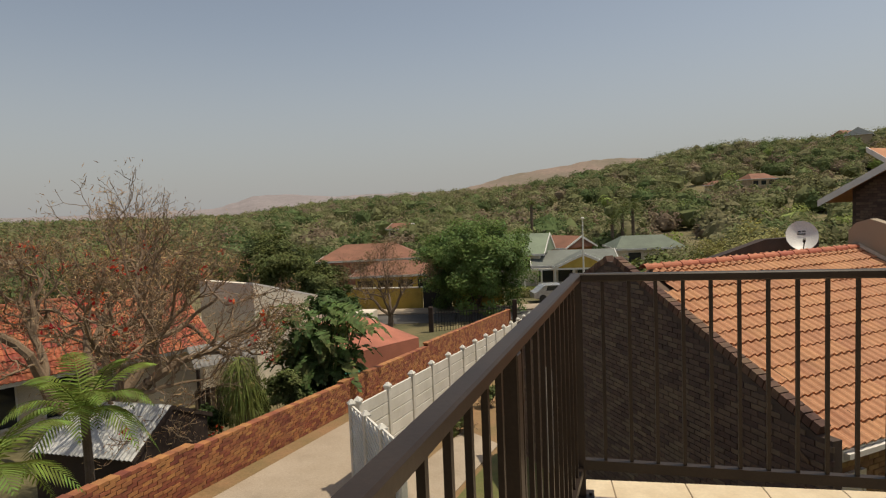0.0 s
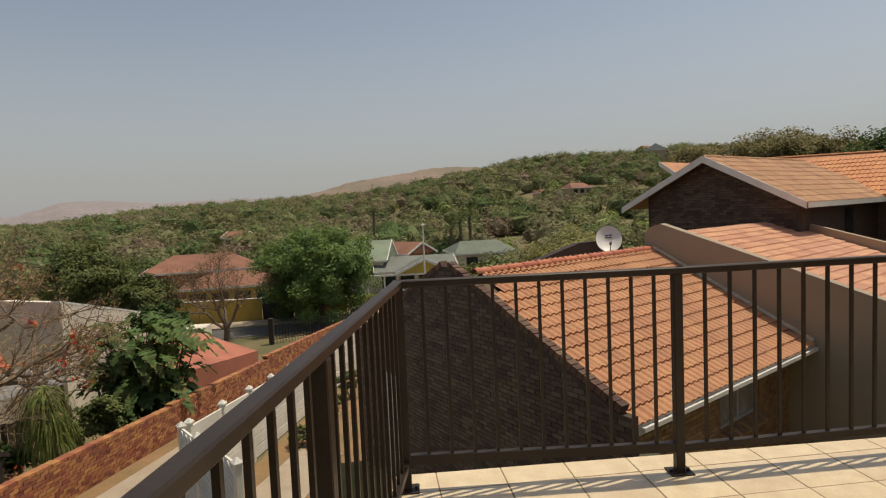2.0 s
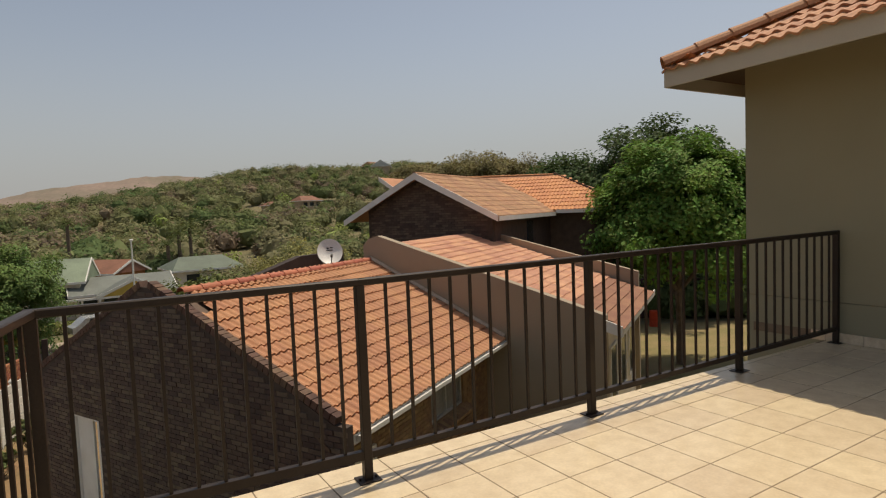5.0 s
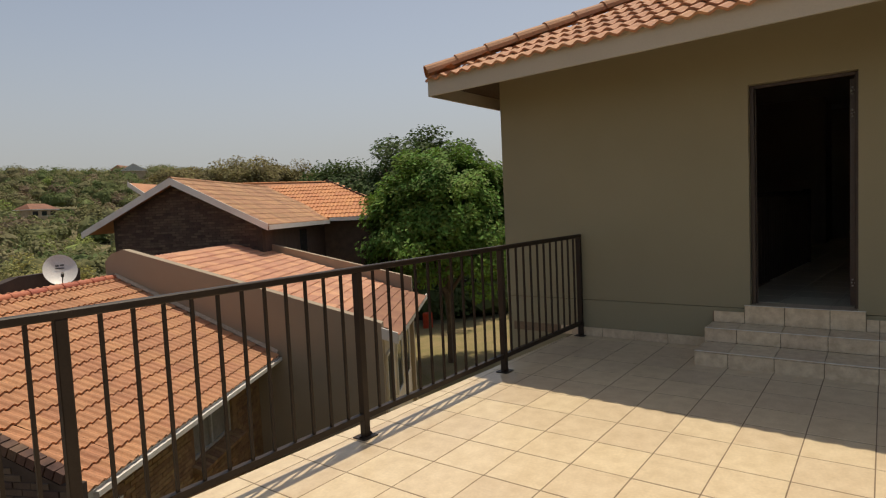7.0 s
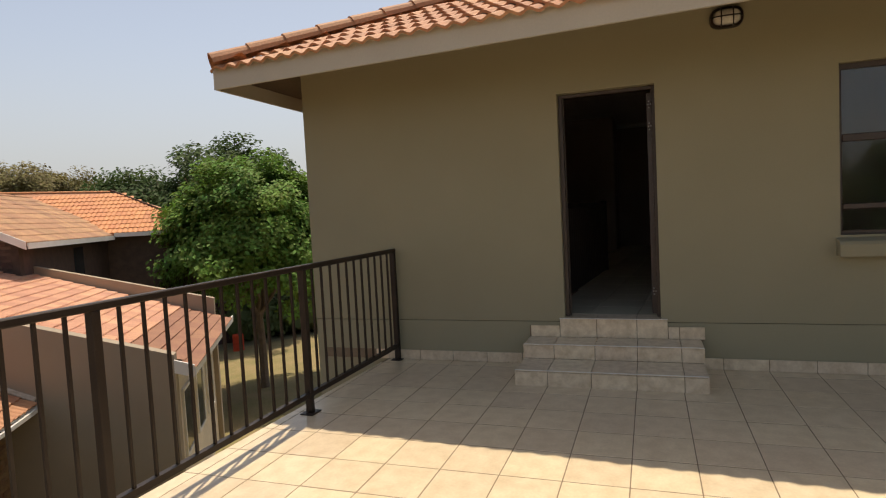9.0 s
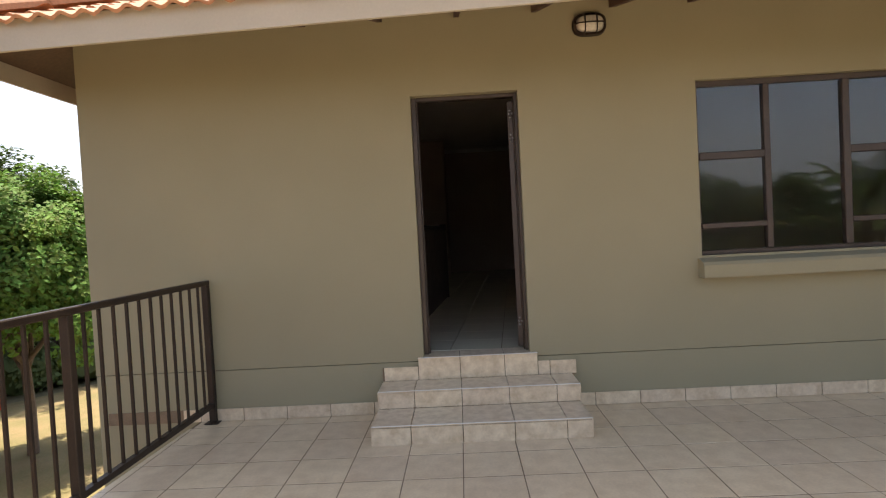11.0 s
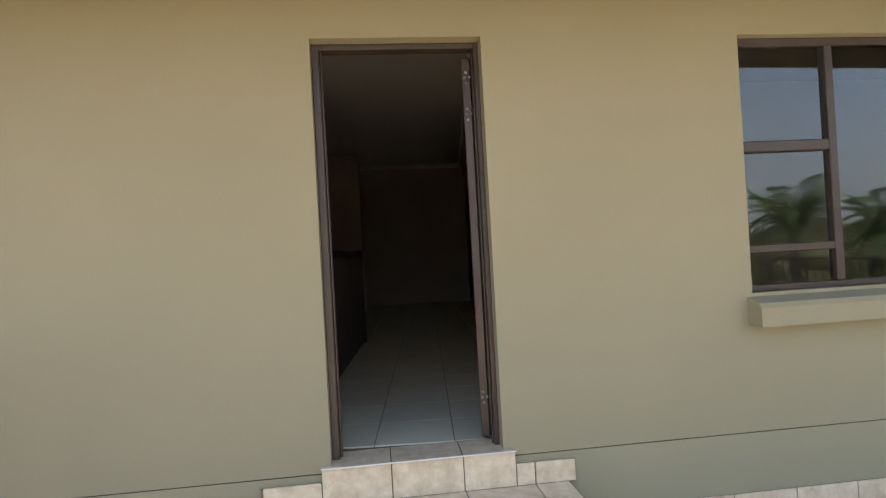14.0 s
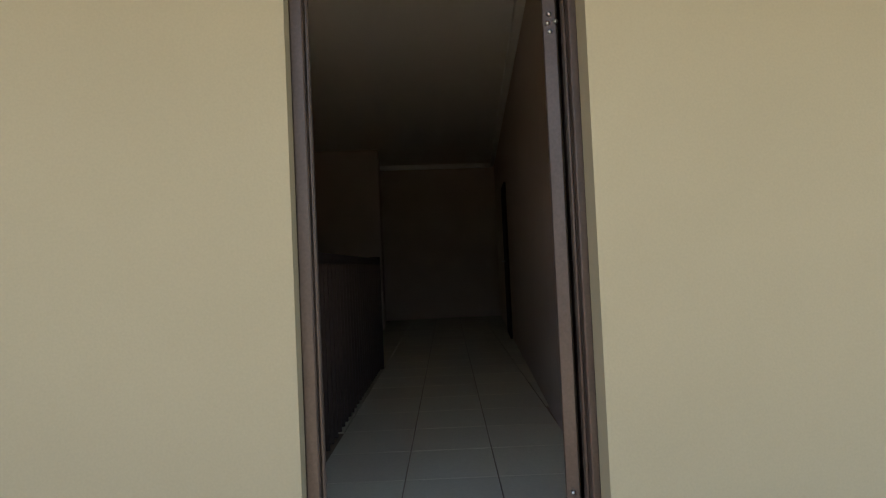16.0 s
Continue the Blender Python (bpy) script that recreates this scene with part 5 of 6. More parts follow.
leafy_tree("acacia", (36.5, 49.5, -3.8), 11.0, 6.6, "broad flat-topped thorn tree with thin olive foliage", L_OLIVE, 25, 140, 190, 0.15, 0.25, 0.35, 0.4, clump=0.2)
leafy_tree("acacia", (31.5, 52.5, -3.8), 10.3, 5.0, "broad flat-topped thorn tree with thin olive foliage", L_OLIVE, 35, 100, 190, 0.15, 0.25, 0.35, 0.4, clump=0.2)
leafy_tree("thorn_bush", (11.6, 33.0, -5.6), 6.0, 3.5, "rounded yellow-olive thorn bush with twiggy branches", L_THORN, 26, 170, 130, 0.10, 0.15, 0.7, 0.25, clump=0.22, category="bush")
leafy_tree("street_side_tree", (5.6, 26.1, -5.4), 5.3, 2.3, "small dark green tree behind the annexe gable", L_MID, 27, 110, 110, 0.11, 0.1, 1.0, 0.3)
leafy_tree("small_garden_tree", (-8.8, 27.0, ground_z(-8.8, 27.0)), 4.6, 1.3, "small dark green tree behind the strelitzia clump", L_DARK, 30, 60, 110, 0.1, 0.1, 0.9, 0.2)
leafy_tree("grey_green_tree", (-14.9, 42.4, -6.7), 4.8, 2.2, "dense grey-green tree behind the gardens", L_MID, 28, 110, 170, 0.12, 0.2, 0.8, 0.1, skirt=0.9, low=0.2)
leafy_tree("grey_green_tree", (-20.5, 46.0, -6.7), 7.2, 3.6, "dense grey-green tree behind the gardens", L_MID, 29, 130, 170, 0.13, 0.2, 0.8, 0.1, skirt=0.9, low=0.2)
for i, (x, y, h, r, m) in enumerate(((-7.1, 17.2, 2.0, 0.9, L_MID), (-8.7, 15.9, 1.5, 0.7, L_DARK), (-6.9, 18.3, 1.6, 0.8, L_DARK), (-7.6, 20.9, 2.3, 1.1, L_MID), (-8.3, 17.9, 1.2, 0.8, L_OLIVE))):
    leafy_tree("garden_bush", (x, y, ground_z(x, y)), h, r, "leafy green garden shrub beside the brick wall", m, 40 + i, 34, 70, 0.07, 0.04, 0.9, 0.1, category="bush")
for i, (x, y, h) in enumerate(((-1.0, 19.0, 0.9), (-0.6, 21.5, 1.2), (-1.6, 16.2, 0.7))):
    leafy_tree("yard_bush", (x, y, ground_z(x, y)), h, 0.5, "small green shrub at the foot of the fence", L_MID, 60 + i, 20, 50, 0.06, 0.03, 0.9, 0.1, category="bush")
zp = ground_z(-7.95, 10.5)
palm("feather_palm", (-7.95, 10.5, zp), -2.1 - zp, 0.075, 17, 1.55, "young feather palm with arching green fronds", 3)
palm("feather_palm", (-7.4, 7.7, ground_z(-7.4, 7.7)), 1.6, 0.075, 13, 1.6, "young feather palm with yellow-green fronds", 4)
# garden behind the terrace, seen in the window's reflection
palm("feather_palm", (-3.4, -9.0, -3.35), 5.0, 0.11, 34, 1.65, "tall feather palm in the garden behind the terrace", 14, material=L_STREL)
palm("feather_palm", (-1.3, -9.8, -3.35), 4.7, 0.11, 34, 1.6, "tall feather palm in the garden behind the terrace", 15, material=L_STREL)
for i, (x, y, h, r) in enumerate(((-6.5, -9.5, 4.6, 2.4), (-2.5, -12.5, 5.2, 2.8), (1.5, -12.5, 4.6, 2.4), (5.0, -12.0, 4.8, 2.4), (-10.5, -7.0, 4.6, 2.6))):
    leafy_tree("back_garden_tree", (x, y, -3.4), h, r, "dark green garden tree behind the terrace", L_DARK, 70 + i, 60, 110, 0.13, 0.14, 0.85, 0.1)
for i, (x, y, h, r) in enumerate(((-13, -5, 7.2, 2.6), (-17, -10, 8.2, 3.2), (-15, 0.5, 6.6, 2.6), (-21, -4, 8.0, 3.4), (-20, -16, 8.6, 3.6), (-26, -10, 8.4, 3.8))):
    leafy_tree("back_garden_tree", (x, y, ground_z(x, y)), h, r, "dark green garden tree beyond the drive", L_DARK, 80 + i, 70, 120, 0.14, 0.14, 0.85, 0.1)
rb = tagged(part("red_barrel", tube(bmesh.new(), [(0, 0, 0), (0, 0, 0.15), (0, 0, 0.75), (0, 0, 0.9)], 0.3, 0.29, sides=20), L_RED, None), "red plastic barrel standing on the lawn", "barrel")
rb.location = (28.8, 22.8, ground_z(28.8, 22.8) + 0.05)
# drooping pony-tail palm
pt = thing("ponytail_palm", (-7.75, 16.1, ground_z(-7.75, 16.1)), "pony-tail palm with drooping strap leaves", "palm")
rng = np.random.default_rng(8)
part("trunk", tube(bmesh.new(), [(0, 0, -0.2), (0, 0, 0.7), (0.02, 0, 2.0)], 0.2, 0.1, sides=9), M_BARK, pt)
bm = bmesh.new()
for k in range(420):
    a, h, L = rng.uniform(0, math.tau), rng.uniform(1.1, 2.5), rng.uniform(0.8, 1.3)
    o = Vector((math.cos(a), math.sin(a), 0))
    s = Vector((-o.y, o.x, 0)) * 0.02
    pr = None
    for i in range(6):
        t = i / 5
        p = Vector((0, 0, h)) + o * 0.62 * math.sin(t * 1.5) * L + Vector((0, 0, 0.35 * t - 1.15 * t * t)) * L
        cur = (bm.verts.new(p - s * (1 - 0.8 * t)), bm.verts.new(p + s * (1 - 0.8 * t)))
        if pr:
            bm.faces.new((pr[0], pr[1], cur[1], cur[0]))
        pr = cur
tagged(part("leaves", bm, L_PONY, pt), kind="stuff")
# giant strelitzia clump
st = thing("giant_strelitzia", (-6.75, 19.5, ground_z(-6.75, 19.5)), "clump of giant strelitzia with broad paddle leaves", "plant")
for k in range(190):
    bm = bmesh.new()
    root = (rng.normal(0, 0.4), rng.normal(0, 0.4), 0)
    big_leaf(bm, rng, root, rng.uniform(0, math.tau), rng.uniform(0.15, 0.9), rng.uniform(0.5, 3.5), rng.uniform(0.9, 1.4), rng.uniform(0.17, 0.27))
    part("leaf", bm, L_STREL if k % 4 else L_MID, st)

# ---- left-hand gardens and houses ----
lh = thing("tiled_cottage", (-14, 20, -5.5), "long low cottage with a weathered red tiled roof", "house")
E0, ED = Vector((-16.05, 16.6, -3.4)), Vector((0.582, 0.813, 0))
EN = Vector((-0.813, 0.582, 0))
def lhp(s, n, z):
    return Vector((E0.x, E0.y, 0)) + ED * s + EN * n + Vector((0, 0, z))
bm = bmesh.new()
prism(bm, [lhp(-12, 0, -3.45), lhp(7.0, 0, -3.45), lhp(7.0, 3.5, -1.45), lhp(-12, 3.5, -1.45)], (0, 0, -0.05))
prism(bm, [lhp(-12, 7, -3.45), lhp(7.0, 7, -3.45), lhp(7.0, 3.5, -1.45), lhp(-12, 3.5, -1.45)], (0, 0, -0.05))
o1 = part("roof_deck", bm, M_SOFFIT, None)
bm = bmesh.new()
for s0, s1, z0, z1 in ((-12, -1.5, -6.5, -3.6), (0.5, 1.2, -6.5, -3.6), (3.4, 7.0, -6.5, -3.6), (-1.5, 0.5, -6.5, -5.0), (1.2, 3.4, -6.5, -5.0)):
    prism(bm, [lhp(s0, 0.55, z0), lhp(s1, 0.55, z0), lhp(s1, 0.55, z1), lhp(s0, 0.55, z1)], EN * 0.2)
prism(bm, [lhp(6.8, 0.55, -6.5), lhp(6.8, 6.5, -6.5), lhp(6.8, 6.5, -3.6), lhp(6.8, 3.5, -1.8), lhp(6.8, 0.55, -3.6)], ED * 0.2)
o2 = part("wall", bm, M_CREAM, None)
bm = bmesh.new()
prism(bm, [lhp(-12, -0.02, -3.58), lhp(7.0, -0.02, -3.58), lhp(7.0, -0.02, -3.42), lhp(-12, -0.02, -3.42)], EN * 0.02)
o3 = part("fascia", bm, M_WHITE, None, "white fascia board")
ow = []
for s0, s1 in ((-1.5, 0.5), (1.2, 3.4)):
    bm = bmesh.new()
    for a in (s0, (s0 + s1) / 2 - 0.03, s1 - 0.06):
        prism(bm, [lhp(a, 0.6, -5.0), lhp(a + 0.06, 0.6, -5.0), lhp(a + 0.06, 0.6, -3.6), lhp(a, 0.6, -3.6)], EN * 0.06)
    prism(bm, [lhp(s0, 0.5, -5.08), lhp(s1, 0.5, -5.08), lhp(s1, 0.5, -5.0), lhp(s0, 0.5, -5.0)], EN * 0.2)
    ow.append(part("window", bm, M_WHITE, None, "white window frame"))
    bm = bmesh.new()
    prism(bm, [lhp(s0 + 0.06, 0.62, -5.0), lhp(s1 - 0.06, 0.62, -5.0), lhp(s1 - 0.06, 0.62, -3.6), lhp(s0 + 0.06, 0.62, -3.6)], EN * 0.01)
    ow.append(part("pane", bm, M_DARKGLASS, None))
keep(lh, o1, o2, o3, *ow)
TLH = tile_mesh("roof_tile", 0.33, 0.36, M_REDROOF)
sp = lhp(0, 3.5, -1.45) - lhp(0, 0, -3.45)
lay_tiles(lh, TLH, lhp(-12, -0.05, -3.45), ED, sp, 57, 12, 0.333, 0.345, limit=0, jitter=0.012)
ridge_run(lh, lhp(-12, 3.5, -1.4), lhp(7.0, 3.5, -1.4), 0.1, M_REDROOF)

cg = thing("cream_gable", (-11.4, 24.4, -5.9), "cream plastered gable block with a sloping parapet", "building")
bm = bmesh.new()
prism(bm, [(-13.99, 24.62, -7), (-11.35, 24.3, -7), (-11.35, 24.3, -1.38), (-13.99, 24.62, -1.2)], (0.03, 0.3, 0))
cga = part("wall", bm, M_CREAM, None)
bm = bmesh.new()
prism(bm, [(-11.33, 24.3, -7), (-9.51, 30.01, -7.3), (-9.51, 30.01, -3.0), (-11.33, 24.3, -1.38)], (-0.3, 0.05, 0))
keep(cg, cga, part("wall", bm, M_CREAM, None), part("coping", prism(bmesh.new(), [(-11.33, 24.27, -1.38), (-9.51, 29.98, -3.0), (-9.51, 29.98, -2.93), (-11.33, 24.27, -1.31)], (-0.36, 0.06, 0)), M_WHITE, None))
cp = thing("carport", (-11, 21, -5.7), "lean-to carport with a weathered grey iron roof", "carport")
def corrugated(corners, n, material, amp=0.02):
    p, q, r, s = [Vector(c) for c in corners]
    bm = bmesh.new()
    rows = []
    for i in range(n + 1):
        h = Vector((0, 0, amp * (i % 2)))
        rows.append((bm.verts.new(p.lerp(q, i / n) + h), bm.verts.new(s.lerp(r, i / n) + h)))
    for a, b in zip(rows, rows[1:]):
        bm.faces.new((a[0], b[0], b[1], a[1]))
    made = bmesh.ops.extrude_face_region(bm, geom=bm.faces[:])
    for v in (v for v in made["geom"] if isinstance(v, bmesh.types.BMVert)):
        v.co.z -= 0.012
    return bm
obs = [part("roof_sheet", corrugated([(-12.41, 20.89, -3.3), (-10.85, 22.94, -3.3), (-9.85, 21.3, -3.72), (-11.2, 19.4, -3.72)], 28, M_OLDIRON), M_OLDIRON, None)]
for x, y in ((-11.15, 19.5), (-9.95, 21.2)):
    obs.append(part("post", boxes(((x - 0.05, y - 0.05, -6.3), (x + 0.05, y + 0.05, -3.76)), bevel=0.005), M_SHED, None))
for k in range(13):
    p = Vector((-11.4, 19.6, 0)).lerp(Vector((-9.9, 21.6, 0)), k / 13)
    obs.append(part("plank", boxes(((0, -0.012, -6.2), (0.17, 0.012, -4.55 + random.uniform(-0.04, 0.04))), m=Matrix.Translation(p) @ pose(0, 0, 0, 0, 0, 53)), M_SHED if k % 3 else M_BARK, None))
keep(cp, *obs)

shed = thing("garden_shed", (-9.5, 13.4, -5.2), "dark timber shed with a pale corrugated iron roof", "shed")
sr0, sr1 = Vector((-8.15, 13.45, -2.95)), Vector((-11.0, 13.8, -2.95))
fr_, bk_ = Vector((0.0, -1.5, -0.72)), Vector((0.25, 1.25, -0.6))
obs = [part("roof_sheet", corrugated([sr0, sr1, sr1 + fr_, sr0 + fr_], 46, M_IRON, 0.025), M_IRON, None),
       part("roof_sheet", corrugated([sr0, sr1, sr1 + bk_, sr0 + bk_], 46, M_IRON, 0.025), M_IRON, None)]
bm = bmesh.new()
zb = -6.0
a, b = sr0 + fr_ * 0.9, sr0 + bk_ * 0.9
prism(bm, [(a.x, a.y, zb), (b.x, b.y, zb), (b.x, b.y, b.z - 0.05), (sr0.x, sr0.y, sr0.z - 0.05), (a.x, a.y, a.z - 0.05)], (-0.05, 0, 0))
c = sr1 + fr_ * 0.9
prism(bm, [(a.x, a.y, zb), (c.x, c.y, zb), (c.x, c.y, c.z - 0.05), (a.x, a.y, a.z - 0.05)], (0, 0.05, 0))
obs.append(part("wall", bm, M_SHED, None))
bm = bmesh.new()
prism(bm, [sr0 + fr_ * 1.02 + Vector((0.04, 0, -0.1)), sr0 + Vector((0.04, 0, -0.09)), sr0 + Vector((0.04, 0, 0.02)), sr0 + fr_ * 1.02 + Vector((0.04, 0, 0.01))], (-0.03, 0, 0))
prism(bm, [sr0 + bk_ * 1.02 + Vector((0.04, 0, -0.1)), sr0 + Vector((0.04, 0, -0.09)), sr0 + Vector((0.04, 0, 0.02)), sr0 + bk_ * 1.02 + Vector((0.04, 0, 0.01))], (-0.03, 0, 0))
obs.append(part("barge_board", bm, M_SHED, None))
keep(shed, *obs)

sal = thing("salmon_garage", (-7, 29, -6.3), "salmon plastered garage with a shallow curved roof", "garage")
s0, s1, s2, s3 = Vector((-7.6, 24.4, -4.55)), Vector((-5.4, 30.0, -5.0)), Vector((-8.6, 34.0, -4.95)), Vector((-11.6, 28.5, -4.1))
bm = bmesh.new()
prism(bm, [(s0.x, s0.y, -8), (s1.x, s1.y, -8), (s1.x, s1.y, s1.z), (s0.x, s0.y, s0.z)], (-0.25, 0.1, 0))
prism(bm, [(s1.x, s1.y + 0.02, -8), (s2.x, s2.y, -8), (s2.x, s2.y, s2.z), (s1.x, s1.y + 0.02, s1.z)], (-0.2, -0.2, 0))
o1 = part("wall", bm, M_PINK, None)
bm = bmesh.new()
grid = []
for i in range(9):
    row = []
    for j in range(9):
        u_, v_ = i / 8, j / 8
        p = s0.lerp(s1, u_).lerp(s3.lerp(s2, u_), v_)
        row.append(bm.verts.new(p + Vector((0, 0, 0.02 + 0.65 * math.sin(math.pi * v_ * 0.62) * math.sin(math.pi * (0.2 + 0.8 * u_)) ** 0.5 * 0.8))))
    grid.append(row)
for i in range(8):
    for j in range(8):
        bm.faces.new((grid[i][j], grid[i + 1][j], grid[i + 1][j + 1], grid[i][j + 1]))
o2 = part("roof", bm, M_PINK, None, "", True)
keep(sal, o1, o2)
tagged(part("white_parapet", boxes(((-10.9, 34.6, -8), (-9.2, 36.2, -4.55))), M_CREAM, None), "small cream plastered block behind the garage", "building")
net = thing("green_net", (-6.55, 23.6, -5.2), "heap of bright green shade netting", "netting")
M_NET = mat("green_netting", (0.02, 0.22, 0.13), 0.8, fine=40)
bm = bmesh.new()
bmesh.ops.create_icosphere(bm, subdivisions=3, radius=0.55)
for v in bm.verts:
    v.co = Vector((v.co.x * 1.5, v.co.y, v.co.z * 0.6)) * (1 + 0.25 * noise.noise(v.co * 3))
part("sheet", bm, M_NET, net, "", True)

# ---- street, gates and houses across the valley ----
gate = thing("street_gate", (-4, 39.5, -6.6), "black steel palisade gate by the street", "gate")
obs = []
for k in range(30):
    x = -6.3 + k * 0.18
    obs.append(part("bar", boxes(((x, 39.49 + 0.08 * k, -6.7), (x + 0.035, 39.52 + 0.08 * k, -5.35))), M_BLACK, None))
obs.append(part("rail", tube(tube(bmesh.new(), [(-6.3, 39.5, -5.5), (-1.0, 41.9, -5.5)], 0.03, sides=4), [(-6.3, 39.5, -6.4), (-1.0, 41.9, -6.4)], 0.03, sides=4), M_BLACK, None))
for x, y in ((-6.4, 39.4), (-0.9, 41.95)):
    obs.append(part("gate_post", boxes(((x - 0.15, y - 0.15, -6.9), (x + 0.15, y + 0.15, -5.0)), bevel=0.02), M_SHED, None))
keep(gate, *obs)

def simple_house(name, at, turn, w, d, h, rise, wallm, roofm, label, windows=3, overhang=0.5, hip=1.6, seed=0):
    """A house seen from afar: walls with real openings' frames, hipped roof, fascia and chimney-free ridge."""
    t = thing(name, at, label, "house", turn=turn)
    m = pose(*at, 0, 0, turn)
    obs = [part("wall", boxes(((-w / 2, -d / 2, -1.5), (w / 2, d / 2, h)), m=m), wallm, None)]
    o = overhang
    bm = bmesh.new()
    c = [(-w / 2 - o, -d / 2 - o, h), (w / 2 + o, -d / 2 - o, h), (w / 2 + o, d / 2 + o, h), (-w / 2 - o, d / 2 + o, h)]
    r = [(-w / 2 - o + hip, 0, h + rise), (w / 2 + o - hip, 0, h + rise)]
    vs = [bm.verts.new(m @ Vector(p)) for p in c + r]
    for f in ((0, 1, 5, 4), (1, 2, 5), (2, 3, 4, 5), (3, 0, 4), (3, 2, 1, 0)):
        bm.faces.new([vs[i] for i in f])
    obs.append(part("roof", bm, roofm, None))
    bm = bmesh.new()
    box(bm, (-w / 2 - o, -d / 2 - o - 0.03, h - 0.18), (w / 2 + o, -d / 2 - o, h + 0.02), m)
    box(bm, (-w / 2 - o - 0.03, -d / 2 - o, h - 0.18), (-w / 2 - o, d / 2 + o, h + 0.02), m)
    obs.append(part("fascia", bm, M_WHITE, None, "white fascia board"))
    if not hip:
        for e in (-1, 1):
            bm = bmesh.new()
            x = e * (w / 2 + o)
            for f in (-1, 1):
                prism(bm, [m @ Vector(q) for q in ((x, f * (d / 2 + o), h - 0.16), (x, f * (d / 2 + o), h + 0.06), (x, 0, h + rise + 0.06), (x, 0, h + rise - 0.18))], m.to_3x3() @ Vector((e * 0.06, 0, 0)))
            obs.append(part("barge_board", bm, M_WHITE, None, "white barge board"))
    for k in range(windows):
        x = -w / 2 + (k + 0.5) * w / windows
        obs.append(part("window", boxes(((x - 0.7, -d / 2 - 0.04, h - 1.7), (x + 0.7, -d / 2 + 0.1, h - 0.5)), m=m), M_DARKGLASS, None))
        obs.append(part("sill", boxes(((x - 0.78, -d / 2 - 0.09, h - 1.78), (x + 0.78, -d / 2 + 0.1, h - 1.7)), m=m), M_WHITE, None))
    keep(t, *obs)
    return t

G = -6.6
simple_house("green_roof_house", (-2.4, 65.6, G), -10, 8.4, 7, 3.2, 1.9, M_CREAM, M_PALEGREEN, "cream house with a pale green gabled sheet roof", 3, hip=0.0)
simple_house("grey_roof_house", (4.4, 63.6, G), 2, 7.6, 6.2, 2.1, 1.25, M_CREAM, M_GREYROOF, "low cream house with a grey-green sheet roof", 4, hip=0.0)
simple_house("green_roof_house", (13.5, 75.0, G), 4, 7, 7, 2.7, 1.3, M_CREAM, M_GREENROOF, "far cream house with a dull green roof", 2)
simple_house("brick_cottage", (4.6, 78.0, G), -50, 4.6, 4.4, 2.7, 1.4, M_REDBRICK, M_DULLRED, "red brick cottage with a rust-red roof", 2, hip=0.0)
simple_house("far_gabled_house", (-27.7, 127.6, ground_z(-27.7, 127.6)), -25, 4.5, 4, 3.2, 1.2, M_CREAM, M_DULLRED, "far white-gabled house with a red roof among trees", 2, hip=0.0)
simple_house("grey_gabled_house", (133.5, 269.0, ground_z(133.5, 269.0) + 0.5), 60, 11, 9, 3.6, 3.0, M_OCHRE, M_IRON, "hillside house with a grey gabled roof", 2, hip=0.0)
simple_house("red_roof_house", (-19.0, 70.0, G), 14, 11, 8, 2.7, 1.6, M_PINK, M_DULLRED, "pink house with a faded red tiled roof", 3, hip=3)
simple_house("yellow_house", (-13.0, 58.0, G), 10, 7.5, 6, 2.1, 1.1, M_YELLOW, M_DULLRED, "low yellow plastered house with a faded red roof", 4, hip=2.5)
simple_house("hill_house", (63.2, 180.3, ground_z(63.2, 180.3) - 0.8), 15, 7, 6, 3.2, 1.6, M_OCHRE, M_DULLRED, "beige plastered hillside house with a tiled roof", 3)
simple_house("hill_house", (51.9, 178.4, ground_z(51.9, 178.4) - 1.2), 20, 4, 5, 3.2, 1.2, M_OCHRE, M_DULLRED, "small beige plastered hillside house", 1)
simple_house("hill_house", (160, 333, ground_z(160, 333) + 0.5), 30, 15, 8, 4.0, 3.0, M_DULLBRICK, M_DULLRED, "brown brick house on the hilltop", 4)
simple_house("hill_house", (88, 150, ground_z(88, 150) + 0.4), 35, 9, 7, 4.2, 2.0, M_DULLBRICK, M_DULLRED, "reddish hillside house among trees", 3)
# front gables of the green-roofed house
gb = thing("porch_gable", (5.2, 58.4, -6.7), "yellow-cream porch gable with white barge boards and posts", "porch")
PX, PY, PH = 5.2, 58.4, 2.75
obs = [part("gable", prism(bmesh.new(), [(PX - PH, PY + 0.1, -4.62), (PX + PH, PY + 0.1, -4.62), (PX, PY + 0.1, -3.4)], (0, 0.2, 0)), M_YELLOW, None)]
for e in (-1, 1):
    obs.append(part("barge_board", prism(bmesh.new(), [(PX + e * (PH + 0.2), PY, -4.82), (PX + e * (PH + 0.2), PY, -4.58), (PX, PY, -3.22), (PX, PY, -3.46)], (0, 0.1, 0)), M_WHITE, None))
    obs.append(part("roof_slope", prism(bmesh.new(), [(PX + e * (PH + 0.2), PY + 0.1, -4.62), (PX, PY + 0.1, -3.28), (PX, PY + 3.6, -3.28), (PX + e * (PH + 0.2), PY + 3.6, -4.62)], (0, 0, 0.05)), M_GREYROOF, None))
for x in (-0.4, 1.2, 2.5, 4.3, 6.1, 7.9):
    obs.append(part("column", boxes(((x - 0.08, PY + 0.1, -6.8), (x + 0.08, PY + 0.26, -4.66))), M_WHITE, None))
obs.append(part("beam", boxes(((-0.5, PY + 0.08, -4.80), (8.0, PY + 0.28, -4.63))), M_WHITE, None))
keep(gb, *obs)
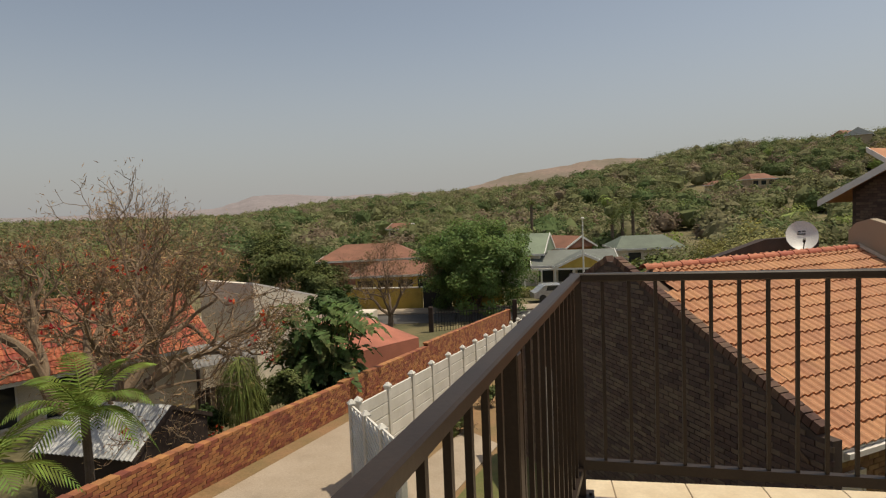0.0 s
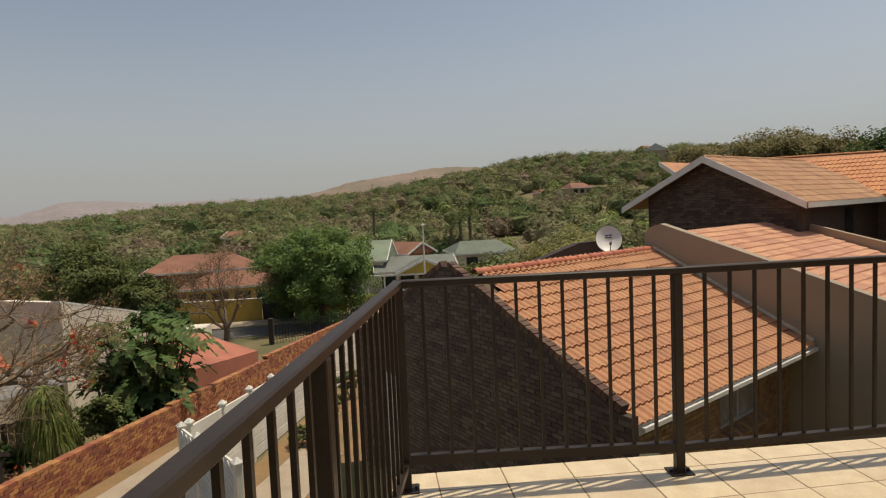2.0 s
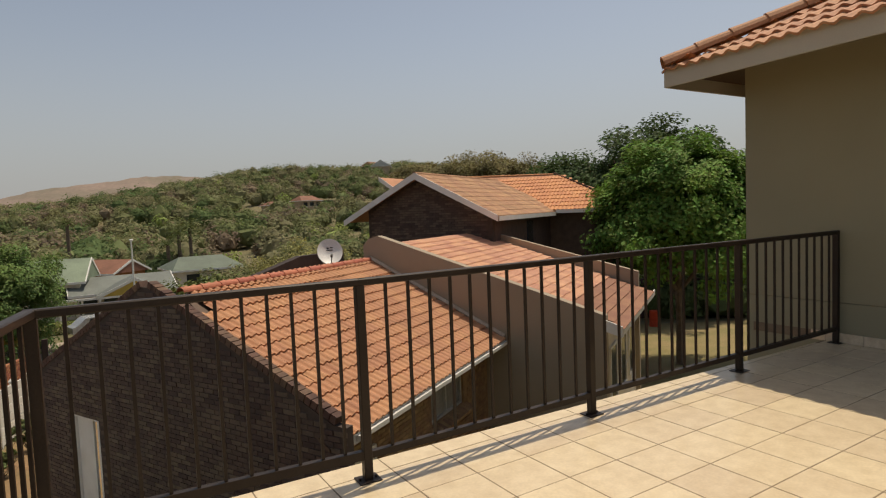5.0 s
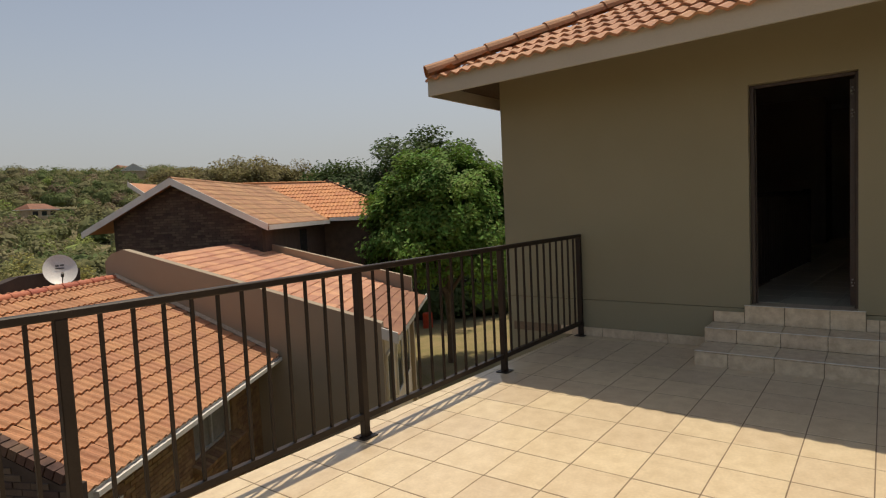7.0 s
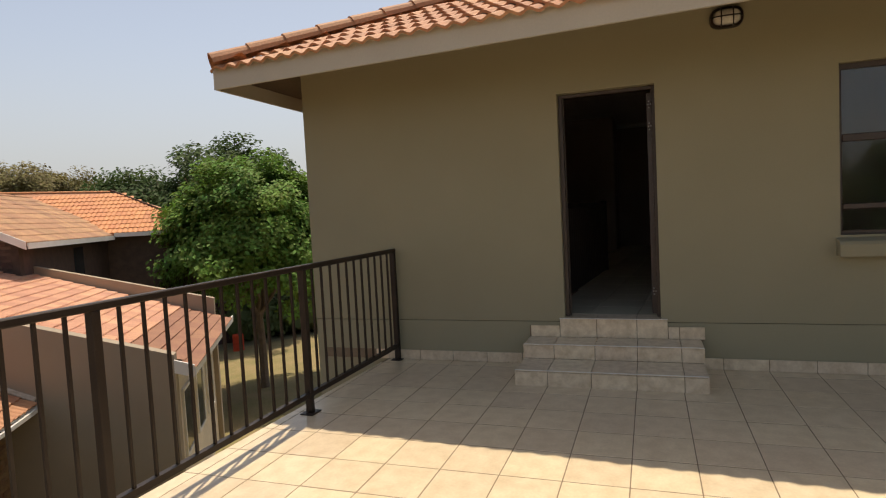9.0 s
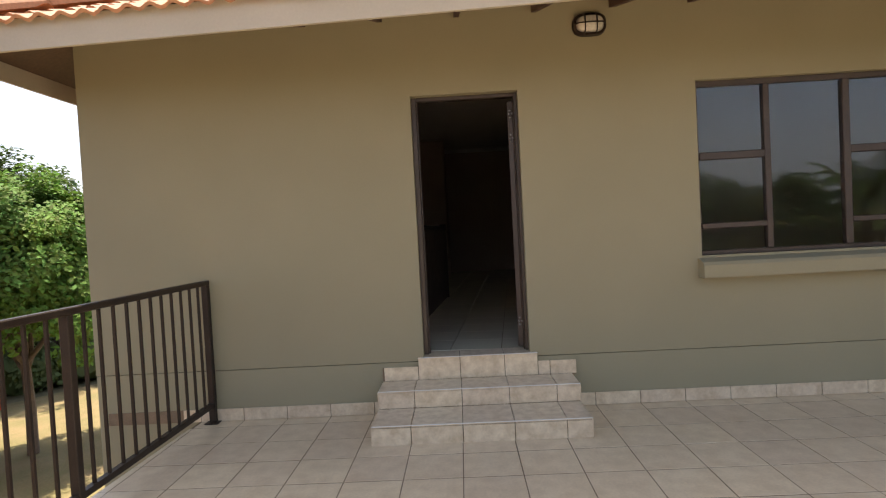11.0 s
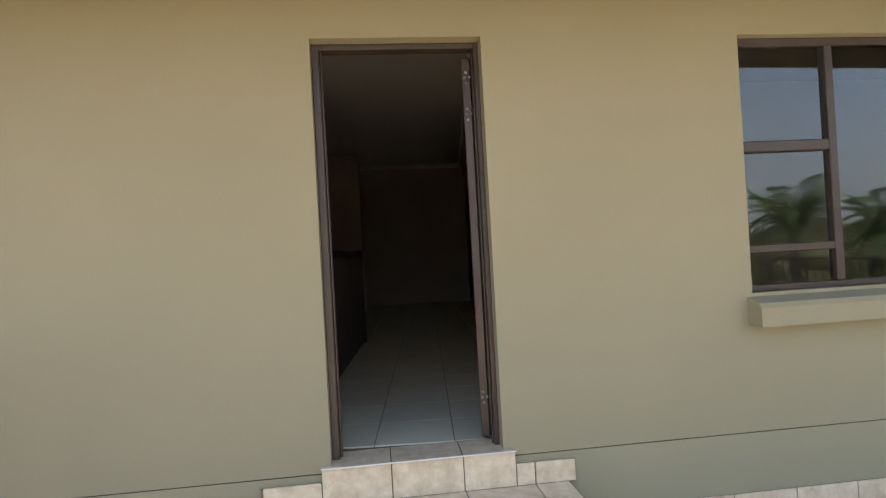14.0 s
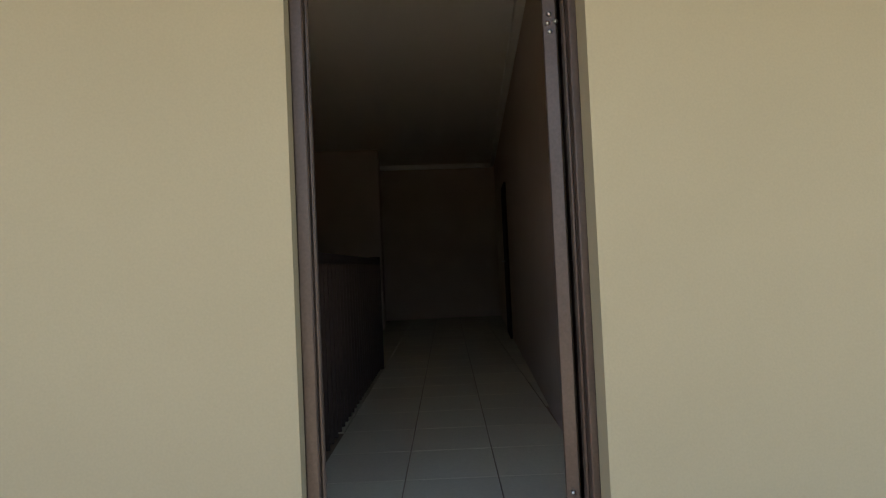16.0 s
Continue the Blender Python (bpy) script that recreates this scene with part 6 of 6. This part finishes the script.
# yellow street wall with a dark gate, and the clipped hedge before the porch
yw = thing("street_wall", (-12.5, 48.7, -6.7), "yellow plastered street wall with a dark sliding gate", "wall")
keep(yw, part("wall", boxes(((-20.0, 48.6, -7.0), (-8.7, 48.82, -4.95)), ((-6.2, 48.9, -7.0), (-2.0, 49.1, -5.3))), M_YELLOW, None),
     part("coping", boxes(((-20.05, 48.55, -4.95), (-8.65, 48.87, -4.87)), ((-6.25, 48.85, -5.3), (-2.0, 49.15, -5.22))), M_CREAM, None),
     part("gate", boxes(((-8.65, 48.74, -6.75), (-6.25, 48.80, -4.9))), M_BLACK, None, "dark steel gate leaf"))
rng = np.random.default_rng(91)
hg = thing("hedge", (2.5, 54.0, -6.7), "low clipped yellow-green hedge before the porch", "hedge")
q = rng.uniform((-4.5, -0.35, -0.1), (4.5, 0.35, 0.95), (5200, 3))
part("foliage", leaves_mesh("foliage", q, 0.09, L_PONY, rng, facing=q * np.array((0, 1.4, 1.0)) + np.array((0, 0, 0.2))), L_PONY, hg)
for x, y, top, fl, n, sd in ((0.3, 97.7, 1.7, 1.7, 20, 31), (13.0, 87.5, -0.2, 2.6, 16, 32), (14.6, 88.5, 0.6, 2.4, 16, 33), (11.4, 86.0, -1.6, 2.4, 15, 34)):
    zg = ground_z(x, y)
    palm("tall_palm", (x, y, zg), top - zg, 0.22, n, fl, "tall feather palm among the far gardens", sd, material=L_MID)
sl_ = thing("street_lamp", (4.93, 55.4, G), "pale tapered concrete street lamp post", "street lamp")
part("pole", tube(bmesh.new(), [(0, 0, -0.3), (0, 0, 6.7)], 0.09, 0.06, sides=8), M_PRECAST, sl_)
part("lantern", boxes(((-0.13, -0.5, 6.68), (0.13, 0.1, 6.84)), bevel=0.05), M_WHITE, sl_)
car = thing("parked_car", (2.2, 51.6, G + 0.02), "small silver car parked at the kerb", "car", turn=14)
M_CAR = mat("silver_car_paint", (0.5, 0.51, 0.53), 0.25, metal=0.5, bump=0)
bm = bmesh.new()
prof = [(-2.0, 0.3), (-2.0, 0.75), (-1.7, 0.85), (-1.1, 1.35), (0.4, 1.38), (1.1, 0.9), (1.9, 0.75), (2.0, 0.35)]
prism(bm, [(x, -0.8, z) for x, z in prof], (0, 1.6, 0))
part("body", bm, M_CAR, car)
for x in (-1.25, 1.25):
    for y in (-0.82, 0.66):
        bm = bmesh.new()
        bmesh.ops.create_cone(bm, cap_ends=True, segments=16, radius1=0.3, radius2=0.3, depth=0.18, matrix=pose(x, y + 0.08, 0.3, 90, 0, 0))
        part("wheel", bm, M_BLACK, car)
part("windscreen", prism(bmesh.new(), [(-0.95, -0.815, 0.92), (0.85, -0.815, 0.92), (0.35, -0.815, 1.3), (-0.85, -0.815, 1.3)], (0, 1.63, 0)), M_DARKGLASS, car)

# ---- wooded hillside: trees nobody could count ----
def blob(level):
    bm = bmesh.new()
    bmesh.ops.create_icosphere(bm, subdivisions=level, radius=1)
    v, f = np.array([q.co for q in bm.verts]), np.array([[q.index for q in p.verts] for p in bm.faces])
    bm.free()
    return v, f
CORES = {1: blob(1), 2: blob(2)}

def quads(name, pts, facing, size, rng):
    """Small four-cornered leaf sprays, one at each point."""
    n = len(pts)
    w = facing + rng.normal(0, 0.5, (n, 3))
    w /= np.linalg.norm(w, axis=1)[:, None]
    a = np.cross(w, rng.normal(size=(n, 3)))
    a /= np.linalg.norm(a, axis=1)[:, None]
    b = np.cross(a, w)
    k = size * rng.uniform(0.5, 1.4, (n, 1))
    v = np.stack([pts - a * k, pts + b * k * 0.6, pts + a * k, pts - b * k * 0.6], 1).reshape(-1, 3)
    return v, np.arange(n * 4, dtype=np.int64).reshape(-1, 4)

def woods(name, count, r0, r1, a0, a1, material, seed, size=(2.2, 4.2), leaf=0.35, per=90, label="", reject=None):
    """Lobed crowns of leaf sprays round a small dark core, joined into one mass."""
    rng = np.random.default_rng(seed)
    out, face, V, F, base = [], [], [], [], 0
    n = 0
    while n < count:
        r = math.sqrt(rng.uniform(r0 * r0, r1 * r1))
        a = radians(rng.uniform(a0, a1))
        x, y = r * math.cos(a), r * math.sin(a)
        if reject and reject(x, y):
            n += 0.2
            continue
        s = rng.uniform(*size)
        mid = np.array((x, y, ground_z(x, y) + s * 0.5))
        wide = np.array((rng.uniform(0.85, 1.2), rng.uniform(0.85, 1.2), rng.uniform(0.6, 1.0)))
        v, f = CORES[2 if r < 110 else 1]
        V.append(mid + v * s * 0.62 * wide + rng.normal(0, 0.06 * s, v.shape))
        F.append(f + base)
        base += len(v)
        lobes = rng.normal(size=(9, 3))
        lobes[:, 2] = np.abs(lobes[:, 2]) * 0.9 - 0.15
        lobes /= np.linalg.norm(lobes, axis=1)[:, None]
        k = int(per * max(0.5, 1 - r / 650))
        q = rng.normal(size=(k, 3)) + np.array((0, 0, 0.3))
        q /= np.linalg.norm(q, axis=1)[:, None]
        lr = s * rng.uniform(0.3, 0.52, (9, 1))
        pick = rng.integers(0, 9, k)
        out.append(mid + lobes[pick] * s * 0.55 * wide + q * lr[pick] * rng.uniform(0.7, 1.12, (k, 1)))
        face.append(q + lobes[pick] * 0.4 + np.array((0, 0, 0.35)))
        n += 1
    v, f = quads(name, np.vstack(out), np.vstack(face), leaf, rng)
    faces = [tuple(q) for q in f.tolist()] + [tuple(q) for q in (np.vstack(F) + len(v)).tolist()]
    me = bpy.data.meshes.new(name)
    me.from_pydata(np.vstack([v, *V]), [], faces)
    me.materials.append(material)
    return tagged(new(name, me), label, "trees", kind="stuff")

def woodmat(name, base, var):
    m = mat(name, base, 0.8, var=var, scale=0.05, fine=0.5, grain=0.2, island=0.22, bump=0, spec=0.05)
    n, l = m.node_tree.nodes, m.node_tree.links
    t, x = n.new("ShaderNodeBsdfTranslucent"), n.new("ShaderNodeMixShader")
    l.new(n["Principled BSDF"].inputs["Base Color"].links[0].from_socket, t.inputs["Color"])
    x.inputs[0].default_value = 0.35
    l.new(n["Principled BSDF"].outputs[0], x.inputs[1]), l.new(t.outputs[0], x.inputs[2]), l.new(x.outputs[0], n["Material Output"].inputs[0])
    return m
W_MID = woodmat("bushveld_green", (0.181, 0.214, 0.093), (0.236, 0.219, 0.115))
W_DARK = woodmat("evergreen_green", (0.115, 0.165, 0.068), (0.159, 0.187, 0.082))
W_OLIVE = woodmat("thorn_olive", (0.258, 0.236, 0.137), (0.208, 0.208, 0.110))
W_DRY = woodmat("leafless_brown", (0.280, 0.214, 0.153), (0.236, 0.192, 0.132))
W_FRESH = woodmat("spring_green", (0.252, 0.329, 0.099), (0.297, 0.318, 0.121))

def clear(x, y):
    for hx, hy, rr in ((63.2, 180.3, 8), (51.9, 178.4, 6), (160, 333, 15), (88, 150, 9), (133.5, 269, 12), (-27.7, 127.6, 10), (6, 78, 7), (13.5, 75, 4), (-19, 70, 11), (-4.2, 65.6, 9), (4.4, 63.6, 10)):
        d = math.hypot(hx, hy)
        t = (x * hx + y * hy) / d
        off = abs(x * hy - y * hx) / d
        if d - rr * 1.1 < t < d + 6 and off < rr * 0.6:
            return True
    return False
woods("woodland", 1000, 84, 400, 46, 140, W_MID, 101, (2.4, 5.2), 0.36, 330, "mixed green bushveld trees over the hillside", clear)
woods("dark_woodland", 640, 84, 400, 46, 140, W_DARK, 102, (2.2, 5.2), 0.36, 330, "dark evergreen trees over the hillside", clear)
woods("olive_scrub", 900, 84, 410, 46, 145, W_OLIVE, 103, (2.2, 4.8), 0.36, 330, "olive and grey thorn scrub over the hillside", clear)
woods("dry_scrub", 520, 90, 420, 46, 140, W_DRY, 104, (2.0, 4.4), 0.36, 330, "dry brown leafless scrub", clear)
woods("fresh_woodland", 120, 84, 330, 50, 130, W_FRESH, 109, (1.8, 3.6), 0.34, 300, "bright spring green trees among the houses", clear)
woods("valley_trees", 90, 64, 92, 80, 135, W_DARK, 105, (1.8, 3.4), 0.22, 700, "dark green trees among far gardens", clear)
woods("valley_scrub", 60, 62, 92, 58, 80, W_OLIVE, 110, (1.3, 2.6), 0.2, 520, "olive scrub among far gardens", clear)
woods("side_woodland", 150, 55, 160, 20, 62, W_DARK, 106, (2.4, 4.4), 0.3, 420, "dark trees beyond the neighbouring house", clear)
woods("rear_woodland", 420, 40, 330, 140, 250, W_MID, 107, (2.4, 5.2), 0.5, 130, "green trees behind the drive side", clear)
woods("lawn_hedge", 60, 40, 50, 16, 44, W_DARK, 108, (1.6, 2.6), 0.16, 700, "dark hedge at the end of the lawn")

structure("boundary_wall", prism(bmesh.new(), [(25.0, 33.0, -6.6), (43.0, 15.0, -6.6), (43.0, 15.0, -3.4), (25.0, 33.0, -3.4)], (0.15, 0.15, 0)), M_GABLE, "dark brown brick boundary wall behind the lawn", "wall")
# far hills
def far_ridge(name, r, prof, material, label):
    bm = bmesh.new()
    rows = []
    for i in range(len(prof) * 8 - 7):
        t = i / 8
        k = min(int(t), len(prof) - 2)
        az = prof[k][0] + (prof[k + 1][0] - prof[k][0]) * (t - k)
        el = prof[k][1] + (prof[k + 1][1] - prof[k][1]) * (t - k)
        h = 1.5 + r * math.tan(radians(el)) + r * 0.0016 * noise.noise((i * 0.35, r * 0.01, 0))
        c, s = math.cos(radians(az)), math.sin(radians(az))
        rows.append([bm.verts.new(((r * 0.72) * c, (r * 0.72) * s, -45)), bm.verts.new(((r * 0.88) * c, (r * 0.88) * s, h * 0.5)), bm.verts.new((r * c, r * s, h)), bm.verts.new((r * 1.2 * c, r * 1.2 * s, -45))])
    for q, w in zip(rows, rows[1:]):
        for j in range(3):
            bm.faces.new((q[j], q[j + 1], w[j + 1], w[j]))
    structure(name, bm, material, label, "hill", True)
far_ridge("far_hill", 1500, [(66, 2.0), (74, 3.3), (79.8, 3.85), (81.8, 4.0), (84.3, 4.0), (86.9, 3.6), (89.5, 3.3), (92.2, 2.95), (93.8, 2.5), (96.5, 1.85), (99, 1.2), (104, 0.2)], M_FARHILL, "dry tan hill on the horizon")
far_ridge("far_hill_2", 3200, [(90, 0.8), (97, 1.7), (100.4, 1.72), (105.8, 1.7), (108.4, 1.6), (113.6, 1.95), (116.1, 1.9), (117.6, 1.4), (119.6, 0.85), (124, 0.75), (140, 0.6)], M_FARHAZE, "reddish plateau on the horizon, coloured as if through haze")

# ---- pieces: floor tiles, skirting, roof tiles, bricks ----
floor_ob = bpy.data.objects["terrace_floor"]
TX0, TXS, TY0, TYS = 3.53, 0.373, 1.19, 0.35
def bevel_box(name, w, d, h, material, b=0.003):
    x, y = w / 2, d / 2
    v = [(-x, -y, -h), (x, -y, -h), (x, y, -h), (-x, y, -h), (-x, -y, -b), (x, -y, -b), (x, y, -b), (-x, y, -b), (-x + b, -y + b, 0), (x - b, -y + b, 0), (x - b, y - b, 0), (-x + b, y - b, 0)]
    f = [(8, 9, 10, 11)]
    for i in range(4):
        j = (i + 1) % 4
        f += [(i, j, j + 4, i + 4), (i + 4, j + 4, j + 8, i + 8)]
    return mesh(name, v, f, material)
full = bevel_box("floor_tile", TXS - 0.008, TYS - 0.006, 0.009, M_TILE, 0.0015)
mine, V, F = [], [], []
for i in range(-12, 12):
    for j in range(-16, 9):
        x0, x1 = TX0 + TXS * i + 0.004, TX0 + TXS * (i + 1) - 0.004
        y0, y1 = TY0 + TYS * j + 0.003, TY0 + TYS * (j + 1) - 0.003
        x1 = min(x1, XW - 0.002)
        if x0 >= XW - 0.02 or y0 >= back_y(x1) - 0.02 or y0 < Y0:
            continue
        left = rail_x((y0 + y1) / 2) - 0.12
        if x1 < left + 0.03:
            continue
        whole = x0 > left + 0.06 and x1 - x0 > TXS - 0.009 and y1 < back_y(x1)
        if j >= -8 and whole:
            o = new("floor_tile", full)
            o.location = ((x0 + x1) / 2, (y0 + y1) / 2, random.uniform(-0.0007, 0.0007))
            mine.append(o)
        else:
            a, b = max(x0, rail_x(y0) - 0.12), max(x0, rail_x(y1) - 0.12)
            ya, yb = min(y1, back_y(b)), min(y1, back_y(x1))
            k = len(V)
            V += [(a, y0, 0), (x1, y0, 0), (x1, yb, 0), (b, ya, 0), (a, y0, -0.009), (x1, y0, -0.009), (x1, yb, -0.009), (b, ya, -0.009)]
            F += [(k, k + 1, k + 2, k + 3), (k, k + 4, k + 5, k + 1), (k + 1, k + 5, k + 6, k + 2), (k + 2, k + 6, k + 7, k + 3), (k + 3, k + 7, k + 4, k)]
rest = tagged(new("cut_tiles", mesh("cut_tiles", V, F, M_TILE)), kind="stuff")
keep(floor_ob, rest, *mine)
# skirting tiles
sk = tagged(new("skirting", bm_mesh("skirting", boxes(((XW - 0.004, -3.95, 0.0), (XW + 0.002, 0.62, 0.098)), ((XW - 0.004, 2.17, 0.0), (XW + 0.002, 4.4, 0.098)))  , M_GROUT)), "tiled skirting along the house wall", "skirting", kind="structure")
mine = []
for j in range(-15, 8):
    y0, y1 = TY0 + TYS * j + 0.0025, TY0 + TYS * (j + 1) - 0.0025
    for lo, hi in ((-3.95, 0.655), (2.165, 3.78)):
        a, b = max(y0, lo), min(y1, hi)
        if b - a > 0.03:
            mine.append(part("skirting_tile", boxes(((XW - 0.012, a, 0.002), (XW - 0.004, b, 0.1)), bevel=0.0015), M_STEPTILE, None))
keep(sk, *mine)
# corridor floor tiles
cf = bpy.data.objects["corridor_floor"]
itile = bevel_box("floor_tile", 0.425, 0.425, 0.009, M_INTILE, 0.0015)
mine = []
for i in range(22):
    for j in range(-3, 5):
        m = pose(7.72, 1.19, FZ, 0, 0, -5) @ Matrix.Translation((0.17 + i * 0.43, 0.215 + j * 0.43, 0))
        if m.translation.x < 17.0 and cor_r(m.translation.x) - 0.2 < m.translation.y < 2.1 and m.translation.x > 7.86:
            o = new("floor_tile", itile)
            o.matrix_world = m
            mine.append(o)
keep(cf, *mine)

# house roof
hr = tagged(new("house_roof", None), "orange clay tiled house roof with rounded hip tiles", "roof", kind="structure")
TT = tile_mesh("roof_tile", 0.30, 0.35, M_ROOF, rolls=2, amp=0.032)
e0 = Vector((eave_x(4.9), 4.91, 0))
ed = Vector((eave_x(-6) - eave_x(4.93), -10.93, 0)).normalized()
ein = Vector((-ed.y, ed.x, 0))
up = (ein * math.cos(PITCH) + Vector((0, 0, math.sin(PITCH))))
lay_tiles(hr, TT, Vector((e0.x, e0.y, EZ + 0.15)) - ein * 0.035 , ed, up, 36, 12, 0.30, 0.32, limit=300, inside=lambda x, y: x > y * 0.9 - 0.15)
up2 = Vector((0, -math.cos(PITCH), math.sin(PITCH)))
lay_tiles(hr, TT, (e0.x, 4.94, EZ + 0.15), (1, 0, 0), up2, 30, 12, 0.30, 0.32, limit=0, inside=lambda x, y: x > y * 0.9)
ridge_run(hr, (e0.x - 0.0, 4.92, EZ + 0.23), (RX, RYN, EZ + 0.28 + 5.7 * TP), 0.105, M_ROOF, 0.36, "hip_tile")

# annexe roof
TA = tile_mesh("roof_tile", 0.33, 0.30, M_ROOF, amp=0.042, lip=0.032)
sp = ax(0, AU, AR) - ax(0, 0, AE)
lay_tiles(annexe, TA, ax(-6.6, -0.055, AE + 0.03), DD, sp, 20, 15, 0.328, 0.27, inside=lambda x, y: x > y * 0.24 + (0.34 if y < 0.6 else 0.05))
lay_tiles(annexe, TA, ax(-5.6, 2 * AU, AE - 0.03), DD, ax(0, AU, AR) - ax(0, 2 * AU, AE), 17, 15, 0.328, 0.27, limit=0)
ridge_run(annexe, ax(-5.75, AU, AR + 0.02), ax(-0.02, AU, AR + 0.02), 0.078, M_RIDGE)
# wing roof
TW = tile_mesh("roof_tile", 0.325, 0.30, M_ROOFPALE, amp=0.04, lip=0.03)
sp = ax(0, -3.03, 0.74) - ax(0, 2.5, -1.09)
lay_tiles(wing, TW, ax(0.26, 2.55, -1.11), DD, sp, 16, 22, 0.324, 0.264, inside=lambda x, y: y > 1.25)
TV = tile_mesh("roof_tile", 0.325, 0.30, M_NEWTILE, rolls=3, amp=0.02, lip=0.03)
lay_tiles(wing, TV, ax(0.26, 2.55, -1.11), DD, sp, 16, 5, 0.324, 0.264, inside=lambda x, y: y <= 1.25)
lay_tiles(wing, TV, ax(-0.065, 2.55, -1.11), DD, sp, 1, 1, 0.324, 0.264)

# clinker bricks of the annexe gable
gable = gw
brick_me = bevel_box("brick", 0.212, 0.066, 0.03, M_GABLE, 0.004)
RB = Matrix(((GA.x, 0, -GN.x, 0), (GA.y, 0, -GN.y, 0), (0, 1, 0, 0), (0, 0, 0, 1)))
def gtop(s):
    return float(np.interp(s, [-0.16, 0.06, 3.85, 4.15, 7.95], [-1.16, -1.14, 0.50, 0.50, -1.36]))
mine, V, F = [], [], []
co = np.array([v.co for v in brick_me.vertices])
fs = [tuple(p.vertices) for p in brick_me.polygons]
spots = []
r = 0
z = 0.46
while z > -4.4:
    s = -0.05 + (0.112 if r % 2 else 0)
    while s < 7.9:
        if z + 0.05 < gtop(s - 0.1) and z + 0.05 < gtop(s + 0.1) and not (DOOR0 - 0.1 < s < DOOR1 + 0.1 and z < DOORZ + 0.02):
            spots.append((s, z))
        s += 0.224
    z -= 0.077
    r += 1
spots.sort(key=lambda q: math.hypot(q[0], q[1] + 0.8))
for i, (s, z) in enumerate(spots):
    m = Matrix.Translation(ga(s, z, 0.012 + random.uniform(-0.003, 0.004))) @ RB
    if i < 300:
        o = new("brick", brick_me)
        o.matrix_world = m
        mine.append(o)
    else:
        k = len(V)
        V += [m @ Vector(c) for c in co]
        F += [tuple(k + j for j in f) for f in fs]
mine.append(tagged(new("bricks", mesh("bricks", V, F, M_GABLE)), kind="stuff"))
bpy.context.view_layer.update()
for o in mine:
    o.parent = gable
    o.matrix_parent_inverse = gable.matrix_world.inverted()
# coping bricks on edge down the gable's slopes
for (s0, z0), (s1, z1) in (((0.0, -1.10), (3.9, 0.53)), ((4.1, 0.53), (7.95, -1.32))):
    n = int(math.hypot(s1 - s0, z1 - z0) / 0.115)
    mine = []
    for i in range(n):
        t = (i + 0.5) / n
        p = ga(s0 + (s1 - s0) * t, z0 + (z1 - z0) * t + 0.02)
        a = math.degrees(math.atan2(z1 - z0, s1 - s0))
        m = Matrix.Translation(p + GN * 0.11) @ Matrix(((GA.x, GN.x, 0, 0), (GA.y, GN.y, 0, 0), (0, 0, 1, 0), (0, 0, 0, 1))) @ pose(0, 0, 0, 0, -a, 0)
        mine.append(part("coping_brick", boxes(((-0.05, -0.125, -0.05), (0.05, 0.025, 0.05 + random.uniform(0, 0.012))), m=m), M_COPING, None))
    keep(annexe, *mine)

def brick_face(parent, face, spots, material, limit):
    """Bricks laid on a wall's face, given as (along, height): the first ones parts, the rest joined."""
    me = bevel_box("brick", 0.212, 0.066, 0.03, material, 0.004)
    co, fs = [v.co.copy() for v in me.vertices], [tuple(p.vertices) for p in me.polygons]
    mine, V, F = [], [], []
    for i, (a, z) in enumerate(spots):
        m = face @ Matrix.Translation((a, z, 0.012 + random.uniform(-0.003, 0.004)))
        if i < limit:
            o = new("brick", me)
            o.matrix_world = m
            mine.append(o)
        else:
            k = len(V)
            V += [m @ c for c in co]
            F += [tuple(k + j for j in f) for f in fs]
    if V:
        mine.append(tagged(new("bricks", mesh("bricks", V, F, material)), kind="stuff"))
    keep(parent, *mine)

def courses(a0, a1, z0, z1, inside):
    """Places of bricks in stretcher bond."""
    return [(a0 + 0.112 * (r % 2) + 0.224 * c, z0 + 0.077 * r) for r in range(int((z1 - z0) / 0.077)) for c in range(int((a1 - a0) / 0.224)) if inside(a0 + 0.112 * (r % 2) + 0.224 * c, z0 + 0.077 * r)]

p = ax(0, -0.55, 0)
front = Matrix(((DD.x, 0, UU.x, p.x), (DD.y, 0, UU.y, p.y), (0, 1, 0, 0), (0, 0, 0, 1)))
spots = courses(-6.2, 0.0, -4.3, AE - 0.14, lambda a, z: not (-3.06 < a < -1.14 and -2.74 < z < -1.72) and not (-5.87 < a < -4.73 and z < -2.06) and a < -0.11)
spots.sort(key=lambda q: abs(q[0] + 1.6) + abs(q[1] + 2.6))
brick_face(annexe, front, spots, M_BROWNBRICK, 280)
p = ax(4.73, 0, 0)
side_face = Matrix(((UU.x, 0, -DD.x, p.x), (UU.y, 0, -DD.y, p.y), (0, 1, 0, 0), (0, 0, 0, 1)))
brick_face(house, side_face, courses(-6.5, -2.1, -0.6, 2.6, lambda u, z: z + 0.1 < float(np.interp(u, [-6.6, NA, -2.09], [1.6, 2.6, 1.35])) and -6.48 < u < -2.2), M_GABLE, 0)
